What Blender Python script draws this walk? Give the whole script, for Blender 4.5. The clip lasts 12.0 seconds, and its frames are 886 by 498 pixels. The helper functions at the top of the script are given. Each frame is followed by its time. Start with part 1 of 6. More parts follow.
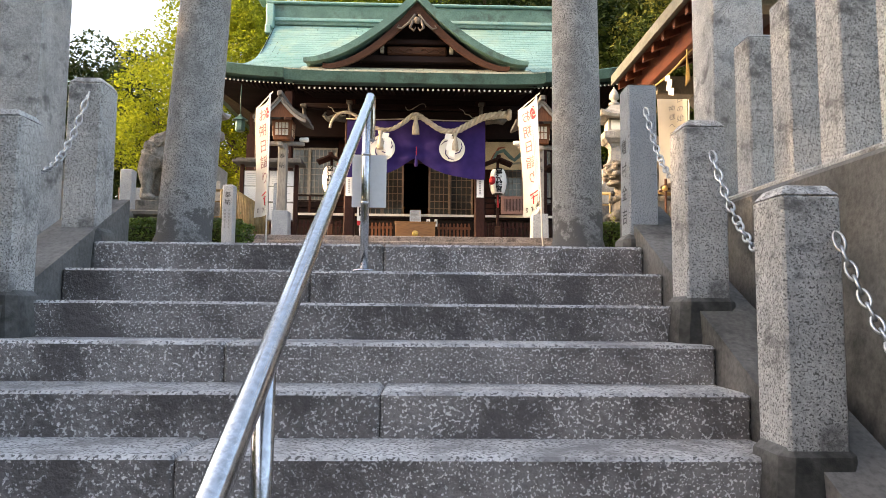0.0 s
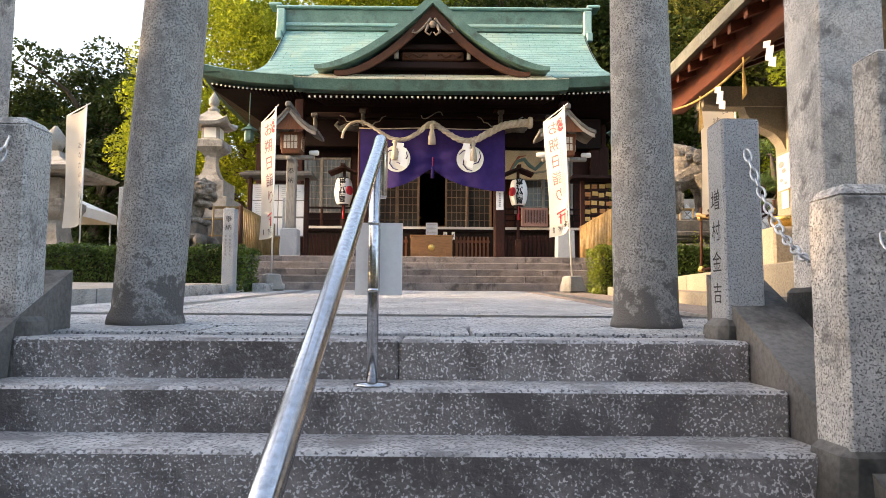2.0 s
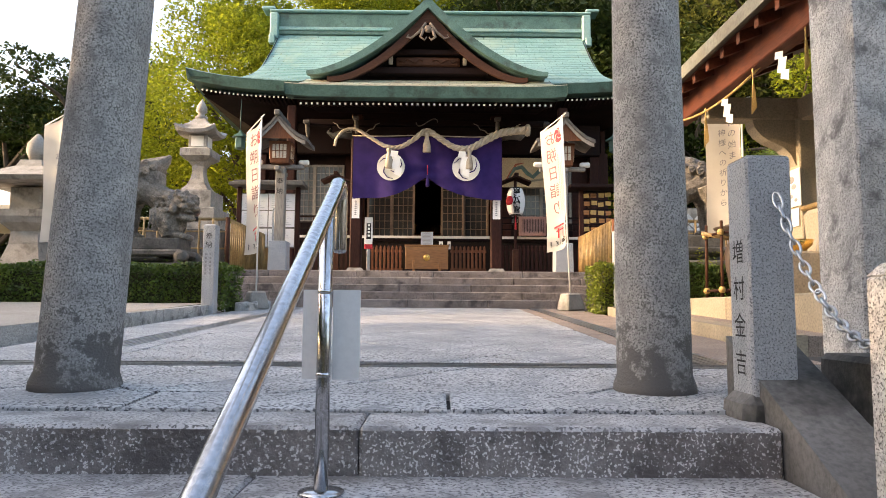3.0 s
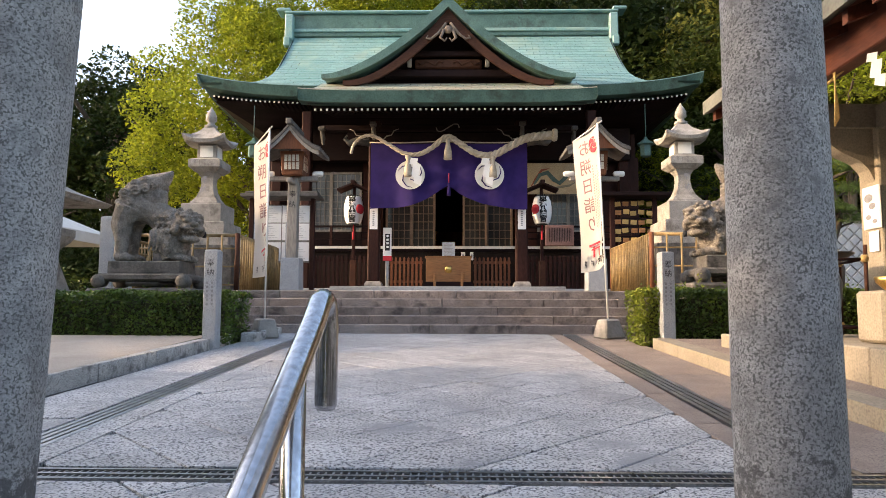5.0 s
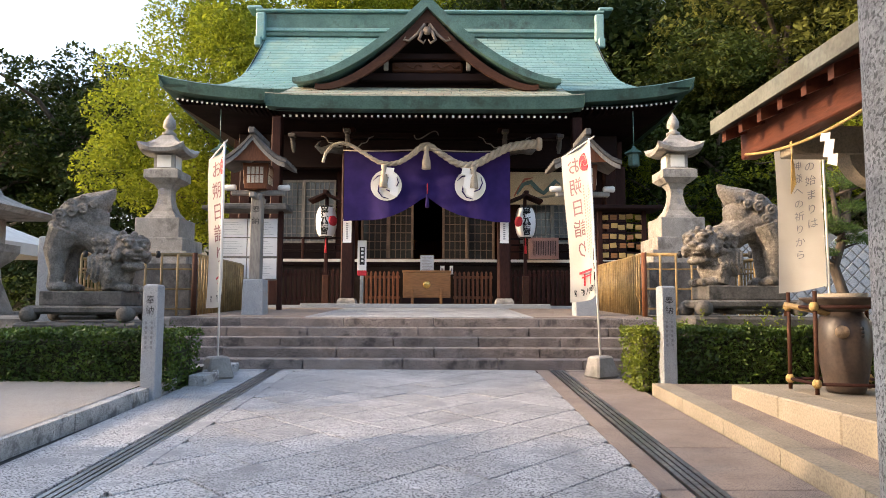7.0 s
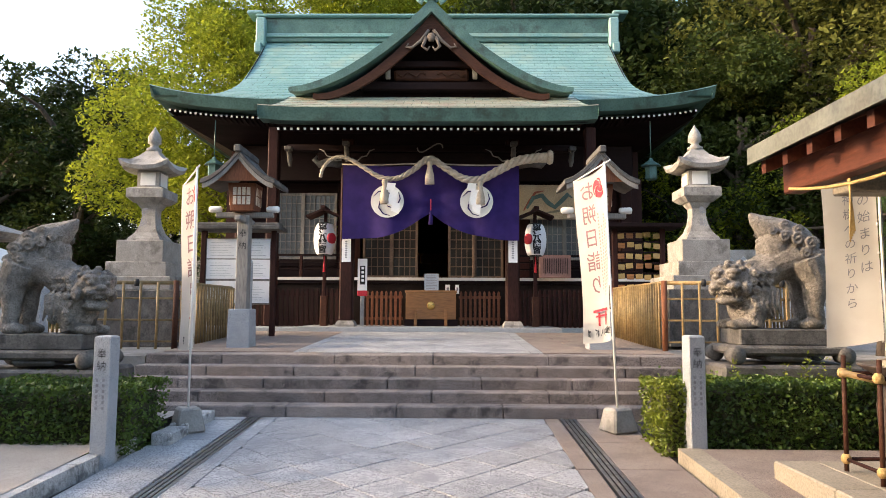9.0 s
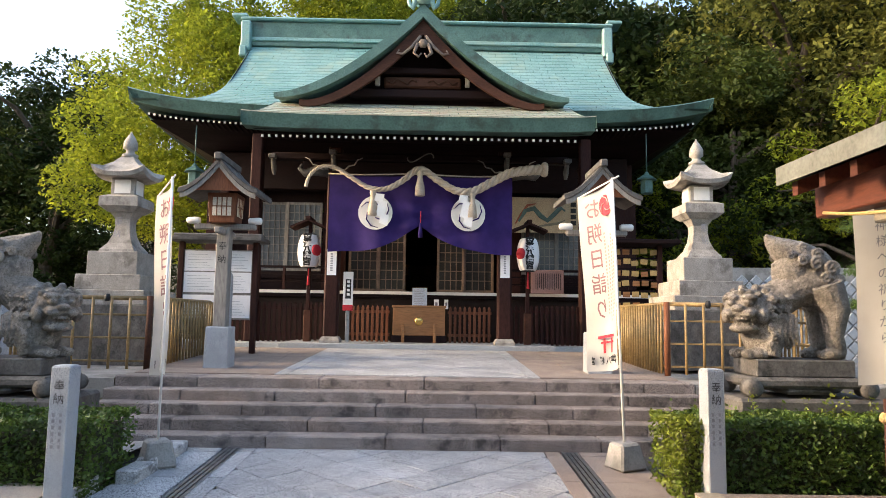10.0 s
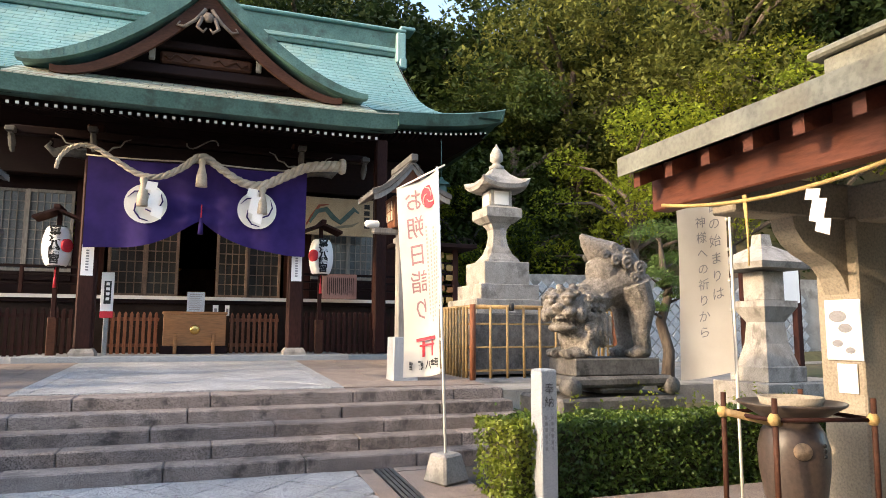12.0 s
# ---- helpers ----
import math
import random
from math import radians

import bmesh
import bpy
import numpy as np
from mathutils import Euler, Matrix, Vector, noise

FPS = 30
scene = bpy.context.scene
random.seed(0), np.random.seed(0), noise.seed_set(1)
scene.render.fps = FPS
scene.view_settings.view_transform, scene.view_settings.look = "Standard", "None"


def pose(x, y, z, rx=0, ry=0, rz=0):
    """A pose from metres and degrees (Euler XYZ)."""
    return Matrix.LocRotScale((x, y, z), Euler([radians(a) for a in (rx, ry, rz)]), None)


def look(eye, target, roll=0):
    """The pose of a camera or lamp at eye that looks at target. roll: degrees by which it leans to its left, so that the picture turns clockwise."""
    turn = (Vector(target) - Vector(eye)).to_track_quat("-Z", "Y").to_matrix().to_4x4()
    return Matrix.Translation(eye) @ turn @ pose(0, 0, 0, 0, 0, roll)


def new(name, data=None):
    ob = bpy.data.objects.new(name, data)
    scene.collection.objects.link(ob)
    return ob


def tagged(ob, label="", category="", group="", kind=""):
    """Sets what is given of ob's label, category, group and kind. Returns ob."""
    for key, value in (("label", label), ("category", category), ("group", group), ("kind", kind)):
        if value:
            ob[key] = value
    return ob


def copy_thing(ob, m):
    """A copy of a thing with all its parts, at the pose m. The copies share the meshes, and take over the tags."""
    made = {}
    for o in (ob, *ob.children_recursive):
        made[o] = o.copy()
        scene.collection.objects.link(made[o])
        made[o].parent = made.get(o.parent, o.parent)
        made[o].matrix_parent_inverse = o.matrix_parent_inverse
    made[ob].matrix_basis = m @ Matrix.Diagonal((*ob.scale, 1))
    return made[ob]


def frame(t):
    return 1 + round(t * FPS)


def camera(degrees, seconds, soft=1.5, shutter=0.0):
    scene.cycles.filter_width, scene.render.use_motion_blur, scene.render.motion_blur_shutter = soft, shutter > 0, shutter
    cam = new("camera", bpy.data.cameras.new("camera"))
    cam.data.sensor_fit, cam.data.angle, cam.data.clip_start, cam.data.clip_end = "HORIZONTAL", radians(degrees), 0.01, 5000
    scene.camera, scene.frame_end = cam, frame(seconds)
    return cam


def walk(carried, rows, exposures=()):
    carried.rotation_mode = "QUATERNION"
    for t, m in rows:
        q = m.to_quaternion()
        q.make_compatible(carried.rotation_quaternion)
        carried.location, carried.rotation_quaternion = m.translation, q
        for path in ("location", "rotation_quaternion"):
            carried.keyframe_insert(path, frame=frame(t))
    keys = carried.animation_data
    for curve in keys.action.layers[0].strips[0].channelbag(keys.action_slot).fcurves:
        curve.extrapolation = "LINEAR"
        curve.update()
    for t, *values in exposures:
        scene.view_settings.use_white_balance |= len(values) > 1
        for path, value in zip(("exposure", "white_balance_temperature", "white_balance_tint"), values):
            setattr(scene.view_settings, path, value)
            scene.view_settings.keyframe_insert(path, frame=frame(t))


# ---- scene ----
cam = camera(66.3, 12.0, soft=0.5)
PATH = [
    (0, (0.251, 0.835, -0.314), (0.307, 2.827, -0.144), 0.5),
    (0.5, (0.257, 1.012, -0.175), (0.303, 3.004, -0.001), 0.7),
    (1, (0.176, 1.221, -0.076), (0.205, 3.214, 0.097), 0.6),
    (1.5, (0.176, 1.433, -0.012), (0.193, 3.426, 0.159), 0.5),
    (2, (0.198, 1.634, 0.089), (0.21, 3.627, 0.263), 0.4),
    (2.5, (0.229, 1.858, 0.206), (0.24, 3.849, 0.384), 0.3),
    (3, (0.286, 2.028, 0.316), (0.301, 4.02, 0.497), 0.4),
    (3.2, (0.276, 2.094, 0.342), (0.295, 4.087, 0.522), 0.4),
    (4.8, (0.235, 2.744, 0.651), (0.204, 4.735, 0.832), 0.2),
    (5, (0.234, 2.809, 0.679), (0.19, 4.8, 0.857), 0.2),
    (5.5, (0.225, 3.021, 0.732), (0.178, 5.013, 0.908), 0.3),
    (6, (0.251, 3.234, 0.875), (0.21, 5.226, 1.051), 0.3),
    (6.5, (0.209, 3.465, 0.981), (0.188, 5.457, 1.156), 0.3),
    (7, (0.279, 3.633, 1.1), (0.291, 5.625, 1.274), 0.2),
    (7.2, (0.337, 3.683, 1.146), (0.351, 5.676, 1.327), 0.0),
    (9, (0.44, 4.431, 1.543), (0.415, 6.422, 1.72), 0.3),
    (9.5, (0.345, 4.68, 1.651), (0.322, 6.672, 1.838), 0.7),
    (10, (0.316, 4.924, 1.703), (0.339, 6.914, 1.904), 0.9),
    (10.5, (0.266, 5.146, 1.752), (0.381, 7.129, 1.978), 0.9),
    (11, (0.132, 5.311, 1.739), (0.385, 7.279, 1.988), 0.8),
    (11.5, (0.095, 5.468, 1.672), (0.522, 7.405, 1.927), 0.5),
    (12, (0.057, 5.747, 1.612), (0.728, 7.617, 1.852), 0.2),
]
walk(cam, [(t, look(eye, target, roll)) for t, eye, target, roll in PATH], [(0, 2.72, 8600, 13), (3, 2.48, 8200, 14), (5, 2.22, 7600, 14), (9, 2.24, 7100, 12), (12, 2.28, 6850, 10)])

# ---------------------------------------------------------------- light
world = bpy.data.worlds.new("sky")
scene.world = world
world.use_nodes = True
wn = world.node_tree.nodes
sky = wn.new("ShaderNodeTexSky")
sky.sky_type = "NISHITA"
sky.sun_disc = False
SUN_EL, SUN_AZ = 20.0, 264.0   # degrees; azimuth from +y towards +x
sky.sun_elevation, sky.sun_rotation = radians(SUN_EL), radians(SUN_AZ)
sky.air_density, sky.dust_density, sky.ozone_density = 1.0, 3.0, 1.5
world.node_tree.links.new(sky.outputs[0], wn["Background"].inputs[0])
wn["Background"].inputs[1].default_value = 0.15
sun_data = bpy.data.lights.new("sun", "SUN")
sun_data.energy, sun_data.angle, sun_data.color = 0.98, radians(0.6), (1.0, 0.76, 0.52)
sun = new("sun", sun_data)
_a, _e = radians(SUN_AZ), radians(SUN_EL)
SUN_DIR = Vector((math.sin(_a) * math.cos(_e), math.cos(_a) * math.cos(_e), math.sin(_e)))
sun.matrix_world = look(SUN_DIR * 60, (0, 0, 0))

# ---------------------------------------------------------------- materials
MATS = {}


def mat(name, a, b=None, rough=0.7, metal=0.0, scale=6.0, fine=60.0, bump=0.15, speck=None, speck_scale=220.0, speck_at=0.55, stain_at=0.52, island=0.0, rnd=0.0, stain=None, stain_scale=1.3, stretch=(1, 1, 1), trans=0.0, band=None, spec=0.4, grit=0.6):
    """A two-scale procedural surface: broad tone a to b, fine grain, optional speckle, stains and variation per piece."""
    if name in MATS:
        return MATS[name]
    m = bpy.data.materials.new(name)
    m.use_nodes = True
    nt = m.node_tree
    N, L = nt.nodes, nt.links
    bs = N["Principled BSDF"]
    b = b or tuple(c * 0.75 for c in a)
    co = N.new("ShaderNodeTexCoord")
    mp = N.new("ShaderNodeMapping")
    mp.inputs["Scale"].default_value = stretch
    L.new(co.outputs["Object"], mp.inputs[0])
    vec = mp.outputs[0]

    def noise_tex(sc, det=4.0, ro=0.6):
        n = N.new("ShaderNodeTexNoise")
        n.inputs["Scale"].default_value, n.inputs["Detail"].default_value, n.inputs["Roughness"].default_value = sc, det, ro
        L.new(vec, n.inputs["Vector"])
        return n.outputs["Fac"]

    def ramp(f, lo, hi):
        r = N.new("ShaderNodeMapRange")
        r.inputs["From Min"].default_value, r.inputs["From Max"].default_value = lo, hi
        L.new(f, r.inputs["Value"])
        return r.outputs[0]

    def mix(f, x, y, mode="MIX"):
        k = N.new("ShaderNodeMix")
        k.data_type, k.blend_type = "RGBA", mode
        for s, v in ((k.inputs[0], f), (k.inputs[6], x), (k.inputs[7], y)):
            if isinstance(v, (int, float)):
                s.default_value = v
            elif isinstance(v, tuple):
                s.default_value = (*v, 1)
            else:
                L.new(v, s)
        return k.outputs[2]

    big = noise_tex(scale)
    col = mix(ramp(big, 0.35, 0.65), a, b)
    grain = noise_tex(fine, 3)
    col = mix(ramp(grain, 0.4, 0.75), col, mix(1.0, col, (grit, grit, grit), "MULTIPLY"))
    if speck:
        sp = noise_tex(speck_scale, 2, 0.5)
        col = mix(ramp(sp, speck_at, speck_at + 0.07), col, speck)
    if stain:
        st = noise_tex(stain_scale, 6, 0.7)
        col = mix(ramp(st, stain_at, stain_at + 0.12), col, stain)
    if band:
        sx = N.new("ShaderNodeSeparateXYZ")
        L.new(co.outputs["Object"], sx.inputs[0])
        ad = N.new("ShaderNodeMath")
        ad.operation = "MULTIPLY_ADD"
        L.new(noise_tex(9.0, 8, 0.75), ad.inputs[0])
        ad.inputs[1].default_value = 1.7
        L.new(sx.outputs["Z"], ad.inputs[2])
        col = mix(ramp(ad.outputs[0], band[1] + 0.64, band[1] + 0.52), col, band[2])
    if island or rnd:
        src = N.new("ShaderNodeNewGeometry").outputs["Random Per Island"] if island else N.new("ShaderNodeObjectInfo").outputs["Random"]
        amt = island or rnd
        r = N.new("ShaderNodeMapRange")
        r.inputs["To Min"].default_value, r.inputs["To Max"].default_value = 1 - amt, 1 + amt
        L.new(src, r.inputs["Value"])
        hsv = N.new("ShaderNodeHueSaturation")
        L.new(r.outputs[0], hsv.inputs["Value"])
        L.new(col, hsv.inputs["Color"])
        col = hsv.outputs[0]
    L.new(col, bs.inputs["Base Color"])
    bs.inputs["Metallic"].default_value = metal
    bs.inputs["Specular IOR Level"].default_value = spec
    rr = N.new("ShaderNodeMapRange")
    rr.inputs["To Min"].default_value, rr.inputs["To Max"].default_value = max(0.02, rough - 0.12), min(1, rough + 0.12)
    L.new(big, rr.inputs["Value"])
    L.new(rr.outputs[0], bs.inputs["Roughness"])
    if bump:
        bp = N.new("ShaderNodeBump")
        bp.inputs["Strength"].default_value, bp.inputs["Distance"].default_value = bump, 0.01
        L.new(grain, bp.inputs["Height"])
        L.new(bp.outputs[0], bs.inputs["Normal"])
    if trans:
        tr = N.new("ShaderNodeBsdfTranslucent")
        L.new(col, tr.inputs["Color"])
        ms = N.new("ShaderNodeMixShader")
        ms.inputs[0].default_value = trans
        L.new(bs.outputs[0], ms.inputs[1])
        L.new(tr.outputs[0], ms.inputs[2])
        L.new(ms.outputs[0], N["Material Output"].inputs["Surface"])
    MATS[name] = m
    return m


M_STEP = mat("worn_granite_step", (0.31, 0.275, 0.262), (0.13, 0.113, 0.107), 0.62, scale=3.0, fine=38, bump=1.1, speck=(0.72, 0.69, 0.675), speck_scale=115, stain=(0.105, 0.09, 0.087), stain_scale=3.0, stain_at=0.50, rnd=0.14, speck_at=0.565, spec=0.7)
# paler than the risers: foot wear plus sky light put into the colour
M_TREAD = mat("worn_skylit_granite_tread", (0.62, 0.60, 0.59), (0.38, 0.36, 0.35), 0.5, scale=5, fine=45, bump=0.9, speck=(0.10, 0.09, 0.088), speck_scale=95, speck_at=0.525, stain=(0.20, 0.185, 0.18), stain_scale=5, rnd=0.10, spec=0.7)
M_STEP2 = mat("brown_granite_step", (0.38, 0.32, 0.29), (0.235, 0.195, 0.175), 0.75, scale=3.5, fine=60, bump=0.9, speck=(0.08, 0.065, 0.058), speck_scale=115, speck_at=0.53, stain=(0.07, 0.06, 0.056), stain_scale=3.0, stain_at=0.53, rnd=0.16)
M_GRAN = mat("weathered_granite", (0.66, 0.645, 0.62), (0.46, 0.45, 0.435), 0.85, scale=6, fine=60, bump=0.8, speck=(0.15, 0.143, 0.136), speck_scale=160, speck_at=0.545, stain=(0.17, 0.165, 0.16), stain_scale=7)
M_TORII = mat("weathered_gate_granite", (0.48, 0.465, 0.445), (0.31, 0.30, 0.29), 0.85, scale=9, fine=110, bump=0.6, speck=(0.145, 0.14, 0.133), speck_scale=140, speck_at=0.525, stain=(0.21, 0.205, 0.195), stain_scale=5, stain_at=0.56, band=(0.05, 0.44, (0.12, 0.113, 0.108)))
M_GRANP = mat("pale_polished_granite", (0.45, 0.47, 0.49), (0.38, 0.40, 0.42), 0.4, scale=8, fine=160, bump=0.08, speck=(0.16, 0.17, 0.18), speck_scale=150)
M_LANT = mat("pale_lantern_granite", (0.41, 0.38, 0.345), (0.28, 0.26, 0.235), 0.8, scale=5, fine=90, bump=0.4, speck=(0.22, 0.20, 0.18), speck_scale=120, stain=(0.15, 0.135, 0.12), stain_scale=3.2)
M_PED = mat("dark_pedestal_stone", (0.17, 0.155, 0.14), (0.09, 0.082, 0.075), 0.85, scale=5, fine=50, bump=0.6, stain=(0.05, 0.047, 0.043), stain_scale=4)
M_DOG = mat("mossy_carved_stone", (0.33, 0.295, 0.255), (0.17, 0.15, 0.13), 0.9, scale=9, fine=45, bump=1.0, speck=(0.11, 0.095, 0.08), speck_scale=130, stain=(0.10, 0.09, 0.075), stain_scale=4, spec=0.2)
M_PAVE = mat("grey_granite_paving", (0.60, 0.595, 0.59), (0.42, 0.415, 0.41), 0.62, scale=2, fine=55, bump=1.2, speck=(0.08, 0.08, 0.084), speck_scale=80, speck_at=0.52, spec=0.6, rnd=0.12, stain=(0.26, 0.26, 0.265), stain_scale=2.5)
M_JOINT = mat("dark_mortar", (0.06, 0.057, 0.054), (0.035, 0.033, 0.03), 0.95, scale=8)
M_PINK = mat("pinkish_exposed_aggregate", (0.34, 0.27, 0.225), (0.26, 0.2, 0.17), 0.9, scale=3, fine=140, bump=0.6, speck=(0.15, 0.12, 0.1), speck_scale=120)
M_CONC = mat("old_concrete", (0.36, 0.34, 0.31), (0.25, 0.235, 0.215), 0.9, scale=3, fine=70, bump=0.3, stain=(0.15, 0.14, 0.125), stain_scale=1.8)
M_WALLD = mat("dark_mossy_concrete", (0.20, 0.19, 0.18), (0.10, 0.097, 0.09), 0.9, scale=2.5, fine=50, bump=0.4, stain=(0.03, 0.03, 0.028))
M_SAND = mat("pale_sand", (0.47, 0.41, 0.35), (0.38, 0.33, 0.28), 0.95, scale=1.5, fine=150, bump=0.4, speck=(0.25, 0.22, 0.19), speck_scale=90)
M_EARTH = mat("earth_and_undergrowth", (0.075, 0.085, 0.035), (0.12, 0.09, 0.05), 0.95, scale=0.6, fine=9, bump=0.6)
M_COPPER = mat("green_copper_patina", (0.135, 0.285, 0.285), (0.20, 0.345, 0.345), 0.5, scale=0.7, fine=25, bump=0.08, island=0.07, stain=(0.20, 0.30, 0.27), stain_scale=0.9)
M_COPD = mat("dark_copper_edge", (0.05, 0.115, 0.10), (0.085, 0.17, 0.15), 0.5, scale=2, fine=30, bump=0.1, stain=(0.035, 0.06, 0.05), stain_scale=1.5)
M_COPPO = mat("worn_porch_copper", (0.31, 0.37, 0.30), (0.34, 0.32, 0.255), 0.5, scale=1.3, fine=20, bump=0.08, island=0.08, stain=(0.30, 0.25, 0.2), stain_scale=1.1)
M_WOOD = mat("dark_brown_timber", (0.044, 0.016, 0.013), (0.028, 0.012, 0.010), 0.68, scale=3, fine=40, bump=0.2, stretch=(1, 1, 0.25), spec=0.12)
# darker than the post timber: eave shade is put into this colour
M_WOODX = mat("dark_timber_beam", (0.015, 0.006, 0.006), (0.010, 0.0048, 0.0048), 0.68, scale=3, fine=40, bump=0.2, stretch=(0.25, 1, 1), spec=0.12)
M_RED = mat("reddish_varnished_wood", (0.21, 0.082, 0.042), (0.13, 0.05, 0.027), 0.5, scale=3, fine=50, bump=0.15, stretch=(1, 1, 0.2), spec=0.12)
M_BARGE = mat("dark_brown_barge_board", (0.085, 0.036, 0.022), (0.05, 0.022, 0.015), 0.6, scale=3, fine=40, bump=0.2, stretch=(0.3, 1, 1), spec=0.12)
M_PAV = mat("red_brown_pavilion_timber", (0.135, 0.042, 0.024), (0.085, 0.028, 0.017), 0.55, scale=3, fine=40, bump=0.2, stretch=(1, 0.2, 1), spec=0.2)
M_BOX = mat("varnished_offering_box", (0.33, 0.15, 0.055), (0.25, 0.105, 0.035), 0.42, scale=2, fine=40, bump=0.1, stretch=(0.15, 1, 1))
M_GREYW = mat("silvered_timber", (0.30, 0.275, 0.245), (0.19, 0.17, 0.15), 0.8, scale=3, fine=50, bump=0.25, stretch=(1, 1, 0.2))
M_LROOF = mat("weathered_lantern_roof", (0.12, 0.11, 0.10), (0.06, 0.055, 0.05), 0.7, scale=5, fine=50, bump=0.2)
M_WHITE = mat("white_plaster_paint", (0.78, 0.76, 0.72), (0.68, 0.66, 0.62), 0.7, scale=3, fine=60, bump=0.05, grit=0.93)
M_PAPER = mat("white_paper", (0.84, 0.83, 0.82), (0.79, 0.78, 0.77), 0.75, scale=4, fine=60, bump=0.03, grit=0.93)
M_CLOTH = mat("purple_cloth", (0.024, 0.007, 0.105), (0.016, 0.005, 0.078), 0.85, scale=3, fine=300, bump=0.1, grit=0.93)
M_BANNER = mat("printed_banner_cloth", (0.66, 0.625, 0.565), (0.60, 0.56, 0.50), 0.85, scale=3, fine=250, bump=0.05, trans=0.35, grit=0.93)
M_ROPE = mat("straw_rope", (0.55, 0.47, 0.38), (0.42, 0.35, 0.27), 0.9, scale=8, fine=120, bump=0.5)
M_STRAW = mat("golden_straw", (0.52, 0.36, 0.14), (0.40, 0.26, 0.10), 0.85, scale=8, fine=100, bump=0.4)
M_BAMB = mat("tan_bamboo", (0.34, 0.225, 0.095), (0.20, 0.125, 0.05), 0.5, scale=4, fine=30, bump=0.1, rnd=0.15)
M_STEEL = mat("brushed_stainless", (0.62, 0.62, 0.63), (0.55, 0.55, 0.56), 0.2, 1.0, scale=4, fine=90, bump=0.01)
M_IRON = mat("galvanised_steel", (0.60, 0.61, 0.62), (0.42, 0.43, 0.44), 0.33, 1.0, scale=8, fine=60, bump=0.05)
M_BLACK = mat("black_ink", (0.02, 0.02, 0.022), (0.015, 0.015, 0.015), 0.7, bump=0)
M_INKG = mat("grey_ink", (0.25, 0.25, 0.27), (0.22, 0.22, 0.24), 0.7, bump=0)
M_REDI = mat("red_ink", (0.62, 0.03, 0.05), (0.55, 0.025, 0.04), 0.7, bump=0)
M_GOLD = mat("brass", (0.85, 0.55, 0.18), (0.7, 0.42, 0.12), 0.3, 1.0, bump=0.05)
M_GLASS = mat("old_window_glass", (0.17, 0.18, 0.185), (0.12, 0.13, 0.135), 0.12, scale=1.2, bump=0)
M_DGLASS = mat("dark_door_glass", (0.075, 0.072, 0.068), (0.05, 0.046, 0.042), 0.06, scale=1.2, bump=0)
# near-black brown: lack of light indoors is put into this colour
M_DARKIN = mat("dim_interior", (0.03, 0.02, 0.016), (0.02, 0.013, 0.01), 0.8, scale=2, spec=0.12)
M_BEIGE = mat("beige_rendered_concrete", (0.37, 0.315, 0.24), (0.29, 0.245, 0.185), 0.85, scale=2, fine=60, bump=0.1)
M_POT = mat("brown_glazed_jar", (0.085, 0.06, 0.048), (0.055, 0.042, 0.036), 0.4, scale=3, fine=40, bump=0.1)
M_CHROOF = mat("grey_green_roof_edge", (0.185, 0.185, 0.15), (0.125, 0.12, 0.094), 0.6, scale=3, fine=30, bump=0.1)
M_BARK = mat("bark", (0.11, 0.085, 0.065), (0.06, 0.045, 0.035), 0.95, scale=8, fine=30, bump=0.7, stretch=(1, 1, 0.3))
M_LEAFY = mat("yellow_green_leaves", (0.27, 0.30, 0.028), (0.16, 0.21, 0.022), 0.6, scale=0.5, fine=6, bump=0, island=0.3, trans=0.5, spec=0.12)
M_LEAFD = mat("dark_evergreen_leaves", (0.036, 0.058, 0.018), (0.020, 0.036, 0.012), 0.55, scale=0.5, fine=5, bump=0, island=0.35, trans=0.25, spec=0.12)
M_LEAFM = mat("mid_green_leaves", (0.058, 0.08, 0.018), (0.032, 0.05, 0.012), 0.55, scale=0.5, fine=5, bump=0, island=0.35, trans=0.3, spec=0.12)
# brighter leaf colour that paints sunlight onto some hillside trees
M_LEAFO = mat("olive_sunlit_leaves", (0.15, 0.155, 0.035), (0.085, 0.10, 0.025), 0.6, scale=0.5, fine=5, bump=0, island=0.35, trans=0.35, spec=0.12)
M_HEDGE = mat("clipped_hedge_leaves", (0.12, 0.19, 0.028), (0.05, 0.09, 0.016), 0.5, scale=3, fine=9, bump=0, island=0.35, trans=0.25)
# lit copy of the hedge leaf: sunlight is put into the colour
M_HEDGEY = mat("sunlit_hedge_leaves", (0.22, 0.25, 0.03), (0.12, 0.17, 0.02), 0.5, scale=3, fine=9, bump=0, island=0.35, trans=0.3)
M_TWIG = mat("hedge_twigs", (0.05, 0.045, 0.02), (0.03, 0.035, 0.012), 0.9, scale=8, bump=0.3)


# ---------------------------------------------------------------- builders
def thing(name, label, category, x=0, y=0, z=0, rz=0, group="", kind=""):
    e = new(name)
    e.matrix_basis = pose(x, y, z, 0, 0, rz)
    return tagged(e, label, category, group, kind)


def finish(name, bm, material, parent=None, label="", m=None, smooth=False):
    me = bpy.data.meshes.new(name)
    bm.to_mesh(me)
    bm.free()
    if smooth:
        for p in me.polygons:
            p.use_smooth = True
    me.materials.append(material)
    ob = new(name, me)
    ob.parent = parent
    if m is not None:
        ob.matrix_basis = m
    if label:
        ob["label"] = label
    return ob


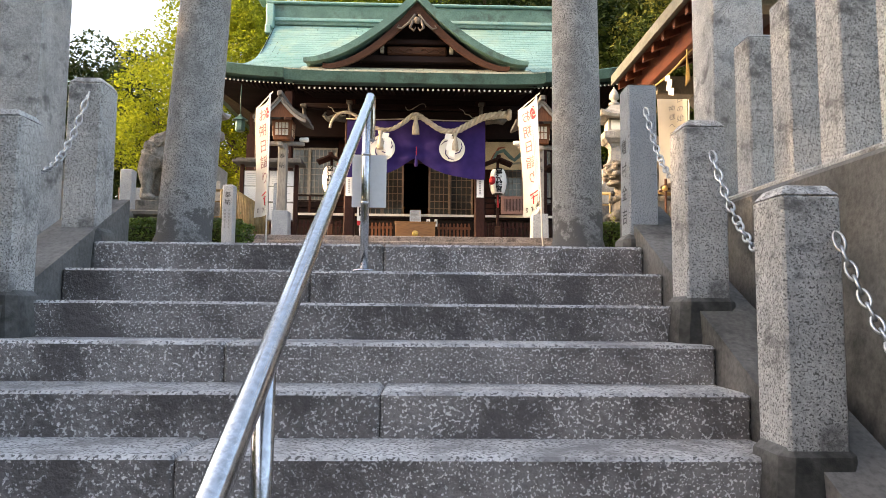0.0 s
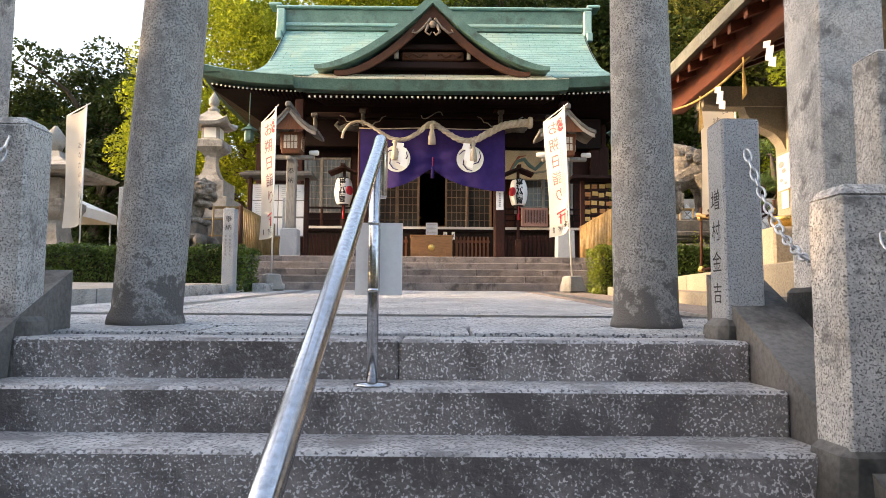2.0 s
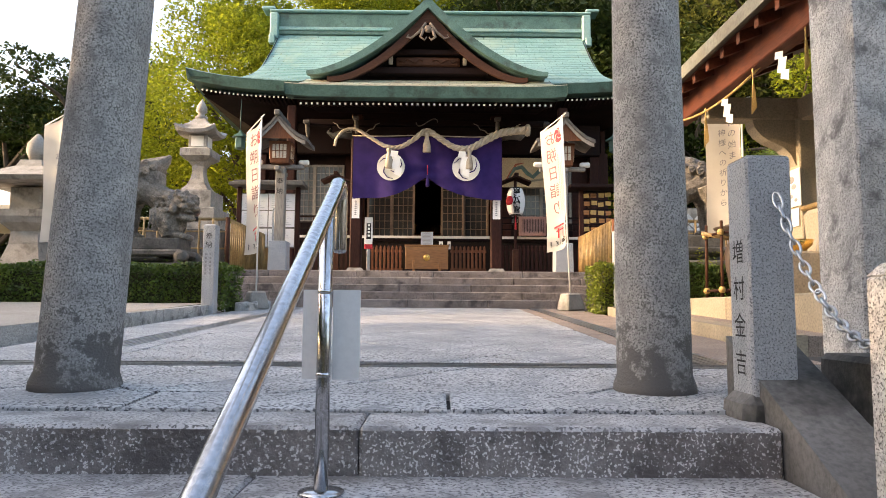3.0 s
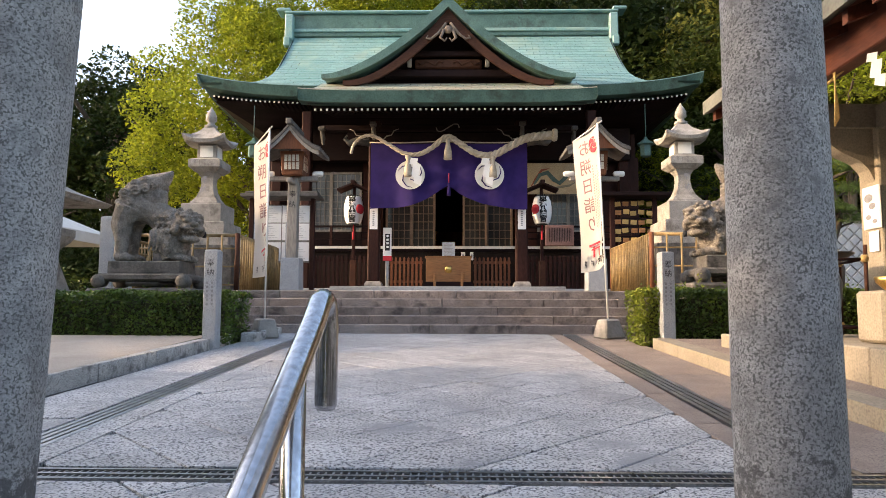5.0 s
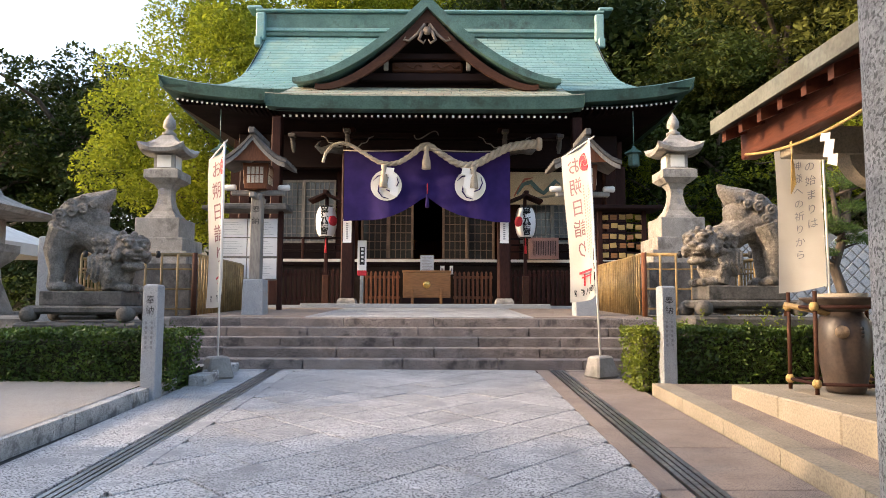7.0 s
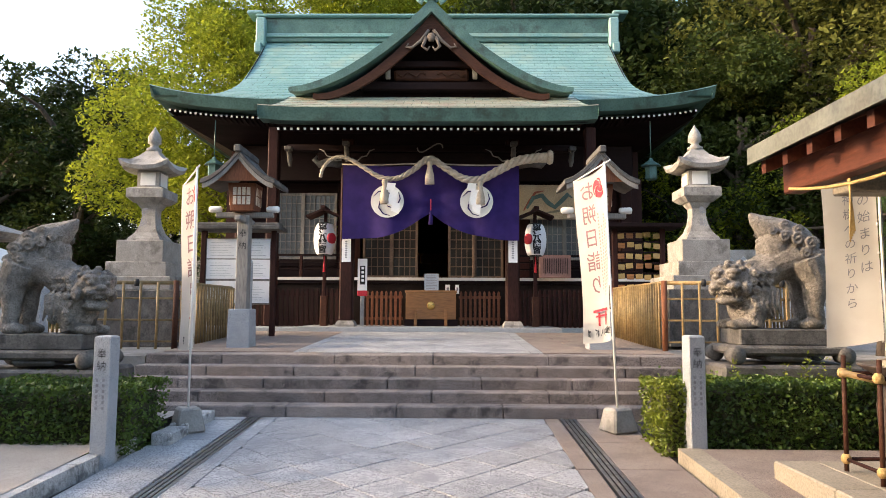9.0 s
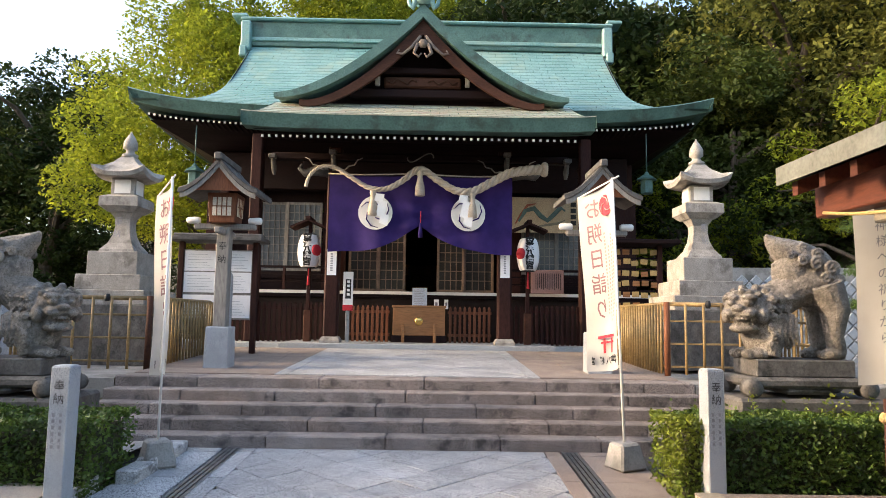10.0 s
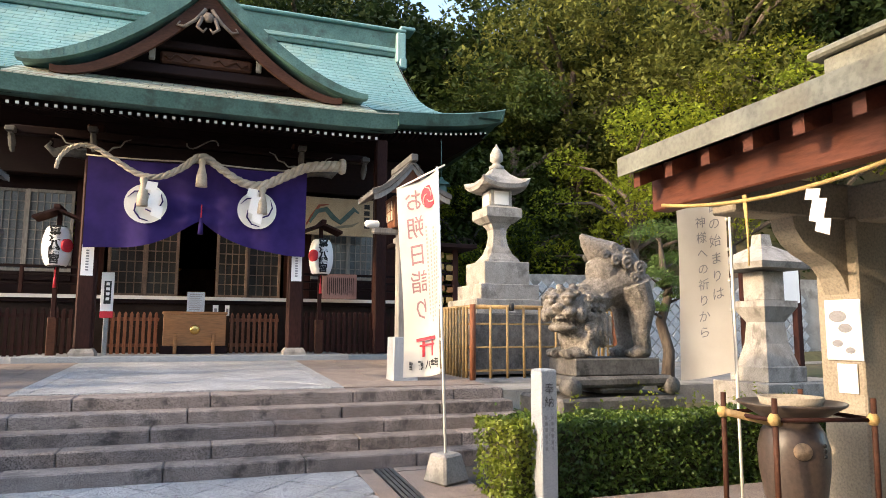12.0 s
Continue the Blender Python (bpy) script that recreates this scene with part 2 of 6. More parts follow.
def add_box(bm, x0, x1, y0, y1, z0, z1, bev=0.0, taper=1.0):
    m = Matrix.LocRotScale(((x0 + x1) / 2, (y0 + y1) / 2, (z0 + z1) / 2), None, (x1 - x0, y1 - y0, z1 - z0))
    vs = bmesh.ops.create_cube(bm, size=1, matrix=m)["verts"]
    if taper != 1.0:
        cx, cy = (x0 + x1) / 2, (y0 + y1) / 2
        for v in vs:
            if v.co.z > (z0 + z1) / 2:
                v.co.x, v.co.y = cx + (v.co.x - cx) * taper, cy + (v.co.y - cy) * taper
    if bev:
        es = {e for v in vs for e in v.link_edges}
        bmesh.ops.bevel(bm, geom=list(es), offset=bev, segments=1, affect="EDGES")


def box(name, x0, x1, y0, y1, z0, z1, material, parent=None, bev=0.0, label="", taper=1.0, m=None):
    bm = bmesh.new()
    add_box(bm, x0, x1, y0, y1, z0, z1, bev, taper)
    return finish(name, bm, material, parent, label, m)


def add_lathe(bm, prof, seg=24, cx=0, cy=0, rot=0.0, square=False):
    rings = []
    for r, z in prof:
        ring = []
        for i in range(seg):
            a = rot + 2 * math.pi * i / seg
            ring.append(bm.verts.new((cx + r * math.cos(a), cy + r * math.sin(a), z)))
        rings.append(ring)
    for k in range(len(rings) - 1):
        for i in range(seg):
            j = (i + 1) % seg
            bm.faces.new((rings[k][i], rings[k][j], rings[k + 1][j], rings[k + 1][i]))
    bm.faces.new(rings[-1])
    bm.faces.new(rings[0][::-1])


def lathe(name, prof, material, parent=None, seg=24, cx=0, cy=0, rot=0.0, label="", smooth=True, m=None):
    bm = bmesh.new()
    add_lathe(bm, prof, seg, cx, cy, rot)
    ob = finish(name, bm, material, parent, label, m, smooth)
    return ob


def add_tube(bm, pts, r, seg=10, close=False):
    pts = [Vector(p) for p in pts]
    n = len(pts)
    rings = []
    side = None
    for i, p in enumerate(pts):
        d = (pts[min(i + 1, n - 1)] - pts[max(i - 1, 0)])
        if close:
            d = pts[(i + 1) % n] - pts[i - 1]
        d.normalize()
        if side is None:
            side = d.orthogonal().normalized()
        side = (side - d * side.dot(d)).normalized()
        up = d.cross(side)
        rr = r[i] if isinstance(r, (list, tuple)) else r
        rings.append([bm.verts.new(p + side * (rr * math.cos(2 * math.pi * k / seg)) + up * (rr * math.sin(2 * math.pi * k / seg))) for k in range(seg)])
    for i in range(n if close else n - 1):
        A, B = rings[i], rings[(i + 1) % n]
        for k in range(seg):
            j = (k + 1) % seg
            bm.faces.new((A[k], A[j], B[j], B[k]))
    if not close:
        bm.faces.new(rings[0][::-1])
        bm.faces.new(rings[-1])


def tube(name, pts, r, material, parent=None, seg=10, label="", close=False, m=None):
    bm = bmesh.new()
    add_tube(bm, pts, r, seg, close)
    return finish(name, bm, material, parent, label, m, True)


def raw(name, verts, faces, material, parent=None, label="", smooth=False):
    me = bpy.data.meshes.new(name)
    me.from_pydata([tuple(v) for v in verts], [], [tuple(f) for f in faces])
    me.update()
    if smooth:
        for p in me.polygons:
            p.use_smooth = True
    me.materials.append(material)
    ob = new(name, me)
    ob.parent = parent
    if label:
        ob["label"] = label
    return ob


def lettering(name, text, size, material, parent, m, bold=0.0, vertical=True, pitch=1.1):
    """Writing as flat meshes, one a character, in an upright column by default; local x right, z up, facing -y."""
    made = []
    for i, ch in enumerate(text):
        if ch == " ":
            continue
        cu = bpy.data.curves.new("writing", "FONT")
        cu.body, cu.size, cu.align_x, cu.align_y, cu.resolution_u = ch, size, "CENTER", "CENTER", 2
        cu.offset = bold
        o = bpy.data.objects.new("writing", cu)
        me = bpy.data.meshes.new_from_object(o)
        dx, dz = (0, -i * size * pitch) if vertical else (i * size * pitch, 0)
        ob = raw(name, [(v.co.x + dx, 0, v.co.y + dz) for v in me.vertices], [tuple(p.vertices) for p in me.polygons], material, parent)
        ob.matrix_basis = m
        made.append(ob)
        bpy.data.objects.remove(o)
        bpy.data.curves.remove(cu)
        bpy.data.meshes.remove(me)
    return made


# ground heights
def path_z(y):
    return -0.02 + 0.047 * (y - 4.04)


def plat_z(y):
    return 0.962 + 0.03 * (y - 13.1)


STEP_Y, PLAT_Y = 12.0, 13.1


# ---------------------------------------------------------------- ground
def grid_mesh(name, xs, ys, zf, material, label, parent=None):
    vs = [(x, y, zf(x, y)) for y in ys for x in xs]
    n = len(xs)
    fs = [(j * n + i, j * n + i + 1, (j + 1) * n + i + 1, (j + 1) * n + i) for j in range(len(ys) - 1) for i in range(n - 1)]
    return tagged(raw(name, vs, fs, material, parent, label, True), label, "ground", kind="structure")


def hill(x, y):
    """The terrain: stairs slope to the south, a flat precinct, wooded hillside behind and to the east."""
    z = 0.4 + 0.01 * (y - 12)
    if y < 4.0:
        z = 0.0 + (y - 4.0) * 0.53
        if y < 0:
            z = -2.12
    if -13.9 < x < 8.9 and 4.0 <= y < 13.4:
        z = min(z, path_z(y)) - 0.35
    elif abs(x) < 2.9 and y < 13.4:
        z -= 0.5
    elif y < 4.4:
        z -= 0.25
    if y > 12.5:
        z = max(z, min(0.9, 0.4 + 0.5 * (y - 12.5)) if x > -6 else z)
    z += max(0, y - 30) * (0.42 if x > -4 else 0.10 + 0.32 * max(0, (x + 10) / 6) if x > -10 else 0.10) + max(0, x - 7.5) * 0.55 * min(1, max(0, (y - 17.6) / 3)) + max(0, -x - 22) * 0.06 * min(1, max(0, (y - 8) / 12))
    z += 0.25 * noise.noise((x * 0.15, y * 0.15, 0)) * min(1, max(0, (abs(x) - 6) / 6))
    return min(z, 34 + 4 * noise.noise((x * 0.02, y * 0.02, 3)))


_xs = [-400, -200, -110, -70, -50] + [-40 + 2 * i for i in range(14)] + [-12 + 1.0 * i for i in range(9)] + [-3.0, -2.8, 2.8, 3.0] + [4 + i for i in range(9)] + [14 + 2 * i for i in range(14)] + [50, 70, 110, 200, 400]
_ys = [-400, -150, -60, -25, -10, -4, -0.05, 0.05, 1.5, 3, 3.95, 4.05, 4.39, 4.41, 6, 8, 10, 12, 12.6, 13.3, 13.5, 14] + [15 + i for i in range(15)] + [30 + 2 * i for i in range(18)] + [70, 90, 130, 200, 400]
grid_mesh("ground", _xs, _ys, hill, M_EARTH, "earth and leaf litter under the wooded hill")

# main stair
STAIR_W = 1.30
TREAD, RISE, TOP_Y, TOP_Z = 0.262, 0.141, 4.04, -0.02
stairs = thing("stone_stairs", "worn speckled granite steps leading up to the precinct", "stairs", kind="structure")
for k in range(15):
    y0 = TOP_Y - TREAD * k
    z1 = TOP_Z - RISE * k
    cuts = [-STAIR_W]
    x = -STAIR_W + random.uniform(0.6, 1.5)
    while x < STAIR_W - 0.45:
        cuts.append(x)
        x += random.uniform(1.0, 1.6)
    cuts.append(STAIR_W)
    for a, b in zip(cuts, cuts[1:]):
        d = random.uniform(-0.006, 0.006)
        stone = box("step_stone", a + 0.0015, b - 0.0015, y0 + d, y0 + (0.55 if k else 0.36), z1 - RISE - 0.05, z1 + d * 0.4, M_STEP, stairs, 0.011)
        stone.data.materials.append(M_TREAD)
        # upward faces take the pale tread colour, standing in for sky light
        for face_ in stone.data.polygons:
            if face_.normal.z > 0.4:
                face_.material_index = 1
box("stair_core", -STAIR_W, STAIR_W, 0.2, 4.3, -2.6, -2.3, M_JOINT, stairs)

for s in (-1, 1):
    side = thing("stair_side_wall", "dark stained concrete side wall of the stairs", "wall", kind="structure")
    x0, x1 = sorted((s * 1.30, s * 1.52))
    ys = (0.3, 4.42)
    zs = [TOP_Z - (TOP_Y - y) * RISE / TREAD + 0.05 for y in ys]
    v = [(x, y, z) for y, zt in zip(ys, zs) for x in (x0, x1) for z in (zt - 1.0, zt)]
    raw("kerb", v, [(0, 1, 3, 2), (4, 6, 7, 5), (0, 4, 5, 1), (2, 3, 7, 6), (1, 5, 7, 3), (0, 2, 6, 4)], M_WALLD, side)
    if s > 0:
        box("retaining_wall", 1.62, 2.3, 0.2, 4.42, -2.2, 0.18, M_WALLD, side, 0.02)
        box("coping", 1.80, 2.3, 0.2, 4.42, 0.18, 0.26, M_GRAN, side, 0.01)
    else:
        box("retaining_wall", -2.3, -1.66, 0.2, 4.42, -2.2, -0.02, M_WALLD, side, 0.02)

# plaza paving: diagonal square slabs
plaza = thing("plaza_pavement", "pale grey granite paving laid diagonally", "pavement", kind="structure")
raw("bedding", [(-2.9, 4.3, path_z(4.3) - 0.03), (2.9, 4.3, path_z(4.3) - 0.03), (2.9, 13, path_z(13) - 0.03), (-2.9, 13, path_z(13) - 0.03)], [(0, 1, 2, 3)], M_JOINT, plaza)


def clip(poly, x0, x1, y0, y1):
    for ax, lim, sg in ((0, x0, 1), (0, x1, -1), (1, y0, 1), (1, y1, -1)):
        out = []
        for i, p in enumerate(poly):
            q = poly[i - 1]
            ip, iq = sg * (p[ax] - lim) >= 0, sg * (q[ax] - lim) >= 0
            if ip != iq:
                t = (lim - q[ax]) / (p[ax] - q[ax])
                out.append((q[0] + t * (p[0] - q[0]), q[1] + t * (p[1] - q[1])))
            if ip:
                out.append(p)
        poly = out
        if len(poly) < 3:
            return []
    return poly


def slab(poly, parent, material, zf, name="paving_slab", h=0.035):
    c = (sum(p[0] for p in poly) / len(poly), sum(p[1] for p in poly) / len(poly))
    d = random.uniform(-0.002, 0.002)
    g = 0.0075
    n = len(poly)
    inn = []
    for x, y in poly:
        dx, dy = c[0] - x, c[1] - y
        L = math.hypot(dx, dy) or 1
        inn.append((x + dx / L * g, y + dy / L * g))
    v = [(x, y, zf(y) - h) for x, y in inn] + [(x, y, zf(y) - 0.004 + d) for x, y in inn]
    v += [(x + (c[0] - x) * 0.02, y + (c[1] - y) * 0.02, zf(y) + d) for x, y in inn]
    f = [tuple(range(2 * n, 3 * n))]
    for k in (0, n):
        f += [(k + i, k + (i + 1) % n, k + n + (i + 1) % n, k + n + i) for i in range(n)]
    return raw(name, v, f, material, parent)


def diag_slabs(parent, x0, x1, y0, y1, size, zf, material, stretch=1.0):
    h = size / math.sqrt(2)
    n = int((x1 - x0 + y1 - y0) / h) + 4
    cx = (x0 + x1) / 2
    for i in range(-n, n):
        for j in range(-n, n):
            x, y = cx + (i - j) * h, y0 + (i + j) * h * stretch
            if x < x0 - h or x > x1 + h or y < y0 - h * stretch or y > y1 + h * stretch:
                continue
            p = clip([(x, y - h * stretch), (x + h, y), (x, y + h * stretch), (x - h, y)], x0, x1, y0, y1)
            if len(p) > 2:
                ar = abs(sum(p[k - 1][0] * p[k][1] - p[k][0] * p[k - 1][1] for k in range(len(p)))) / 2
                if ar > 0.004:
                    slab(p, parent, material, zf)


def row_slabs(parent, x0, x1, y0, y1, lx, ly, zf, material, name="paving_slab"):
    y = y0
    while y < y1 - 0.02:
        yb = min(y1, y + ly)
        x = x0
        while x < x1 - 0.02:
            xb = min(x1, x + lx * random.uniform(0.85, 1.15))
            if x1 - xb < 0.15:
                xb = x1
            slab([(x, y), (xb, y), (xb, yb), (x, yb)], parent, material, zf, name)
            x = xb
        y = yb


# landing edge course, torii landing and the long path
row_slabs(plaza, -2.9, 2.9, 4.30, 4.62, 1.1, 0.32, path_z, M_PAVE)
diag_slabs(plaza, -2.9, 2.9, 4.62, 5.36, 0.40, path_z, M_PAVE)
diag_slabs(plaza, -1.46, 1.46, 5.56, STEP_Y, 0.40, path_z, M_PAVE, 1.0)
for s in (-1, 1):
    a, b = sorted((s * 1.46, s * 1.62))
    row_slabs(plaza, a, b, 5.56, STEP_Y, 0.2, 0.9, path_z, M_PINK if s > 0 else M_PAVE)
    a, b = sorted((s * 1.80, s * 2.34))
    row_slabs(plaza, a, b, 5.56, STEP_Y, 0.6, 0.9, path_z, M_PINK if s > 0 else M_PAVE)
    drain = thing("side_drain", "long steel drain channel beside the paved path", "drain", kind="structure")
    for k in range(4):
        a = s * (1.64 + 0.043 * k)
        v = [(a + dx, y, path_z(y) + dz) for y in (5.5, STEP_Y) for dx in (0, 0.03) for dz in (-0.03, 0.003)]
        raw("drain_bar", v, [(1, 3, 7, 5), (0, 1, 5, 4), (2, 6, 7, 3), (0, 2, 3, 1), (4, 5, 7, 6)], M_IRON, drain)

grate = thing("cross_grate", "dark steel drain grating across the path", "drain", kind="structure")
for k in range(3):
    y = 5.385 + 0.06 * k
    box("grate_bar", -2.8, 2.8, y, y + 0.02, path_z(y) - 0.03, path_z(y) + 0.003, M_IRON, grate)
_v, _f = [], []
for k in range(187):
    x = -2.8 + 0.03 * k
    b = len(_v)
    _v += [(x + dx, y, path_z(y) - 0.002) for y in (5.38, 5.54) for dx in (0, 0.008)]
    _f.append((b, b + 1, b + 3, b + 2))
tagged(raw("grate_rungs", _v, _f, M_IRON, grate), kind="stuff")

# sand court and kerb beside the path
tagged(raw("sand_court", [(-14, 4.4, 0.10), (-2.5, 4.4, 0.10), (-2.5, 10.6, 0.40), (-2.5, 13, 0.42), (-14, 13, 0.42), (-14, 10.6, 0.40)], [(0, 1, 2, 5), (5, 2, 3, 4)], M_SAND), "pale raked sand beside the path", "ground", kind="structure")
kerb = thing("path_kerb", "low granite kerb between path and sand court", "kerb", kind="structure")
for k in range(5):
    y0 = 6.1 + k * 0.9
    x = -2.52 + 0.036 * (y0 - 6.1)
    v = [(x + dx, y, path_z(y) + dz) for y, sx in ((y0, 0), (y0 + 0.885, 0.03)) for dx in (-0.11 + sx, sx) for dz in (-0.1, 0.105)]
    raw("kerb_stone", v, [(0, 1, 3, 2), (4, 6, 7, 5), (0, 4, 5, 1), (2, 3, 7, 6), (1, 5, 7, 3)], M_GRAN, kerb)
for k in range(3):
    y0 = 10.72 + 0.4 * k
    box("kerb_stone", -2.30, -2.12, y0, y0 + 0.39, path_z(y0) - 0.1, path_z(y0) + 0.11, M_GRAN, kerb, 0.012)
box("kerb_block", -2.75, -2.42, 4.9, 5.75, -0.2, 0.16, M_GRAN, kerb, 0.02)

# shrine steps
shrine_steps = thing("shrine_steps", "five brown granite steps up to the shrine terrace", "stairs", kind="structure")
FOOT = path_z(STEP_Y)
R2 = (plat_z(PLAT_Y) - FOOT) / 5
for k in range(5):
    y0 = STEP_Y + 0.275 * k
    cuts, x = [-3.45], -3.45 + random.uniform(0.5, 1.2)
    while x < 3.1:
        cuts.append(x)
        x += random.uniform(1.0, 1.5)
    cuts.append(3.45)
    for a, b in zip(cuts, cuts[1:]):
        box("step_stone", a + 0.003, b - 0.003, y0, y0 + 0.42, FOOT + R2 * k - 0.04, FOOT + R2 * (k + 1), M_STEP2, shrine_steps, 0.012)

terrace = thing("shrine_terrace", "stone paved terrace before the shrine hall", "terrace", kind="structure")
for s in (-1, 1):
    a, b = (-9.0, -3.45) if s < 0 else (3.45, 22.0)
    raw("terrace_wall", [(a, 13.1, 0.2), (b, 13.1, 0.2), (b, 13.1, 0.93), (a, 13.1, 0.93), (a, 13.4, 0.93), (b, 13.4, 0.93)], [(0, 1, 2, 3), (3, 2, 5, 4)], M_CONC, terrace)
raw("terrace_bed", [(-9, 13.2, plat_z(13.2) - 0.03), (22, 13.2, plat_z(13.2) - 0.03), (22, 27, plat_z(18) + 0.0), (-9, 27, plat_z(18) + 0.0)], [(0, 1, 2, 3)], M_CONC, terrace)
diag_slabs(terrace, -1.5, 1.5, 13.52, 17.7, 0.5, plat_z, M_PAVE)
for s in (-1, 1):
    a, b = sorted((s * 1.5, s * 1.66))
    row_slabs(terrace, a, b, 13.52, 17.7, 0.3, 0.8, plat_z, M_PAVE)
    a, b = sorted((s * 1.66, s * 3.4))
    row_slabs(terrace, a, b, 13.52, 17.7, 0.62, 0.62, plat_z, M_PINK)
box("terrace_ledge", -2.6, 2.6, 17.75, 20.0, 1.0, 1.19, M_GRANP, terrace, 0.01)
box("terrace_ledge", -5.4, -2.6, 18.3, 20.0, 1.0, 1.16, M_GRANP, terrace, 0.01)
box("terrace_ledge", 2.6, 5.4, 18.3, 20.0, 1.0, 1.16, M_GRANP, terrace, 0.01)


# ---------------------------------------------------------------- torii, posts, rail
def torii_column(x, y, lean, r0, r1, h):
    c = thing("torii_column", "round weathered granite gate column, dark at its foot", "column", x, y, path_z(y), group="stone gate columns")
    c.matrix_basis = pose(x, y, path_z(y), 0, lean, 0)
    lathe("shaft", [(r0 * 1.12, -0.02), (r0 * 1.1, 0.02), (r0, 0.06), (r0 * 0.99, 0.5), ((r0 + r1) / 2, h * 0.5), (r1, h)], M_TORII, c, 40)
    return c


torii_column(1.14, 4.72, -0.3, 0.143, 0.114, 4.0)
torii_column(-1.12, 4.72, 3.0, 0.15, 0.12, 4.0)


def square_post(name, label, x, y, z0, z1, w, material, cap=0.04, rz=0, group=""):
    p = thing(name, label, "post", x, y, z0, rz, group)
    h = z1 - z0
    box("shaft", -w / 2, w / 2, -w / 2, w / 2, -0.05, h - cap, material, p, 0.008)
    box("cap", -w / 2 + 0.001, w / 2 - 0.001, -w / 2 + 0.001, w / 2 - 0.001, h - cap, h, material, p, 0.003, taper=0.72)
    return p


for s in (-1, 1):
    square_post("gate_pillar", "tall square weathered granite pillar beside the gate", s * 2.06, 4.75, path_z(4.75), 4.0, 0.30, M_GRAN, 0.1, group="tall pillars")
for k in range(5):
    y = 4.38 - 0.39 * k
    square_post("fence_post", "rough square granite fence post on the coping", 2.05, y, 0.26, 1.16 + 0.05 * k, 0.17, M_GRAN, 0.02, group="stone fence posts")
# chain posts along the stairs
CHAIN_POSTS = []
for s in (-1, 1):
    for k in range(4):
        y = (4.255 if s > 0 else 4.15, 3.49, 2.72, 1.95)[k]
        base = TOP_Z - max(0, (TOP_Y - y)) * RISE / TREAD + 0.03
        top = (0.83, 0.43, 0.03, -0.38)[k]
        polished = s > 0 and k == 0
        p = square_post("chain_post", "pale polished granite donor post with carved writing" if polished else "rough granite chain post with a chipped top", ((1.353, 1.345, 1.305, 1.30) if s > 0 else (-1.385, -1.37, -1.34, -1.32))[k], y, base, top if s > 0 else top - 0.05 * (k == 0), 0.147 if polished else 0.165, M_GRANP if polished else M_GRAN, 0.006 if polished else 0.03, group="chain posts")
        box("footing", -0.135, 0.135, -0.125, 0.125, -0.25, 0.03 + 0.02 * (k == 0), M_WALLD, p, 0.03, taper=0.76)
        if polished:
            lettering("carved_writing", "増村金吉", 0.085, M_BLACK, p, pose(-0.0755, 0, 0.50, 0, 0, -90), pitch=1.42)
        CHAIN_POSTS.append((s, y, top))


def chain(pts):
    c = thing("chain", "galvanised steel link chain hanging between the posts", "chain", group="post chains")
    n = 0
    for a, b in zip(pts, pts[1:]):
        a, b = Vector(a), Vector(b)
        d = (b - a).normalized()
        s1 = d.orthogonal().normalized()
        s2 = d.cross(s1)
        u = s1 if n % 2 else s2
        n += 1
        mid = (a + b) / 2
        L, w = (b - a).length * 0.68, 0.0125
        ring = []
        for k in range(12):
            t = 2 * math.pi * k / 12
            ring.append(mid + d * (L * math.cos(t)) + u * (w * math.sin(t)))
        tube("link", ring, 0.0043, M_IRON, c, 6, close=True)
    return c


def sagging(a, b, sag, step=0.042):
    a, b = Vector(a), Vector(b)
    n = max(4, int(((b - a).length + sag * 0.8) / step))
    return [a.lerp(b, i / n) + Vector((0, 0, -sag * 4 * (i / n) * (1 - i / n))) for i in range(n + 1)]


for s in (-1, 1):
    tops = [(y, top) for q, y, top in CHAIN_POSTS if q == s]
    for (ya, ta), (yb, tb) in zip(tops, tops[1:]):
        chain(sagging((s * 1.36, ya - 0.10, ta - 0.14), (s * 1.345, yb + 0.11, tb - 0.20), 0.13, 0.036))

# handrail
rail = thing("stair_handrail", "polished stainless steel handrail with a bent end over the stairs", "handrail")
RX = -0.015
slope = RISE / TREAD
RAIL_Y, RAIL_Z = 4.03, 0.70


def rail_z(y):
    return RAIL_Z - 0.02 - (RAIL_Y - y) * slope


run = [(RX, y, rail_z(y)) for y in (0.3, 1.2, 2.1, 3.0, 3.6, 3.9, 3.98)]
run += [(RX, 4.03, RAIL_Z - 0.012), (RX, 4.06, RAIL_Z - 0.004), (RX, 4.085, RAIL_Z - 0.008), (RX, 4.10, RAIL_Z - 0.025), (RX, 4.105, RAIL_Z - 0.05), (RX, 4.105, RAIL_Z - 0.20), (RX, 4.105, RAIL_Z - 0.21)]
tube("rail_tube", run, [0.0215] * (len(run) - 1) + [0.017], M_STEEL, rail, 18)
for y in (3.85, 2.0, 0.7):
    k = int((TOP_Y - y) / TREAD) + 1
    z0 = TOP_Z - RISE * k
    tube("rail_post", [(RX, y, z0 - 0.02), (RX, y, rail_z(y))], 0.019, M_STEEL, rail, 16)
    lathe("foot_plate", [(0.06, z0), (0.06, z0 + 0.006), (0.022, z0 + 0.012)], M_STEEL, rail, 20, RX, y)
    if y > 3:
        for dz in (0.30, 0.52):
            lathe("collar", [(0.0205, z0 + dz), (0.0205, z0 + dz + 0.012)], M_STEEL, rail, 16, RX, y)
notice = thing("paper_notice", "blank white laminated notices tied to the handrail post", "notice")
box("sheet", RX - 0.062, RX + 0.012, 3.872, 3.875, 0.13, 0.37, M_PAPER, notice)
box("sheet", RX + 0.018, RX + 0.092, 3.876, 3.879, 0.13, 0.37, M_PAPER, notice)


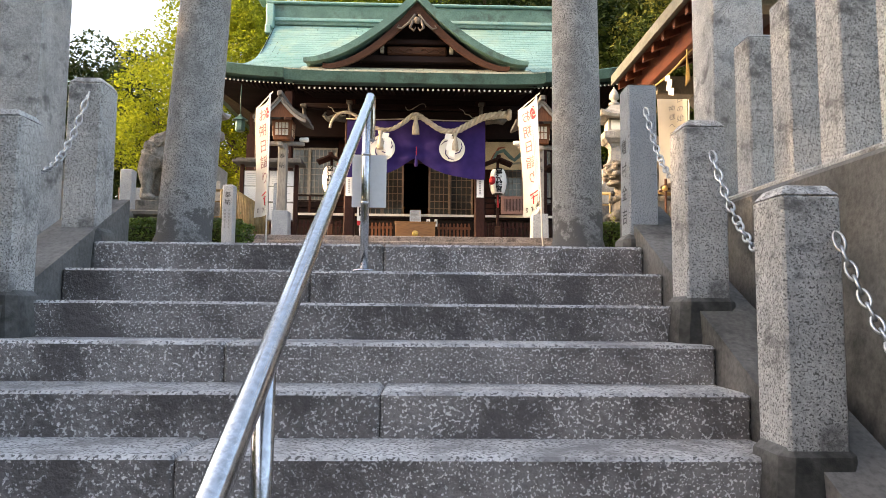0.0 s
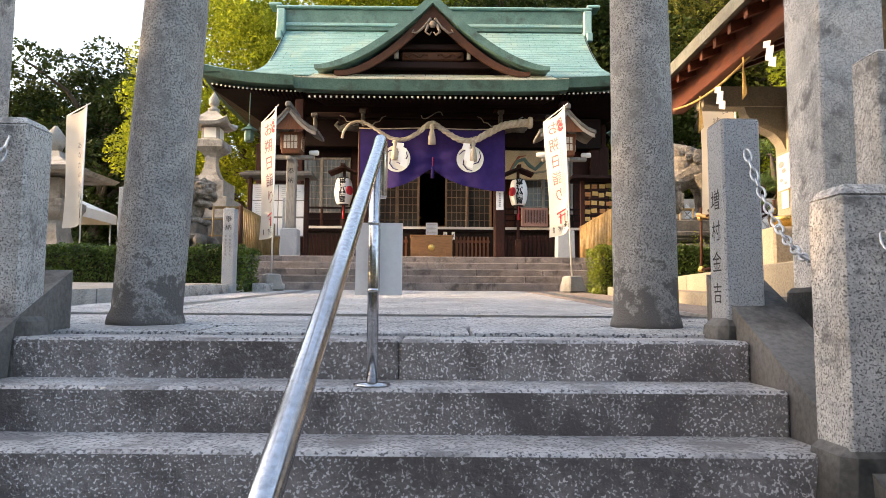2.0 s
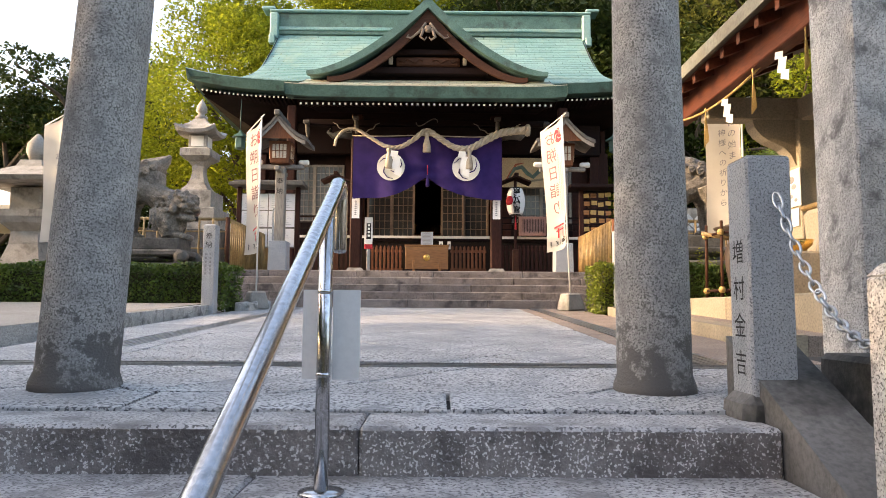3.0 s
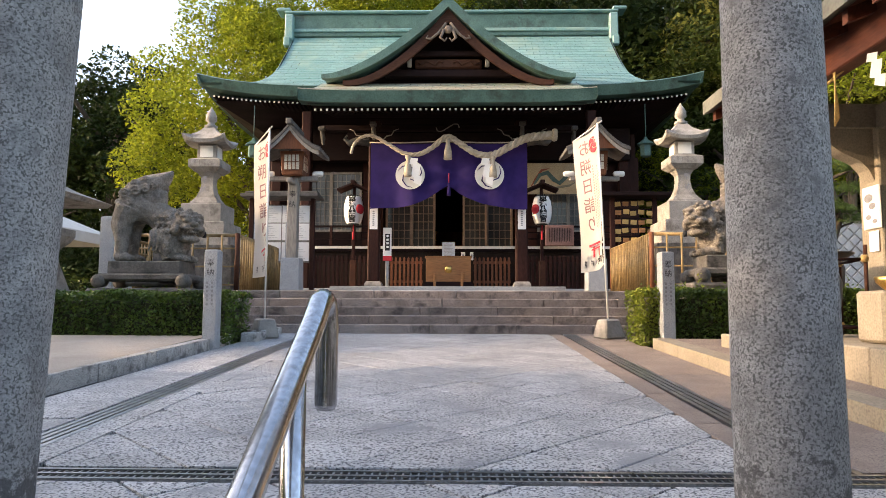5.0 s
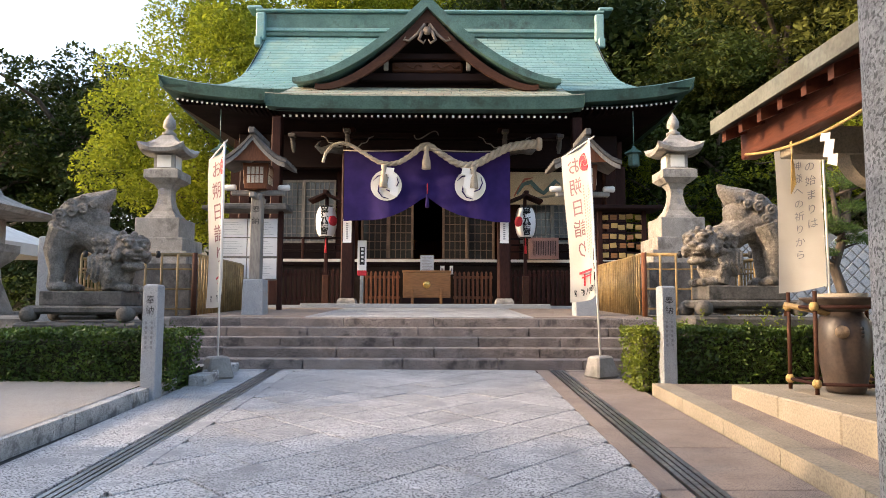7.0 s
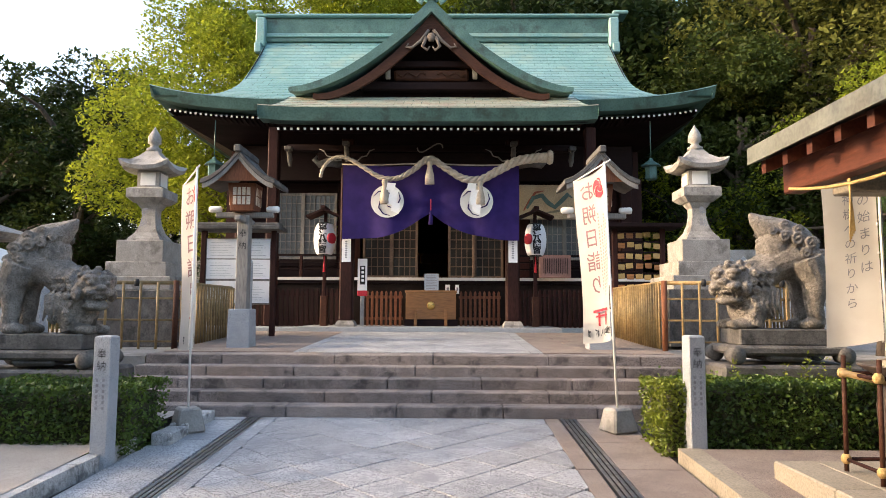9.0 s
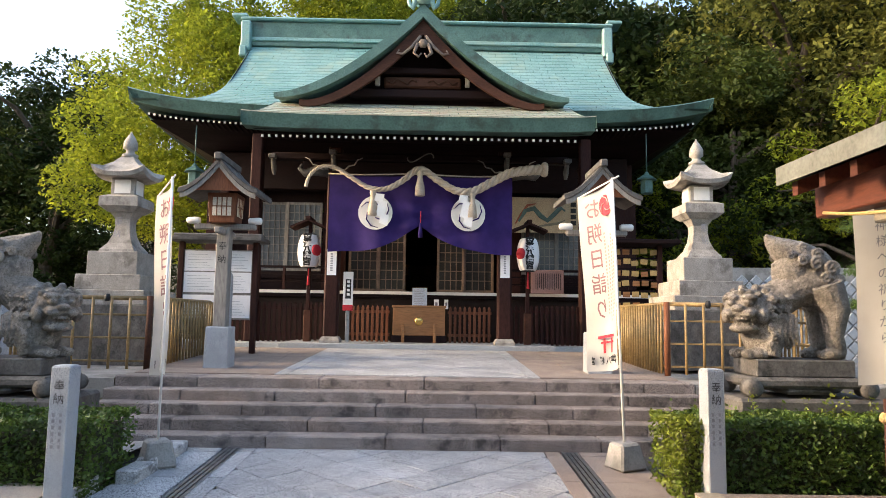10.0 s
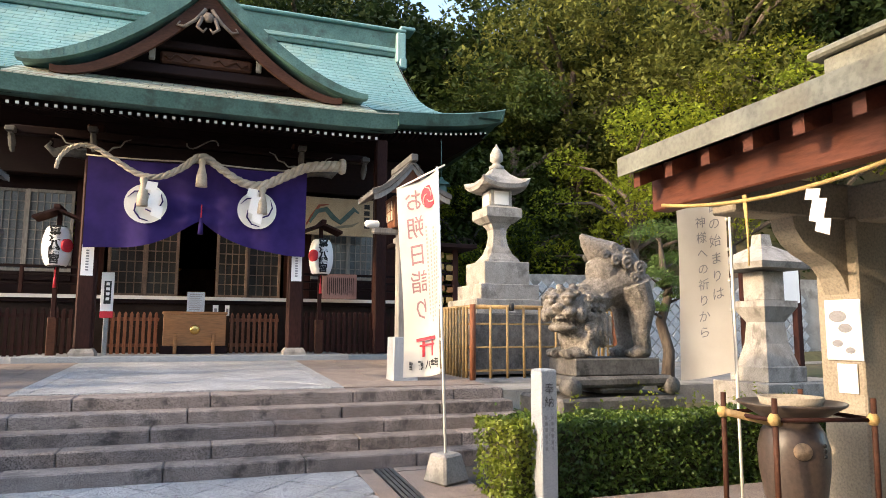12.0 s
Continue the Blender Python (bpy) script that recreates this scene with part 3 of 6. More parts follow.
# ---------------------------------------------------------------- shrine hall
hall = thing("shrine_hall", "dark timber shrine hall with a green copper roof", "shrine")
RY0, EY, RZ, EZ, RW, EW = 23.3, 18.45, 9.25, 5.95, 4.9, 6.02


def main_roof(u, v):
    """u across -1..1, v from ridge 0 to eave 1."""
    y = RY0 + (EY - RY0) * v
    z = EZ + (RZ - EZ) * (1 - v) ** 1.55
    w = RW + (EW - RW) * max(0, (v - 0.45) / 0.55) ** 1.7
    lift = 0.33 * abs(u) ** 5 * max(0, (v - 0.4) / 0.6) ** 2
    return Vector((u * w, y, z + lift))


def shingles(name, f, rows, width, nominal, material, parent, thick=0.018, umin=-1, umax=1, vmin=0.0, skip=None):
    """Lapped copper sheets in courses over the surface f(u, v), joined."""
    vs, fs = [], []
    for r in range(rows):
        va, vb = vmin + (1 - vmin) * r / rows, vmin + (1 - vmin) * (r + 1) / rows
        n = max(2, int(width / nominal))
        off = 0.5 * (r % 2)
        edges = [0] + [min(1, (i + off) / n) for i in range(1 if off == 0 else 0, n + 1)]
        edges = sorted(set(edges + [1]))
        for a, b in zip(edges, edges[1:]):
            ua, ub = umin + (umax - umin) * a, umin + (umax - umin) * b
            if skip and skip((ua + ub) / 2, (va + vb) / 2):
                continue
            k = len(vs)
            g = (ub - ua) * 0.012
            pts = []
            um = (ua + ub) / 2
            for u in (ua + g, um, ub - g):
                p, q = f(u, va), f(u, vb)
                pts += [p + Vector((0, 0, 0.002)), q + Vector((0, 0, thick)), q]
            vs += pts
            fs += [(k, k + 1, k + 4, k + 3), (k + 3, k + 4, k + 7, k + 6), (k + 1, k + 2, k + 5, k + 4), (k + 4, k + 5, k + 8, k + 7)]
    return tagged(raw(name, vs, fs, material, parent), kind="stuff")


GY, GZ, GB, GH = 18.0, 7.95, 6.06, 2.68   # dormer gable: front plane, peak, foot, half width


def gable_z(t):
    return GB + (GZ - GB) * (1 - t) ** 1.65


def under_gable(u, v):
    p = main_roof(u, v)
    return abs(p.x) < GH and p.z < gable_z(min(1, abs(p.x) / GH)) - 0.05


roof = finish("roof", bmesh.new(), M_COPPER, hall)
shingles("copper_sheeting", main_roof, 34, 11, 0.42, M_COPPER, roof, skip=under_gable)
# rear slope, hips and underside
_n = 24
vs, fs = [], []
for j in range(13):
    for i in range(_n + 1):
        p = main_roof(-1 + 2 * i / _n, j / 12)
        vs.append((p.x, 2 * RY0 - p.y, p.z))
for j in range(12):
    for i in range(_n):
        a = j * (_n + 1) + i
        fs.append((a, a + 1, a + _n + 2, a + _n + 1))
raw("rear_slope", vs, fs, M_COPPER, roof, smooth=True)
for s in (-1, 1):
    vs = []
    for j in range(13):
        v = 0.45 + 0.55 * j / 12
        p = main_roof(s, v)
        for i in range(13):
            y = p.y + (2 * RY0 - 2 * p.y) * i / 12
            vs.append((p.x, y, p.z - 0.28 * (1 - abs(1 - i / 6) ** 4) * (j / 12)))
    fs = [(j * 13 + i, j * 13 + i + 1, (j + 1) * 13 + i + 1, (j + 1) * 13 + i) for j in range(12) for i in range(12)]
    raw("hip_slope", vs, fs, M_COPPER, roof, smooth=True)
    p0 = main_roof(s, 0.45)
    raw("gable_end", [(p0.x * 0.99, p0.y, p0.z), (p0.x * 0.99, 2 * RY0 - p0.y, p0.z), (s * RW * 0.99, RY0, RZ)], [(0, 1, 2)], M_WOODX, roof)


def ribbon(name, line, drop, inset, material, parent):
    """A thick eave band hanging under a line of points."""
    vs, fs = [], []
    for p in line:
        vs += [(p[0], p[1], p[2] + 0.02), (p[0], p[1] + inset * 0.25, p[2] - drop), (p[0], p[1] + inset, p[2] - drop), (p[0], p[1] + inset, p[2] + 0.0)]
    for i in range(len(line) - 1):
        a, b = 4 * i, 4 * i + 4
        fs += [(a, a + 1, b + 1, b), (a + 1, a + 2, b + 2, b + 1)]
    fs += [(0, 3, 2, 1), (len(vs) - 4, len(vs) - 3, len(vs) - 2, len(vs) - 1)]
    return raw(name, vs, fs, material, parent)


line = [main_roof(-1 + 2 * i / 40, 1.0) for i in range(41)]
ribbon("eave_edge", line, 0.22, 0.5, M_COPD, roof)
for s in (-1, 1):
    p = main_roof(s, 1.0)
    v, f = [], []
    for i in range(21):
        y = p.y + (2 * RY0 - 2 * p.y) * i / 20
        z = p.z - 0.28 * (1 - abs(1 - i / 10) ** 4)
        v += [(p.x, y, z + 0.02), (p.x - s * 0.1, y, z - 0.22), (p.x - s * 0.6, y, z - 0.22)]
    for i in range(20):
        a = 3 * i
        f += [(a, a + 1, a + 4, a + 3), (a + 1, a + 2, a + 5, a + 4)]
    raw("side_eave_edge", v, f, M_COPD, roof)
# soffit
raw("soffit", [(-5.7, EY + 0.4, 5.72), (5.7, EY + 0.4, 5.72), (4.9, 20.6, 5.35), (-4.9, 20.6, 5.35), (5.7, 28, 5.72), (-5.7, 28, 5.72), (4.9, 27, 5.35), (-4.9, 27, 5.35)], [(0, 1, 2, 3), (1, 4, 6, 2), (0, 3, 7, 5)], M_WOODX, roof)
# ridge
ridge = box("ridge", -5.0, 5.0, RY0 - 0.22, RY0 + 0.22, RZ - 0.15, RZ + 0.55, M_COPD, roof, 0.02)
box("ridge_cap", -5.15, 5.15, RY0 - 0.34, RY0 + 0.34, RZ + 0.56, RZ + 0.64, M_COPPER, ridge, 0.03)
box("ridge_band", -4.95, 4.95, RY0 - 0.27, RY0 + 0.27, RZ - 0.02, RZ + 0.09, M_COPPER, ridge, 0.02)
for s in (-1, 1):
    bm = bmesh.new()
    add_box(bm, s * 4.98 - 0.13, s * 4.98 + 0.13, RY0 - 0.42, RY0 + 0.3, RZ - 0.35, RZ + 0.5, 0.03)
    add_box(bm, s * 5.02 - 0.1, s * 5.02 + 0.1, RY0 - 0.5, RY0 - 0.3, RZ - 0.55, RZ - 0.25, 0.03)
    add_box(bm, s * 5.2 - 0.22, s * 5.2 + 0.22, RY0 - 0.3, RY0 + 0.3, RZ + 0.66, RZ + 0.76, 0.03)
    finish("ridge_end", bm, M_COPPER, ridge)

# dormer gable
dormer = finish("dormer_gable", bmesh.new(), M_COPPER, hall, "curved dormer gable over the porch")
GN = 24


for s in (-1, 1):
    vs, fs = [], []
    for i in range(GN + 1):
        t = i / GN
        x, z = s * (GH + 0.25) * t, GB + (GZ - GB) * (1 - t) ** 1.65
        vs += [(x, GY, z + 0.03), (x, 22.6, z + 0.03), (x, GY, z - 0.05 - 0.20 * (1 - t) ** 0.6), (x, GY + 0.18, z - 0.05 - 0.20 * (1 - t) ** 0.6)]
    raw("dormer_slope", [q for i in range(GN + 1) for q in vs[4 * i:4 * i + 2]], [(2 * i, 2 * i + 2, 2 * i + 3, 2 * i + 1) for i in range(GN)], M_COPPER, dormer, smooth=True)
    raw("verge_edge", [vs[4 * i + c] for i in range(GN + 1) for c in (0, 2, 3)], [q for i in range(GN) for q in ((3 * i, 3 * i + 1, 3 * i + 4, 3 * i + 3), (3 * i + 1, 3 * i + 2, 3 * i + 5, 3 * i + 4))], M_COPD, dormer)
    vs, fs = [], []
    for i in range(GN + 1):
        t = i / GN
        x, z = s * (GH - 0.1) * t * 0.95, gable_z(t) - 0.06 - 0.18 * (1 - t) ** 0.6
        d = 0.33 - 0.22 * t
        vs += [(x, GY + 0.12, z), (x, GY + 0.12, z - d), (x, GY + 0.2, z - d)]
    fs = [q for i in range(GN) for q in ((3 * i, 3 * i + 1, 3 * i + 4, 3 * i + 3), (3 * i + 1, 3 * i + 2, 3 * i + 5, 3 * i + 4))]
    raw("barge_board", vs, fs, M_BARGE, dormer, "dark brown curved barge board")
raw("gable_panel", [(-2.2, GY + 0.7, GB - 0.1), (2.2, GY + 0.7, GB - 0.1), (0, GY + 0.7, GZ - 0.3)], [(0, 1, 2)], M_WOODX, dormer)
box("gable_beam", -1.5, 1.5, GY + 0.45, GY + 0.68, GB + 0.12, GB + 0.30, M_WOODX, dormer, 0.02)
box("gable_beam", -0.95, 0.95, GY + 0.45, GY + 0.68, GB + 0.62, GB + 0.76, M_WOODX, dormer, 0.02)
box("carved_panel", -0.8, 0.8, GY + 0.5, GY + 0.66, GB + 0.34, GB + 0.58, M_BARGE, dormer, 0.04)

# porch roof
PY, PZ, PW = 16.3, 5.14, 3.06


def porch_roof(u, v):
    y = 18.75 + (PY - 18.75) * v
    z = PZ + (6.12 - PZ) * (1 - v) ** 1.25
    return Vector((u * PW, y, z + 0.05 * abs(u) ** 6 * v))


porch = finish("porch_roof", bmesh.new(), M_COPPO, hall, "shallow copper porch roof")
shingles("copper_sheeting", porch_roof, 8, 6.1, 0.34, M_COPPO, porch)
ribbon("eave_edge", [porch_roof(-1 + i / 10, 1.0) for i in range(21)], 0.22, 0.4, M_COPD, porch)
for s in (-1, 1):
    v = []
    for i in range(9):
        p = porch_roof(s, i / 8)
        v += [(p.x, p.y, p.z + 0.02), (p.x, p.y, p.z - 0.2)]
    raw("side_edge", v, [(2 * i, 2 * i + 1, 2 * i + 3, 2 * i + 2) for i in range(8)], M_COPD, porch)
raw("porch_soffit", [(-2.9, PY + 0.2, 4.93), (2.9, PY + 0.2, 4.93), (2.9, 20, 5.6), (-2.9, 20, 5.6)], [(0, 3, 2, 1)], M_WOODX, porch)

# rafters with white ends
for row, (y, z, x0, x1, n) in enumerate(((PY + 0.30, 4.83, -2.75, 2.75, 46), (PY + 0.55, 4.74, -2.75, 2.75, 46))):
    for i in range(n):
        x = x0 + (x1 - x0) * i / (n - 1)
        if row == 0:
            r = box("rafter", -0.028, 0.028, 0, 1.5, -0.03, 0.03, M_WOODX, porch, m=pose(x, y, z, 14, 0, 0))
            box("rafter_end", -0.021, 0.021, -0.006, 0.0, -0.021, 0.021, M_WHITE, r)
for s in (-1, 1):
    for i in range(24):
        x = s * (3.1 + 2.6 * i / 23)
        lift = 0.33 * (abs(x) / EW) ** 5
        r = box("rafter", -0.028, 0.028, 0, 1.6, -0.03, 0.03, M_WOODX, hall, m=pose(x, EY + 0.35, 5.64 + lift * 0.8, -3, 0, 0))
        box("rafter_end", -0.021, 0.021, -0.006, 0.0, -0.021, 0.021, M_WHITE, r)

# porch posts and beams
for s in (-1, 1):
    box("porch_post", s * 1.67 - 0.135, s * 1.67 + 0.135, 17.97, 18.24, 1.30, 5.0, M_WOOD, hall, 0.03)
    lathe("post_base", [(0.27, 1.19), (0.27, 1.24), (0.22, 1.30), (0.2, 1.31)], M_LANT, hall, 4, s * 1.67, 18.1, math.pi / 4, smooth=False)
    box("hall_post", s * 3.45 - 0.12, s * 3.45 + 0.12, 18.9, 19.14, 1.16, 5.5, M_WOOD, hall, 0.03)
    box("hall_post", s * 4.55 - 0.14, s * 4.55 + 0.14, 20.3, 20.58, 1.16, 5.5, M_WOOD, hall, 0.03)
    box("hall_post", s * 1.95 - 0.1, s * 1.95 + 0.1, 20.3, 20.5, 1.16, 5.5, M_WOOD, hall, 0.03)
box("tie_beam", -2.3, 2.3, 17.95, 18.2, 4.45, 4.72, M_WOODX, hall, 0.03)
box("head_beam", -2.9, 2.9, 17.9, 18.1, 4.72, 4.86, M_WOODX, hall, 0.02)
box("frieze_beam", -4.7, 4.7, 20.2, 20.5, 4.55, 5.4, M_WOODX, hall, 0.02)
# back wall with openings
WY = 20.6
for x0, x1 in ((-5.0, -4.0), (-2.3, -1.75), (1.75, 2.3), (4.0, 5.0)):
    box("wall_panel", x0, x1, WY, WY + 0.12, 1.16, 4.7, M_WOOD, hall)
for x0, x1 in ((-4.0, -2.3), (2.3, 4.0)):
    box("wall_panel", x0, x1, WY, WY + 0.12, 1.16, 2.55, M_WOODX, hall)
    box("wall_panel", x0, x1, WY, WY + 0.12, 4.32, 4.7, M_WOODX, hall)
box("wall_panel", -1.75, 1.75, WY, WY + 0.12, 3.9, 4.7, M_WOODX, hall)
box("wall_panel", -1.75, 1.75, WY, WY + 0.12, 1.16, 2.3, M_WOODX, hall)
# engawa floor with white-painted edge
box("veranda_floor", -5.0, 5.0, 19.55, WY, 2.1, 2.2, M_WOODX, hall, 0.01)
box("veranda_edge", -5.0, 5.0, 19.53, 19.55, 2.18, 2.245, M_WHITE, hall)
# sheet under the floor, painted dark for the shade there
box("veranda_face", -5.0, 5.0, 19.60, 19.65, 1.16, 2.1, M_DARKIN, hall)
# room shell behind, its dimness put into the near-black colour
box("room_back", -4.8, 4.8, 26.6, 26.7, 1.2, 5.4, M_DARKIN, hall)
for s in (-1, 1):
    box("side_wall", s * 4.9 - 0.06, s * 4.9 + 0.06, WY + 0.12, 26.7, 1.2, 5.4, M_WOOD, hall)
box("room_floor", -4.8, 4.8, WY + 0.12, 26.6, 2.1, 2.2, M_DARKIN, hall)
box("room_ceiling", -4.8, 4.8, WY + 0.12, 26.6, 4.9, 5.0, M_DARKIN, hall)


# ---------------------------------------------------------------- hall joinery
M_DOORW = mat("brown_door_timber", (0.23, 0.155, 0.115), (0.15, 0.10, 0.072), 0.6, scale=4, fine=40, bump=0.15)
def lattice(name, x0, x1, z0, z1, y, nx, nz, parent, bar=0.016, frame_w=0.06, wood=None):
    """A glazed lattice panel: stiles and rails, bars, one pane behind."""
    wood = wood or M_GREYW
    p = finish(name, bmesh.new(), wood, parent)
    for a, b, c, d in ((x0, x0 + frame_w, z0, z1), (x1 - frame_w, x1, z0, z1)):
        box("stile", a, b, y, y + 0.04, c, d, wood, p, 0.004)
    for c, d in ((z0, z0 + frame_w), (z1 - frame_w, z1)):
        box("rail", x0 + frame_w, x1 - frame_w, y, y + 0.04, c, d, wood, p, 0.004)
    xa, xb, za, zb = x0 + frame_w, x1 - frame_w, z0 + frame_w, z1 - frame_w
    for i in range(1, nx):
        x = xa + (xb - xa) * i / nx
        box("bar", x - bar / 2, x + bar / 2, y + 0.008, y + 0.026, za, zb, wood, p)
    for i in range(1, nz):
        z = za + (zb - za) * i / nz
        box("bar", xa, xb, y + 0.01, y + 0.024, z - bar / 2, z + bar / 2, wood, p)
    box("pane", xa, xb, y + 0.028, y + 0.032, za, zb, M_DGLASS if wood is M_DOORW else M_GLASS, p)
    return p


for s in (-1, 1):
    xs = sorted((s * 2.32, s * 3.15)), sorted((s * 3.13, s * 3.98))
    for (a, b), dy in zip(xs, (0.02, 0.06)):
        lattice("lattice_window", a, b, 2.72, 4.32, WY - 0.05 + dy, 6, 8, hall)
        box("window_board", a, b, WY - 0.03, WY, 2.55, 2.72, M_WOODX, hall)
    a, b = sorted((s * 0.36, s * 1.0))
    lattice("sliding_door", a, b, 2.28, 3.9, WY - 0.06, 4, 7, hall, wood=M_DOORW, bar=0.02)
    a, b = sorted((s * 0.98, s * 1.68))
    lattice("sliding_door", a, b, 2.28, 3.9, WY - 0.01, 4, 7, hall, wood=M_DOORW, bar=0.02)
    for k, z in enumerate((2.42, 2.58, 2.72)):
        a, b = sorted((s * 1.82, s * 4.6))
        box("veranda_rail", a, b, 19.62 - 0.02, 19.62 + 0.03, z, z + (0.05 if k == 2 else 0.03), M_WOODX, hall, 0.005)
    for k in range(6):
        x = s * (1.86 + 0.54 * k)
        box("rail_post", x - 0.03, x + 0.03, 19.6, 19.66, 2.24, 2.75, M_WOOD, hall, 0.005)
# altar things dimly seen through the open door
altar = thing("inner_altar", "dim wooden altar stand inside the hall", "altar", 0, 24.5, 2.2)
for k in range(3):
    box("shelf", -1.2 + 0.15 * k, 1.2 - 0.15 * k, 0.3 * k, 0.3 * k + 0.3, 0, 0.4 + 0.32 * k, M_RED, altar, 0.02)
for x in (-0.5, 0.5):
    lathe("brass_stand", [(0.09, 0.72), (0.02, 0.76), (0.02, 0.95), (0.10, 1.0), (0.09, 1.04)], M_GOLD, altar, 14, x, 0.45)

# brackets: pale-edged carved arms beside the posts
for s in (-1, 1):
    for x, y, z in ((1.67, 17.86, 4.62), (2.85, 18.0, 4.55)):
        bm = bmesh.new()
        add_tube(bm, [(s * x, y, z - 0.12), (s * x, y - 0.05, z), (s * x, y - 0.12, z + 0.12), (s * x, y - 0.2, z + 0.16)], [0.03, 0.055, 0.05, 0.035], 8)
        add_box(bm, s * x - 0.07, s * x + 0.07, y - 0.26, y - 0.1, z + 0.16, z + 0.24, 0.01)
        finish("bracket", bm, M_LROOF, hall, "dark weathered bracket arm")
    for q in (-1, 1):
        pts = [(s * 1.67 + q * d, 17.8, 4.5 + h) for d, h in ((0.1, 0.02), (0.22, 0.0), (0.30, 0.08), (0.40, 0.1), (0.46, 0.2), (0.56, 0.24))]
        tube("carved_scroll", pts, [0.02, 0.013, 0.016, 0.012, 0.013, 0.007], M_GREYW, hall, 7)
    # nose of the tie beam, an elephant-like scroll
    tube("beam_nose", [(s * 1.8, 18.05, 4.5), (s * 2.05, 18.0, 4.52), (s * 2.25, 17.98, 4.46), (s * 2.36, 17.98, 4.56), (s * 2.3, 17.98, 4.64)], [0.11, 0.10, 0.075, 0.045, 0.025], M_LROOF, hall, 10)
pts = [(0.32 * math.cos(a) * 0.8, 17.85, 4.78 + 0.09 * math.sin(2 * a)) for a in [math.pi * k / 10 for k in range(11)]]
tube("carved_scroll", pts, 0.013, M_GREYW, hall, 7)
# gable pendant and verge studs
M_PEND = mat("worn_carved_wood", (0.20, 0.16, 0.13), (0.12, 0.09, 0.075), 0.8, scale=8, fine=50, bump=0.4)
pend = finish("gable_pendant", bmesh.new(), M_GREYW, dormer, "pale carved pendant under the gable peak")
lathe("flower", [(0.02, 0), (0.10, 0.02), (0.10, 0.06), (0.04, 0.09)], M_PEND, pend, 6, m=pose(0, GY + 0.1, GZ - 0.78, 90, 0, 0))
for s in (-1, 1):
    tube("scroll", [(s * 0.05, GY + 0.08, GZ - 0.62), (s * 0.22, GY + 0.08, GZ - 0.85), (s * 0.40, GY + 0.08, GZ - 1.0), (s * 0.52, GY + 0.08, GZ - 0.98), (s * 0.47, GY + 0.08, GZ - 0.91)], [0.035, 0.035, 0.03, 0.022, 0.015], M_PEND, pend, 8)
    tube("scroll", [(s * 0.10, GY + 0.06, GZ - 0.78), (s * 0.18, GY + 0.06, GZ - 0.98), (s * 0.08, GY + 0.06, GZ - 1.06), (s * 0.03, GY + 0.06, GZ - 0.98)], [0.04, 0.035, 0.028, 0.016], M_PEND, pend, 8)
    box("gable_stud", s * 0.92 - 0.05, s * 0.92 + 0.05, GY + 0.36, GY + 0.46, GB + 0.34, GB + 0.66, M_GREYW, dormer, 0.015)
    tube("panel_carving", [(s * (0.12 + 0.1 * k), GY + 0.48, GB + 0.46 + 0.06 * math.sin(k * 2.1)) for k in range(7)], 0.022, M_BARGE, dormer, 7)
    tube("peak_scroll", [(s * (0.05 + 0.14 * t), GY - 0.02, GZ + 0.06 + 0.16 * math.sin(t * 3.6)) for t in (0, 0.3, 0.6, 0.9, 1.2, 1.6, 2.0)], [0.08, 0.08, 0.075, 0.06, 0.05, 0.045, 0.03], M_COPPER, dormer, 8)
lathe("peak_ornament", [(0.16, 0), (0.2, 0.1), (0.14, 0.22), (0.05, 0.28)], M_COPPER, dormer, 14, m=pose(0, GY + 0.05, GZ + 0.02))
box("dormer_ridge", -0.1, 0.1, GY + 0.0, 22.4, GZ + 0.0, GZ + 0.12, M_COPD, dormer, 0.02)
# ribs across the verge copper
for s in (-1, 1):
    for k in range(1, 17):
        t = k / 17
        x, z = s * (GH + 0.25) * t, GB + (GZ - GB) * (1 - t) ** 1.65
        box("verge_rib", x - 0.006, x + 0.006, GY - 0.006, GY + 0.004, z - 0.04 - 0.16 * (1 - t) ** 0.6, z + 0.03, M_COPD, dormer)

# hanging bronze lanterns at the eave corners
for s in (-1, 1):
    b = thing("hanging_lantern", "green bronze hexagonal lantern hanging under the eave corner", "lantern", s * 4.75, 18.95, 4.35, group="bronze lanterns")
    lathe("body", [(0.10, 0), (0.13, 0.03), (0.13, 0.28), (0.14, 0.3)], M_COPD, b, 6, smooth=False)
    lathe("cap", [(0.22, 0.30), (0.20, 0.33), (0.06, 0.42), (0.03, 0.48)], M_COPD, b, 6, smooth=False)
    tube("chain", [(0, 0, 0.48), (0, 0, 1.3)], 0.012, M_COPD, b, 6)


# ---------------------------------------------------------------- cloth, rope, lanterns
CY = 17.72
cloth = thing("purple_curtain", "deep purple shrine curtain gathered up at its middle", "curtain")
vs, fs = [], []
NX, NZ = 72, 18
for j in range(NZ + 1):
    for i in range(NX + 1):
        u = -1 + 2 * i / NX
        x = 0.025 + 1.745 * u
        top = 4.40 - 0.03 * math.sin(abs(u) * 3.0)
        low = 2.90 + 0.47 * math.exp(-(abs(u) / 0.30) ** 1.4) + 0.05 * (1 - abs(u)) - 0.012 * math.sin(9 * u)
        f = j / NZ
        pull = 0.05 * f * math.sin(u * 16) * (1 - abs(u)) + 0.03 * f * math.sin(u * 7 + 1)
        fold = 0.035 * math.exp(-(u / 0.4) ** 2) * math.sin(f * 24 + abs(u) * 18) * f
        vs.append((x, CY + pull + fold, top + (low - top) * f))
fs = [(j * (NX + 1) + i, j * (NX + 1) + i + 1, (j + 1) * (NX + 1) + i + 1, (j + 1) * (NX + 1) + i) for j in range(NZ) for i in range(NX)]
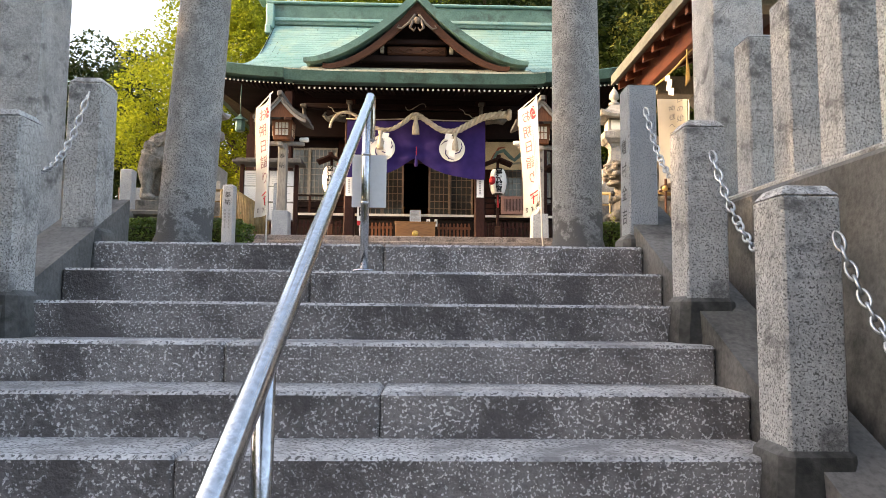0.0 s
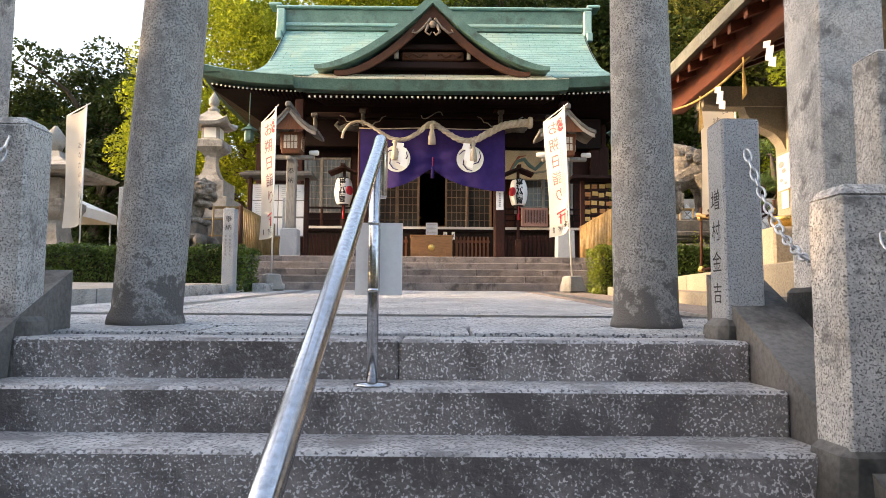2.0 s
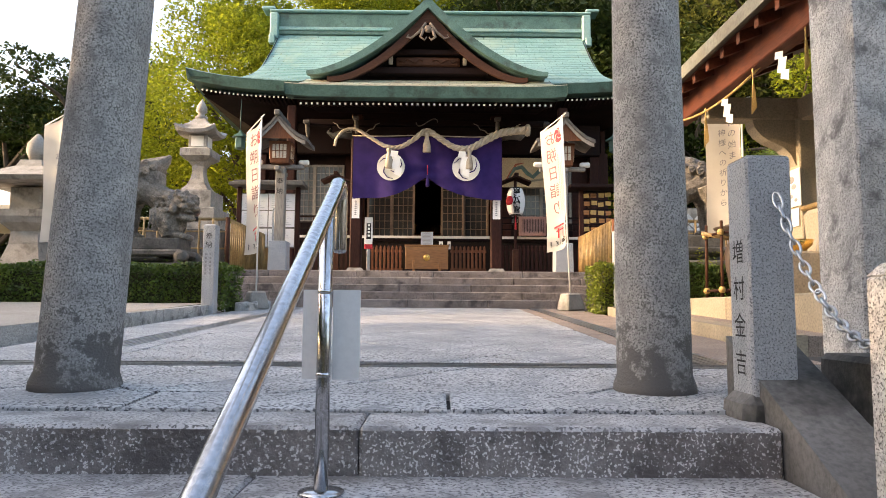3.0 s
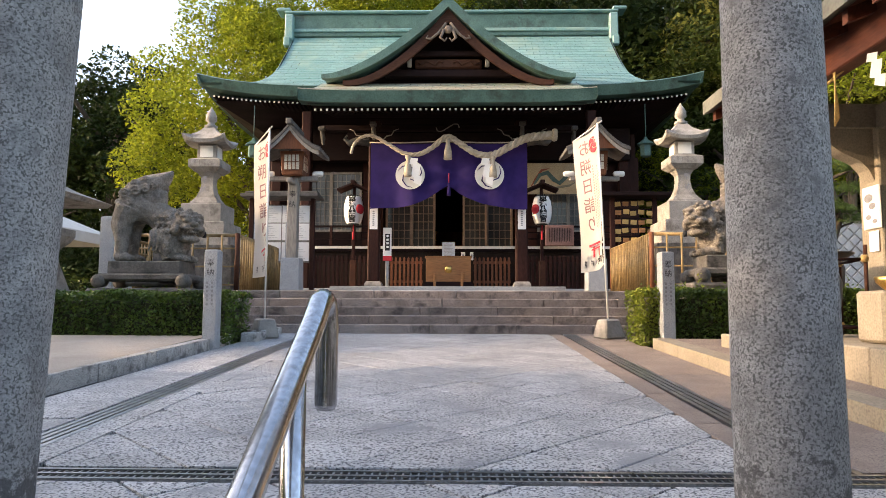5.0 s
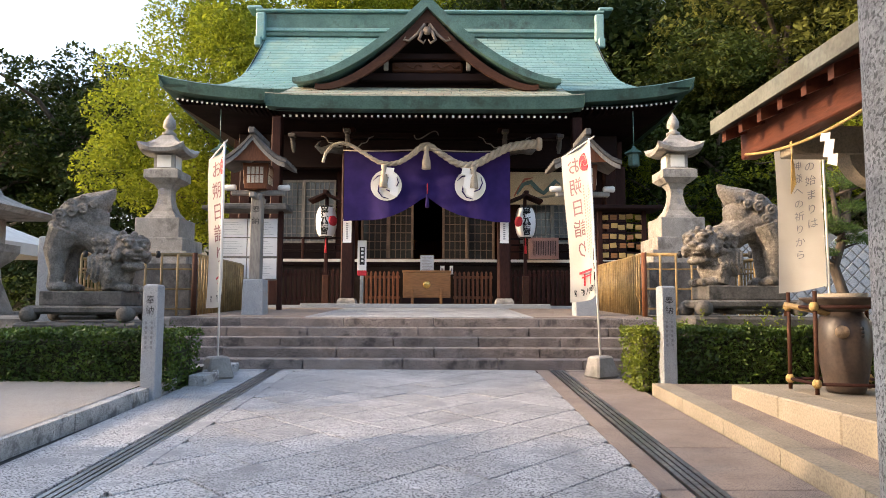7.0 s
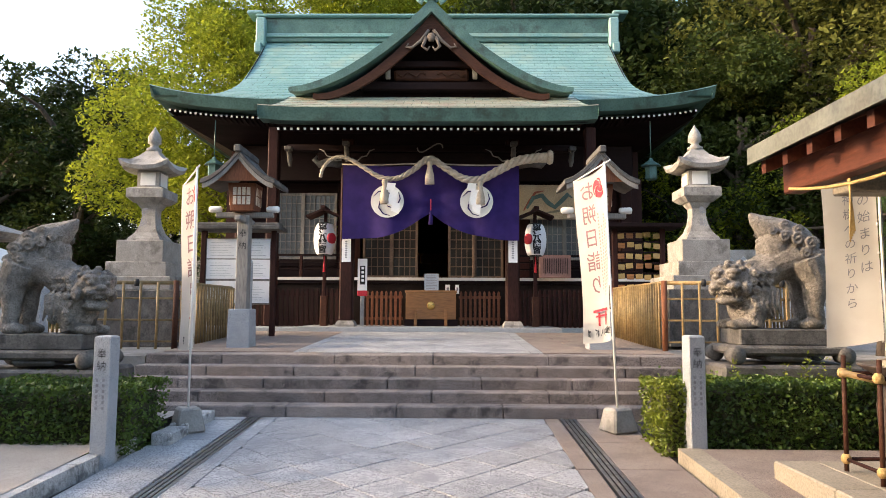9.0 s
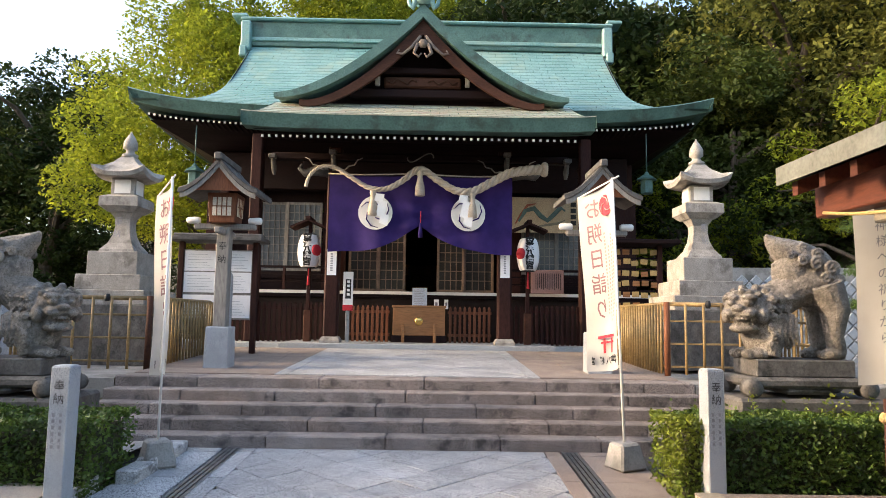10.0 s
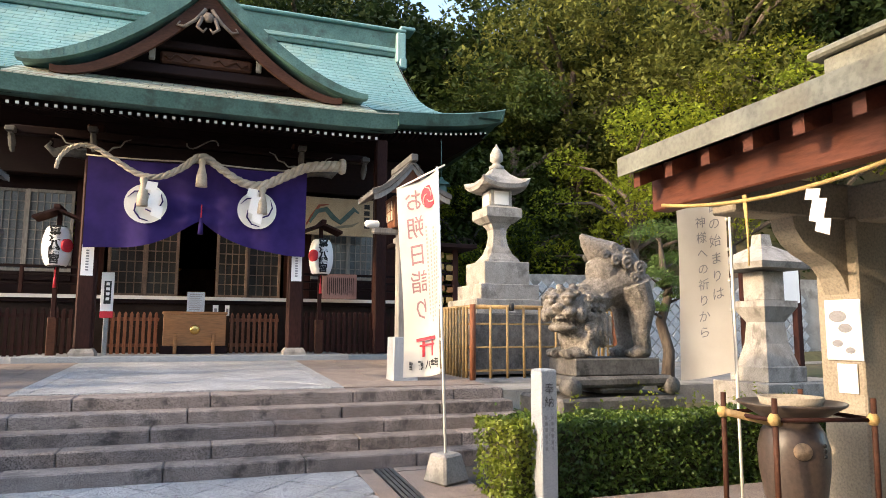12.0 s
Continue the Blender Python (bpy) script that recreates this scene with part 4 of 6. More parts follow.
raw("cloth", vs, fs, M_CLOTH, cloth, smooth=True)
tube("top_cord", [(-1.75 + 0.35 * k, CY - 0.01, 4.41 - 0.015 * math.sin(k)) for k in range(11)], 0.014, M_ROPE, cloth, 6)
for x in (-0.83, 0.93):
    crest = finish("crest", bmesh.new(), M_WHITE, cloth, "white three-comma crest")
    lathe("disc", [(0.325, 0), (0.325, 0.008)], M_WHITE, crest, 40, m=pose(x, CY - 0.055, 3.66, 90, 0, 0), smooth=False)
    for k in range(3):
        a0 = k * 2 * math.pi / 3 + 0.5
        pts = [(x + r * math.cos(a0 + a), CY - 0.066, 3.66 + r * math.sin(a0 + a)) for a, r in ((0, 0.09), (0.6, 0.15), (1.2, 0.21), (1.8, 0.26), (2.3, 0.29))]
        tube("comma_gap", pts, [0.010, 0.013, 0.014, 0.012, 0.005], M_CLOTH, crest, 6)
tassel = thing("purple_tassel", "small purple tassel tying up the curtain", "tassel", 0.03, CY - 0.06, 3.2)
lathe("skirt", [(0.045, 0), (0.035, 0.16), (0.02, 0.2), (0.03, 0.24), (0.01, 0.28)], M_CLOTH, tassel, 12)
tube("cord", [(0, 0, 0.27), (0, 0, 0.5)], 0.01, M_REDI, tassel, 6)

rope = thing("sacred_straw_rope", "thick twisted pale straw rope looped over the porch front", "rope")
key = [(-2.12, 4.10), (-2.06, 4.30), (-1.88, 4.47), (-1.62, 4.48), (-1.3, 4.30), (-0.95, 4.10), (-0.62, 4.08), (-0.32, 4.24), (0.0, 4.47), (0.32, 4.28), (0.66, 4.08), (1.0, 4.06), (1.35, 4.24), (1.7, 4.42), (2.05, 4.48), (2.32, 4.50)]
RY_ = 17.45


def rope_at(t):
    k = min(len(key) - 2, int(t * (len(key) - 1)))
    f = t * (len(key) - 1) - k
    p = [key[max(0, min(len(key) - 1, k + d))] for d in (-1, 0, 1, 2)]
    q = []
    for c in (0, 1):
        a, b, cc, d = (v[c] for v in p)
        q.append(b + 0.5 * f * (cc - a + f * (2 * a - 5 * b + 4 * cc - d + f * (3 * (b - cc) + d - a))))
    return q


for st in range(3):
    pts, rr = [], []
    for i in range(221):
        t = i / 220
        x, z = rope_at(t)
        r = 0.022 + 0.05 * t ** 1.3
        a = 2 * math.pi * (st / 3) + i * 0.42
        x2, z2 = rope_at(min(1, t + 0.004))
        L = math.hypot(x2 - x, z2 - z) or 1
        nx, nz = -(z2 - z) / L, (x2 - x) / L
        off = r * 0.72
        pts.append((x + nx * off * math.cos(a), RY_ + off * math.sin(a), z + nz * off * math.cos(a)))
        rr.append(r * 0.78)
    tube("strand", pts, rr, M_ROPE, rope, 8)
lathe("cut_end", [(0.13, 0), (0.145, 0.05), (0.12, 0.1)], M_ROPE, rope, 18, m=pose(2.30, RY_, 4.50, 0, 90, 0))
for x, z in ((0.01, 4.38), (-0.86, 4.0), (0.99, 3.98)):
    t = finish("straw_tassel", bmesh.new(), M_ROPE, rope, "bell-shaped straw tassel")
    lathe("bell", [(0.095, -0.42), (0.085, -0.25), (0.055, -0.12), (0.045, -0.06), (0.065, 0), (0.05, 0.05)], M_ROPE, t, 16, m=pose(x, RY_ - 0.02, z))


def paper_streamer(x, y, z, size, parent_name="paper_streamer", rz=0, lean=0):
    p = thing(parent_name, "folded white zigzag paper streamer on the straw rope", "streamer", x, y, z, rz, group="paper streamers")
    for k in range(4):
        w = size
        a = 0.28 * size * (k % 2) + 0.10 * size * k
        v = [(a - w * 0.5, 0.004 * k, -k * w * 0.8), (a + w * 0.5, 0.004 * k, -k * w * 0.8 - 0.1 * w), (a + w * 0.3, 0.004 * k + 0.01, -(k + 1) * w * 0.95), (a - w * 0.7, 0.004 * k + 0.01, -(k + 1) * w * 0.85)]
        v2 = [(q[0], q[1] + 0.002, q[2]) for q in v]
        raw("fold", v + v2, [(0, 1, 2, 3), (7, 6, 5, 4), (0, 3, 7, 4), (1, 0, 4, 5), (2, 1, 5, 6), (3, 2, 6, 7)], M_PAPER, p)
    return p


for x in (-0.72, 0.84):
    paper_streamer(x, RY_ - 0.08, 3.98, 0.16)


def paper_lantern(x):
    y = 18.45
    g = plat_z(18)
    p = thing("paper_lantern_stand", "white paper lantern with black writing on a dark post", "lantern", x, y, 1.19, group="paper lanterns")
    h0 = 2.66 - 1.19
    prof = []
    for k in range(29):
        t = k / 28
        r = 0.12 + 0.105 * math.sin(math.pi * min(1, max(0, t * 0.92 + 0.04))) ** 0.55
        prof.append((r + (0.004 if k % 2 else 0), h0 + 0.64 * t))
    lathe("shade", prof, M_PAPER, p, 32, label="ribbed white paper shade")
    for z in (h0 - 0.02, h0 + 0.64):
        lathe("ring", [(0.13, z), (0.13, z + 0.025)], M_BLACK, p, 24)
    q = -1 if x > 0 else 1
    lathe("red_dot", [(0.125, 0), (0.10, 0.03), (0.01, 0.05)], M_REDI, p, 20, m=pose(q * 0.163, -0.124, h0 + 0.33, 90, 0, q * 53))
    lettering("shrine_writing", "草津八幡宮", 0.165, M_BLACK, p, pose(0.0, -0.243, h0 + 0.555), bold=0.009, pitch=0.71)
    box("post", -0.035, 0.035, 0.03, 0.10, 0, 2.35, M_WOOD, p, 0.006)
    box("post_sleeve", -0.07, 0.07, 0.0, 0.14, -0.02, 0.62, M_BARGE, p, 0.01)
    for q in (-1, 1):
        v = [(0, -0.22, 2.42), (0, 0.3, 2.42), (q * 0.36, 0.3, 2.27), (q * 0.36, -0.22, 2.27), (0, -0.22, 2.38), (0, 0.3, 2.38), (q * 0.36, 0.3, 2.23), (q * 0.36, -0.22, 2.23)]
        raw("roof_board", v, [(0, 1, 2, 3), (7, 6, 5, 4), (0, 3, 7, 4), (3, 2, 6, 7), (1, 5, 6, 2)], M_WOOD, p)
    box("roof_ridge", -0.05, 0.05, -0.25, 0.33, 2.40, 2.47, M_WOOD, p, 0.01)
    tube("cord", [(0, 0, h0 - 0.02), (0, 0, h0 - 0.18)], 0.012, M_REDI, p, 6)
    lathe("cord_tassel", [(0.028, h0 - 0.36), (0.02, h0 - 0.2), (0.012, h0 - 0.16)], M_REDI, p, 10)
    return p


paper_lantern(-2.20)
paper_lantern(2.18)

# ---------------------------------------------------------------- before the hall
obox = thing("offering_box", "varnished wooden offering box with a brass crest", "offering box", 0.01, 18.75, 1.19)
box("body", -0.53, 0.53, 0, 0.5, 0.14, 0.72, M_BOX, obox, 0.008)
box("rim", -0.55, 0.55, -0.02, 0.52, 0.70, 0.75, M_BOX, obox, 0.01)
box("plinth", -0.57, 0.57, -0.01, 0.51, 0.0, 0.14, M_WOODX, obox, 0.01)
lathe("crest", [(0.085, 0), (0.085, 0.012), (0.06, 0.03), (0.02, 0.034)], M_GOLD, obox, 24, m=pose(0, 0, 0.43, 90, 0, 0))
for q in (-1, 1):
    box("leg", q * 0.32 - 0.03, q * 0.32 + 0.03, -0.05, -0.015, -0.01, 0.36, M_BOX, obox, 0.006)
card = thing("notice_sheet", "pale blue notice sheet standing behind the offering box", "notice")
box("sheet", -0.15, 0.16, 19.3, 19.31, 1.92, 2.32, mat("pale_blue_card", (0.62, 0.70, 0.80), (0.58, 0.66, 0.76), 0.6, bump=0.02), card)
for k in range(9):
    box("writing_line", -0.11, 0.12 - 0.02 * (k % 3), 19.297, 19.299, 2.27 - 0.035 * k, 2.276 - 0.035 * k, M_INKG, card)
for x, w in ((0.36, 0.10), (0.57, 0.08)):
    t = thing("small_card", "small white card standing on the railing", "card", x, 19.3, 1.9)
    box("sheet", -w / 2, w / 2, 0, 0.02, -0.02, 0.18, M_PAPER, t, 0.003)
    box("writing_line", -w / 4, w / 4, -0.003, -0.001, 0.05, 0.12, M_INKG, t)


def picket(x0, x1, y, z0, z1, n, material, label, bar=0.05, pointed=True):
    f = thing("picket_fence", label, "fence")
    for z in (z0 + 0.12, z1 - 0.16):
        box("rail", x0, x1, y + 0.03, y + 0.07, z, z + 0.06, material, f, 0.004)
    for i in range(n):
        x = x0 + (x1 - x0) * (i + 0.5) / n
        bm = bmesh.new()
        add_box(bm, x - bar / 2, x + bar / 2, y, y + 0.03, z0, z1 - 0.04, 0.003)
        if pointed:
            add_box(bm, x - bar / 2, x + bar / 2, y, y + 0.03, z1 - 0.04, z1, 0.0, 0.3)
        finish("picket", bm, material, f)
    return f


for s in (-1, 1):
    a, b = sorted((s * 0.60, s * 1.50))
    picket(a, b, 18.95, 1.19, 1.93, 9, M_RED, "reddish brown picket fence beside the offering box", 0.055)
    a, b = sorted((s * 1.86, s * 3.35))
    picket(a, b, 19.02, 1.16, 1.98, 14, M_WOOD, "dark timber picket fence under the veranda", 0.06)
    a, b = sorted((s * 3.55, s * 4.6))
    picket(a, b, 19.02, 1.16, 1.98, 9, M_WOOD, "dark timber picket fence under the veranda", 0.06)
    ps = thing("paper_charm", "narrow white paper charm pasted on the porch post", "notice", group="paper charms")
    x = s * 1.67
    box("sheet", x - 0.09, x + 0.09, 17.962, 17.966, 2.48, 2.98, M_PAPER, ps)
    for k in range(8):
        box("writing_stroke", x - 0.025, x + 0.02, 17.958, 17.961, 2.56 + 0.045 * k, 2.585 + 0.045 * k, M_INKG, ps)
sg = thing("vertical_sign", "narrow black and white sign on a grey post", "sign", -1.42, 18.6, 1.19)
box("post", -0.04, 0.04, 0, 0.08, 0, 0.75, M_IRON, sg, 0.006)
box("board", -0.10, 0.10, -0.02, 0.0, 0.72, 1.40, M_PAPER, sg, 0.008)
box("dark_panel", -0.05, 0.06, -0.025, -0.021, 0.86, 1.25, M_BLACK, sg)
for k in range(4):
    box("writing_stroke", -0.02, 0.035, -0.029, -0.026, 0.92 + 0.085 * k, 0.97 + 0.085 * k, M_PAPER, sg)
box("red_base", -0.10, 0.10, -0.025, 0.09, 0.62, 0.74, M_REDI, sg, 0.01)

# painting over the right windows
pic = thing("dragon_painting", "long pale wooden votive painting of a blue-green dragon", "painting", 2.72, 19.95, 3.62)
board = box("board", -0.85, 0.85, 0, 0.03, 0, 0.80, mat("aged_painting_ground", (0.50, 0.40, 0.26), (0.42, 0.32, 0.2), 0.8, scale=3, fine=40, bump=0.05, stain=(0.3, 0.23, 0.15)), pic, 0.005)
for nm, col, pts, r in (("dragon_body", (0.10, 0.17, 0.16), [(-0.55, 0.25), (-0.4, 0.5), (-0.2, 0.55), (-0.05, 0.38), (0.1, 0.28), (0.25, 0.42), (0.4, 0.58), (0.5, 0.5)], 0.055), ("red_mane", (0.35, 0.10, 0.06), [(-0.62, 0.2), (-0.5, 0.4), (-0.35, 0.62), (-0.15, 0.66)], 0.03), ("cloud", (0.24, 0.22, 0.16), [(-0.1, 0.15), (0.1, 0.18), (0.35, 0.22), (0.5, 0.3)], 0.03)):
    tube(nm, [(x, -0.004, z) for x, z in pts], [r * 0.5] + [r] * (len(pts) - 2) + [r * 0.3], mat(nm + "_paint", col, None, 0.8, bump=0.02), pic, 6)
for o in pic.children:
    if o.name.startswith(("dragon_body", "red_mane", "cloud")):
        o.scale.y = 0.12
for k in range(4):
    box("writing_stroke", 0.62, 0.74, -0.003, -0.001, 0.18 + 0.14 * k, 0.28 + 0.14 * k, M_BLACK, pic)
bd = thing("reddish_notice_board", "faded reddish board covered with fine writing", "notice board", 2.72, 19.3, 2.24)
box("board", -0.36, 0.34, 0, 0.03, 0, 0.50, mat("faded_pink_board", (0.36, 0.20, 0.17), (0.30, 0.165, 0.14), 0.7, bump=0.03), bd, 0.006)
for k in range(14):
    box("writing_line", 0.26 - 0.04 * k, 0.272 - 0.04 * k, -0.004, -0.001, 0.08 + 0.02 * (k % 3), 0.43, M_DARKIN, bd)

# notice board
nb = thing("roofed_notice_board", "roofed timber notice board with white paper sheets", "notice board", -3.32, 16.3, plat_z(16.3))
for x in (-0.62, 0.62):
    box("post", x - 0.045, x + 0.045, 0, 0.09, 0, 1.85, M_WOOD, nb, 0.008)
box("backing", -0.58, 0.58, 0.03, 0.06, 0.55, 1.72, M_GREYW, nb)
for i in range(2):
    for j, (a, b) in enumerate(((1.36, 1.70), (1.0, 1.34), (0.58, 0.96))):
        sh = box("paper_sheet", -0.56 + 0.57 * i, -0.01 + 0.57 * i, 0.018, 0.026, a, b, M_PAPER, nb, 0.002)
        for k in range(6):
            box("writing_line", -0.50 + 0.57 * i, -0.08 + 0.57 * i - 0.05 * (k % 3), 0.013, 0.016, a + 0.05 + 0.045 * k, a + 0.054 + 0.045 * k, M_INKG, sh)
box("roof", -0.78, 0.78, -0.25, 0.34, 1.85, 1.92, M_LROOF, nb, 0.01)
box("roof_cap", -0.74, 0.74, -0.08, 0.17, 1.92, 1.99, M_LROOF, nb, 0.02)
gp = square_post("memorial_post", "plain grey granite memorial post by the notice board", -2.95, 15.6, plat_z(15.6), 2.35, 0.17, M_GRANP)

# votive plaque rack
rack = thing("votive_plaque_rack", "roofed rack hung with rows of small wooden plaques", "rack", 4.0, 17.3, plat_z(17.3))
for x in (-0.45, 0.45):
    box("post", x - 0.05, x + 0.05, 0, 0.1, 0, 2.0, M_WOOD, rack, 0.008)
box("roof", -0.75, 0.75, -0.3, 0.4, 2.0, 2.08, M_WOODX, rack, 0.01)
for j in range(8):
    z = 0.42 + 0.2 * j
    box("rail", -0.42, 0.42, 0.04, 0.07, z + 0.12, z + 0.15, M_WOODX, rack)
    for i in range(5):
        if random.random() < 0.92:
            box("plaque", -0.065, 0.065, -0.012, 0.0, -0.05, 0.05, M_BOX if random.random() < 0.3 else M_STRAW, rack, 0.004, m=pose(-0.34 + 0.17 * i + random.uniform(-0.015, 0.015), 0.03 - 0.02 * random.random(), z + random.uniform(0.04, 0.08), 0, random.uniform(-6, 6), 0))


# ---------------------------------------------------------------- lanterns on the terrace
def wooden_lantern(x, y):
    p = thing("wooden_post_lantern", "timber lantern with curved roof on a grey post", "lantern", x, y, plat_z(y), group="post lanterns")
    box("stone_foot", -0.165, 0.165, -0.165, 0.165, -0.03, 0.54, M_GRANP, p, 0.012, taper=0.94)
    box("post", -0.085, 0.085, -0.085, 0.085, 0.52, 1.90, M_GREYW, p, 0.01)
    lettering("carved_writing", "奉納", 0.12, M_BLACK, p, pose(0, -0.088, 1.62), pitch=1.5)
    bm = bmesh.new()
    add_box(bm, -0.42, 0.42, -0.045, 0.045, 1.86, 1.94, 0.015)
    add_box(bm, -0.045, 0.045, -0.35, 0.35, 1.78, 1.86, 0.015)
    finish("cross_arm", bm, M_GREYW, p)
    for q in (-1, 1):
        lathe("spot_lamp", [(0.03, -0.1), (0.045, -0.08), (0.05, 0.06), (0.04, 0.08)], M_WHITE, p, 12, m=pose(q * 0.42, -0.02, 1.98, 0, 90, 0))
    body = box("lamp_box", -0.17, 0.17, -0.17, 0.17, 1.94, 2.34, M_RED, p, 0.01, taper=1.18)
    for q in range(4):
        m = pose(0, 0, 0, 0, 0, 90 * q)
        pane = box("pane", -0.125, 0.125, -0.196, -0.186, 2.03, 2.28, mat("lantern_pane", (0.70, 0.60, 0.46), (0.6, 0.5, 0.38), 0.5, bump=0.02), body, m=m)
        for k in (-1, 0, 1):
            box("pane_bar", k * 0.065 - 0.007, k * 0.065 + 0.007, -0.202, -0.194, 2.03, 2.28, M_RED, pane)
        box("pane_bar", -0.125, 0.125, -0.202, -0.194, 2.15, 2.164, M_RED, pane)
    NR = 10
    for q in (-1, 1):
        vs, fs = [], []
        for i in range(NR + 1):
            t = i / NR
            xx = q * 0.52 * t
            z = 2.34 + 0.40 * (1 - t) ** 1.6 - 0.02 * t
            for yy in (-0.42, 0.42):
                vs += [(xx, yy, z + 0.035), (xx, yy, z - 0.02)]
        for i in range(NR):
            a = 4 * i
            fs += [(a, a + 4, a + 6, a + 2), (a + 1, a + 3, a + 7, a + 5), (a, a + 1, a + 5, a + 4), (a + 2, a + 6, a + 7, a + 3)]
        a = 4 * NR
        fs.append((a, a + 1, a + 3, a + 2))
        raw("roof_slope", vs, fs, M_LROOF, p)
        for k in range(7):
            y0 = -0.40 + 0.125 * k
            tube("roof_batten", [(q * 0.52 * t, y0 + 0.02, 2.34 + 0.40 * (1 - t) ** 1.6 - 0.02 * t + 0.04) for t in (0, 0.25, 0.5, 0.75, 1.0)], 0.012, M_LROOF, p, 6)
        vs = []
        for i in range(NR + 1):
            t = i / NR
            z = 2.34 + 0.40 * (1 - t) ** 1.6 - 0.02 * t
            vs += [(q * 0.50 * t, -0.40, z - 0.02), (q * 0.50 * t, -0.40, z - 0.09), (q * 0.50 * t, -0.38, z - 0.09)]
        raw("barge_board", vs, [f for i in range(NR) for f in ((3 * i, 3 * i + 1, 3 * i + 4, 3 * i + 3), (3 * i + 1, 3 * i + 2, 3 * i + 5, 3 * i + 4))], M_GREYW, p)
    box("roof_ridge", -0.05, 0.05, -0.47, 0.47, 2.74, 2.84, M_LROOF, p, 0.015)
    raw("gable_panel", [(-0.3, -0.36, 2.34), (0.3, -0.36, 2.34), (0, -0.36, 2.7)], [(0, 1, 2)], M_RED, p)
    return p


_wl = wooden_lantern(-2.57, 14.2)
copy_thing(_wl, pose(2.54, 14.2, plat_z(14.2)))


def square_tiers(parent, name, tiers, material, bev=0.012):
    for k, (w, z0, z1) in enumerate(tiers):
        box(name, -w, w, -w, w, z0, z1, material, parent, bev)


def flared(name, prof, material, parent):
    """A square-plan turned shape; corners lie on the diagonals."""
    return lathe(name, [(r * math.sqrt(2), z) for r, z in prof], material, parent, 4, rot=math.pi / 4, smooth=False)


SLIM = Matrix.Diagonal((0.76, 0.76, 1.0, 1.0))


def stone_lantern(x, y, z):
    p = thing("stone_lantern", "tall pale granite lantern on a stepped stone base", "lantern", x, y, z, group="stone lanterns")
    p.matrix_basis = pose(x, y, z) @ SLIM
    # lowest block in dark stone: its colour imitates the shade behind the fence
    square_tiers(p, "base_block", [(0.93, 0.0, 0.86)], M_PED)
    square_tiers(p, "base_tier", [(0.79, 0.86, 1.08), (0.63, 1.08, 1.31), (0.49, 1.31, 1.66)], M_LANT)
    flared("waist", [(0.35, 1.66), (0.335, 1.70), (0.235, 1.80), (0.17, 1.93), (0.142, 2.07), (0.15, 2.18), (0.24, 2.29)], M_LANT, p)
    lettering("carved_writing", "奉納", 0.15, M_INKG, p, pose(0, -0.31, 2.12, -14), pitch=1.3)
    flared("upper_plinth", [(0.27, 2.28), (0.39, 2.36), (0.39, 2.50), (0.27, 2.54)], M_LANT, p)
    fb = box("fire_box", -0.235, 0.235, -0.235, 0.235, 2.53, 2.80, M_LANT, p, 0.01)
    for q in range(4):
        box("pane", -0.16, 0.16, -0.245, -0.238, 2.565, 2.775, M_WHITE, fb, m=pose(0, 0, 0, 0, 0, 90 * q))
    NS = 8
    vs, fs = [], []
    for j, (r, zz, lift) in enumerate(((0.50, 2.80, 0.09), (0.53, 2.86, 0.11), (0.36, 2.96, 0.02), (0.22, 3.06, 0.0), (0.12, 3.16, 0.0))):
        for e in range(4):
            for i in range(NS):
                t = -1 + 2 * i / NS
                px, py = ((t, -1), (1, t), (-t, 1), (-1, -t))[e]
                vs.append((px * r, py * r, zz + lift * abs(t) ** 3))
    n = 4 * NS
    for j in range(4):
        fs += [(j * n + i, j * n + (i + 1) % n, (j + 1) * n + (i + 1) % n, (j + 1) * n + i) for i in range(n)]
    fs += [tuple(range(n - 1, -1, -1)), tuple(range(4 * n, 5 * n))]
    raw("roof", vs, fs, M_LANT, p)
    lathe("finial", [(0.15, 3.15), (0.16, 3.2), (0.09, 3.23), (0.08, 3.27), (0.14, 3.30), (0.135, 3.40), (0.09, 3.47), (0.03, 3.54), (0.005, 3.58)], M_LANT, p, 20)
    return p


_sl = stone_lantern(4.42, 15.4, plat_z(15.4) - 0.03)
copy_thing(_sl, pose(-4.48, 15.4, plat_z(15.4) - 0.08))


def bamboo_fence(x0, x1, y0, y1, z, h, label, name="bamboo_fence"):
    f = thing(name, label, "fence")
    corners = [(x0, y0), (x1, y0), (x1, y1), (x0, y1)]
    for k, (x, y) in enumerate(corners):
        tube("corner_post", [(x, y, z), (x, y, z + h + 0.03)], 0.04, M_BARGE if x < 0 else M_RED, f, 10)
    for k in range(4):
        (ax, ay), (bx, by) = corners[k], corners[(k + 1) % 4]
        L = math.hypot(bx - ax, by - ay)
        for hh in (0.12, 0.42, 0.72, h):
            tube("bamboo_rail", [(ax, ay, z + hh), (bx, by, z + hh)], 0.014 if hh < h else 0.028, M_BAMB, f, 8)
        n = max(3, int(L / (0.12 if k == 3 or k == 1 else 0.22)))
        nx, ny = (by - ay) / L * 0.035, -(bx - ax) / L * 0.035
        for i in range(1, n):
            x, y = ax + (bx - ax) * i / n, ay + (by - ay) * i / n
            tube("bamboo_upright", [(x + nx, y + ny, z + 0.02), (x + nx, y + ny, z + h)], 0.019, M_BAMB, f, 7)
        if k in (0,):
            for i in range(1, 4):
                x, y = ax + (bx - ax) * i / 4, ay + (by - ay) * i / 4
                lathe("binding", [(0.03, -0.05), (0.04, 0), (0.03, 0.05)], M_BLACK, f, 8, m=pose(x, y - 0.04, z + h))
    return f


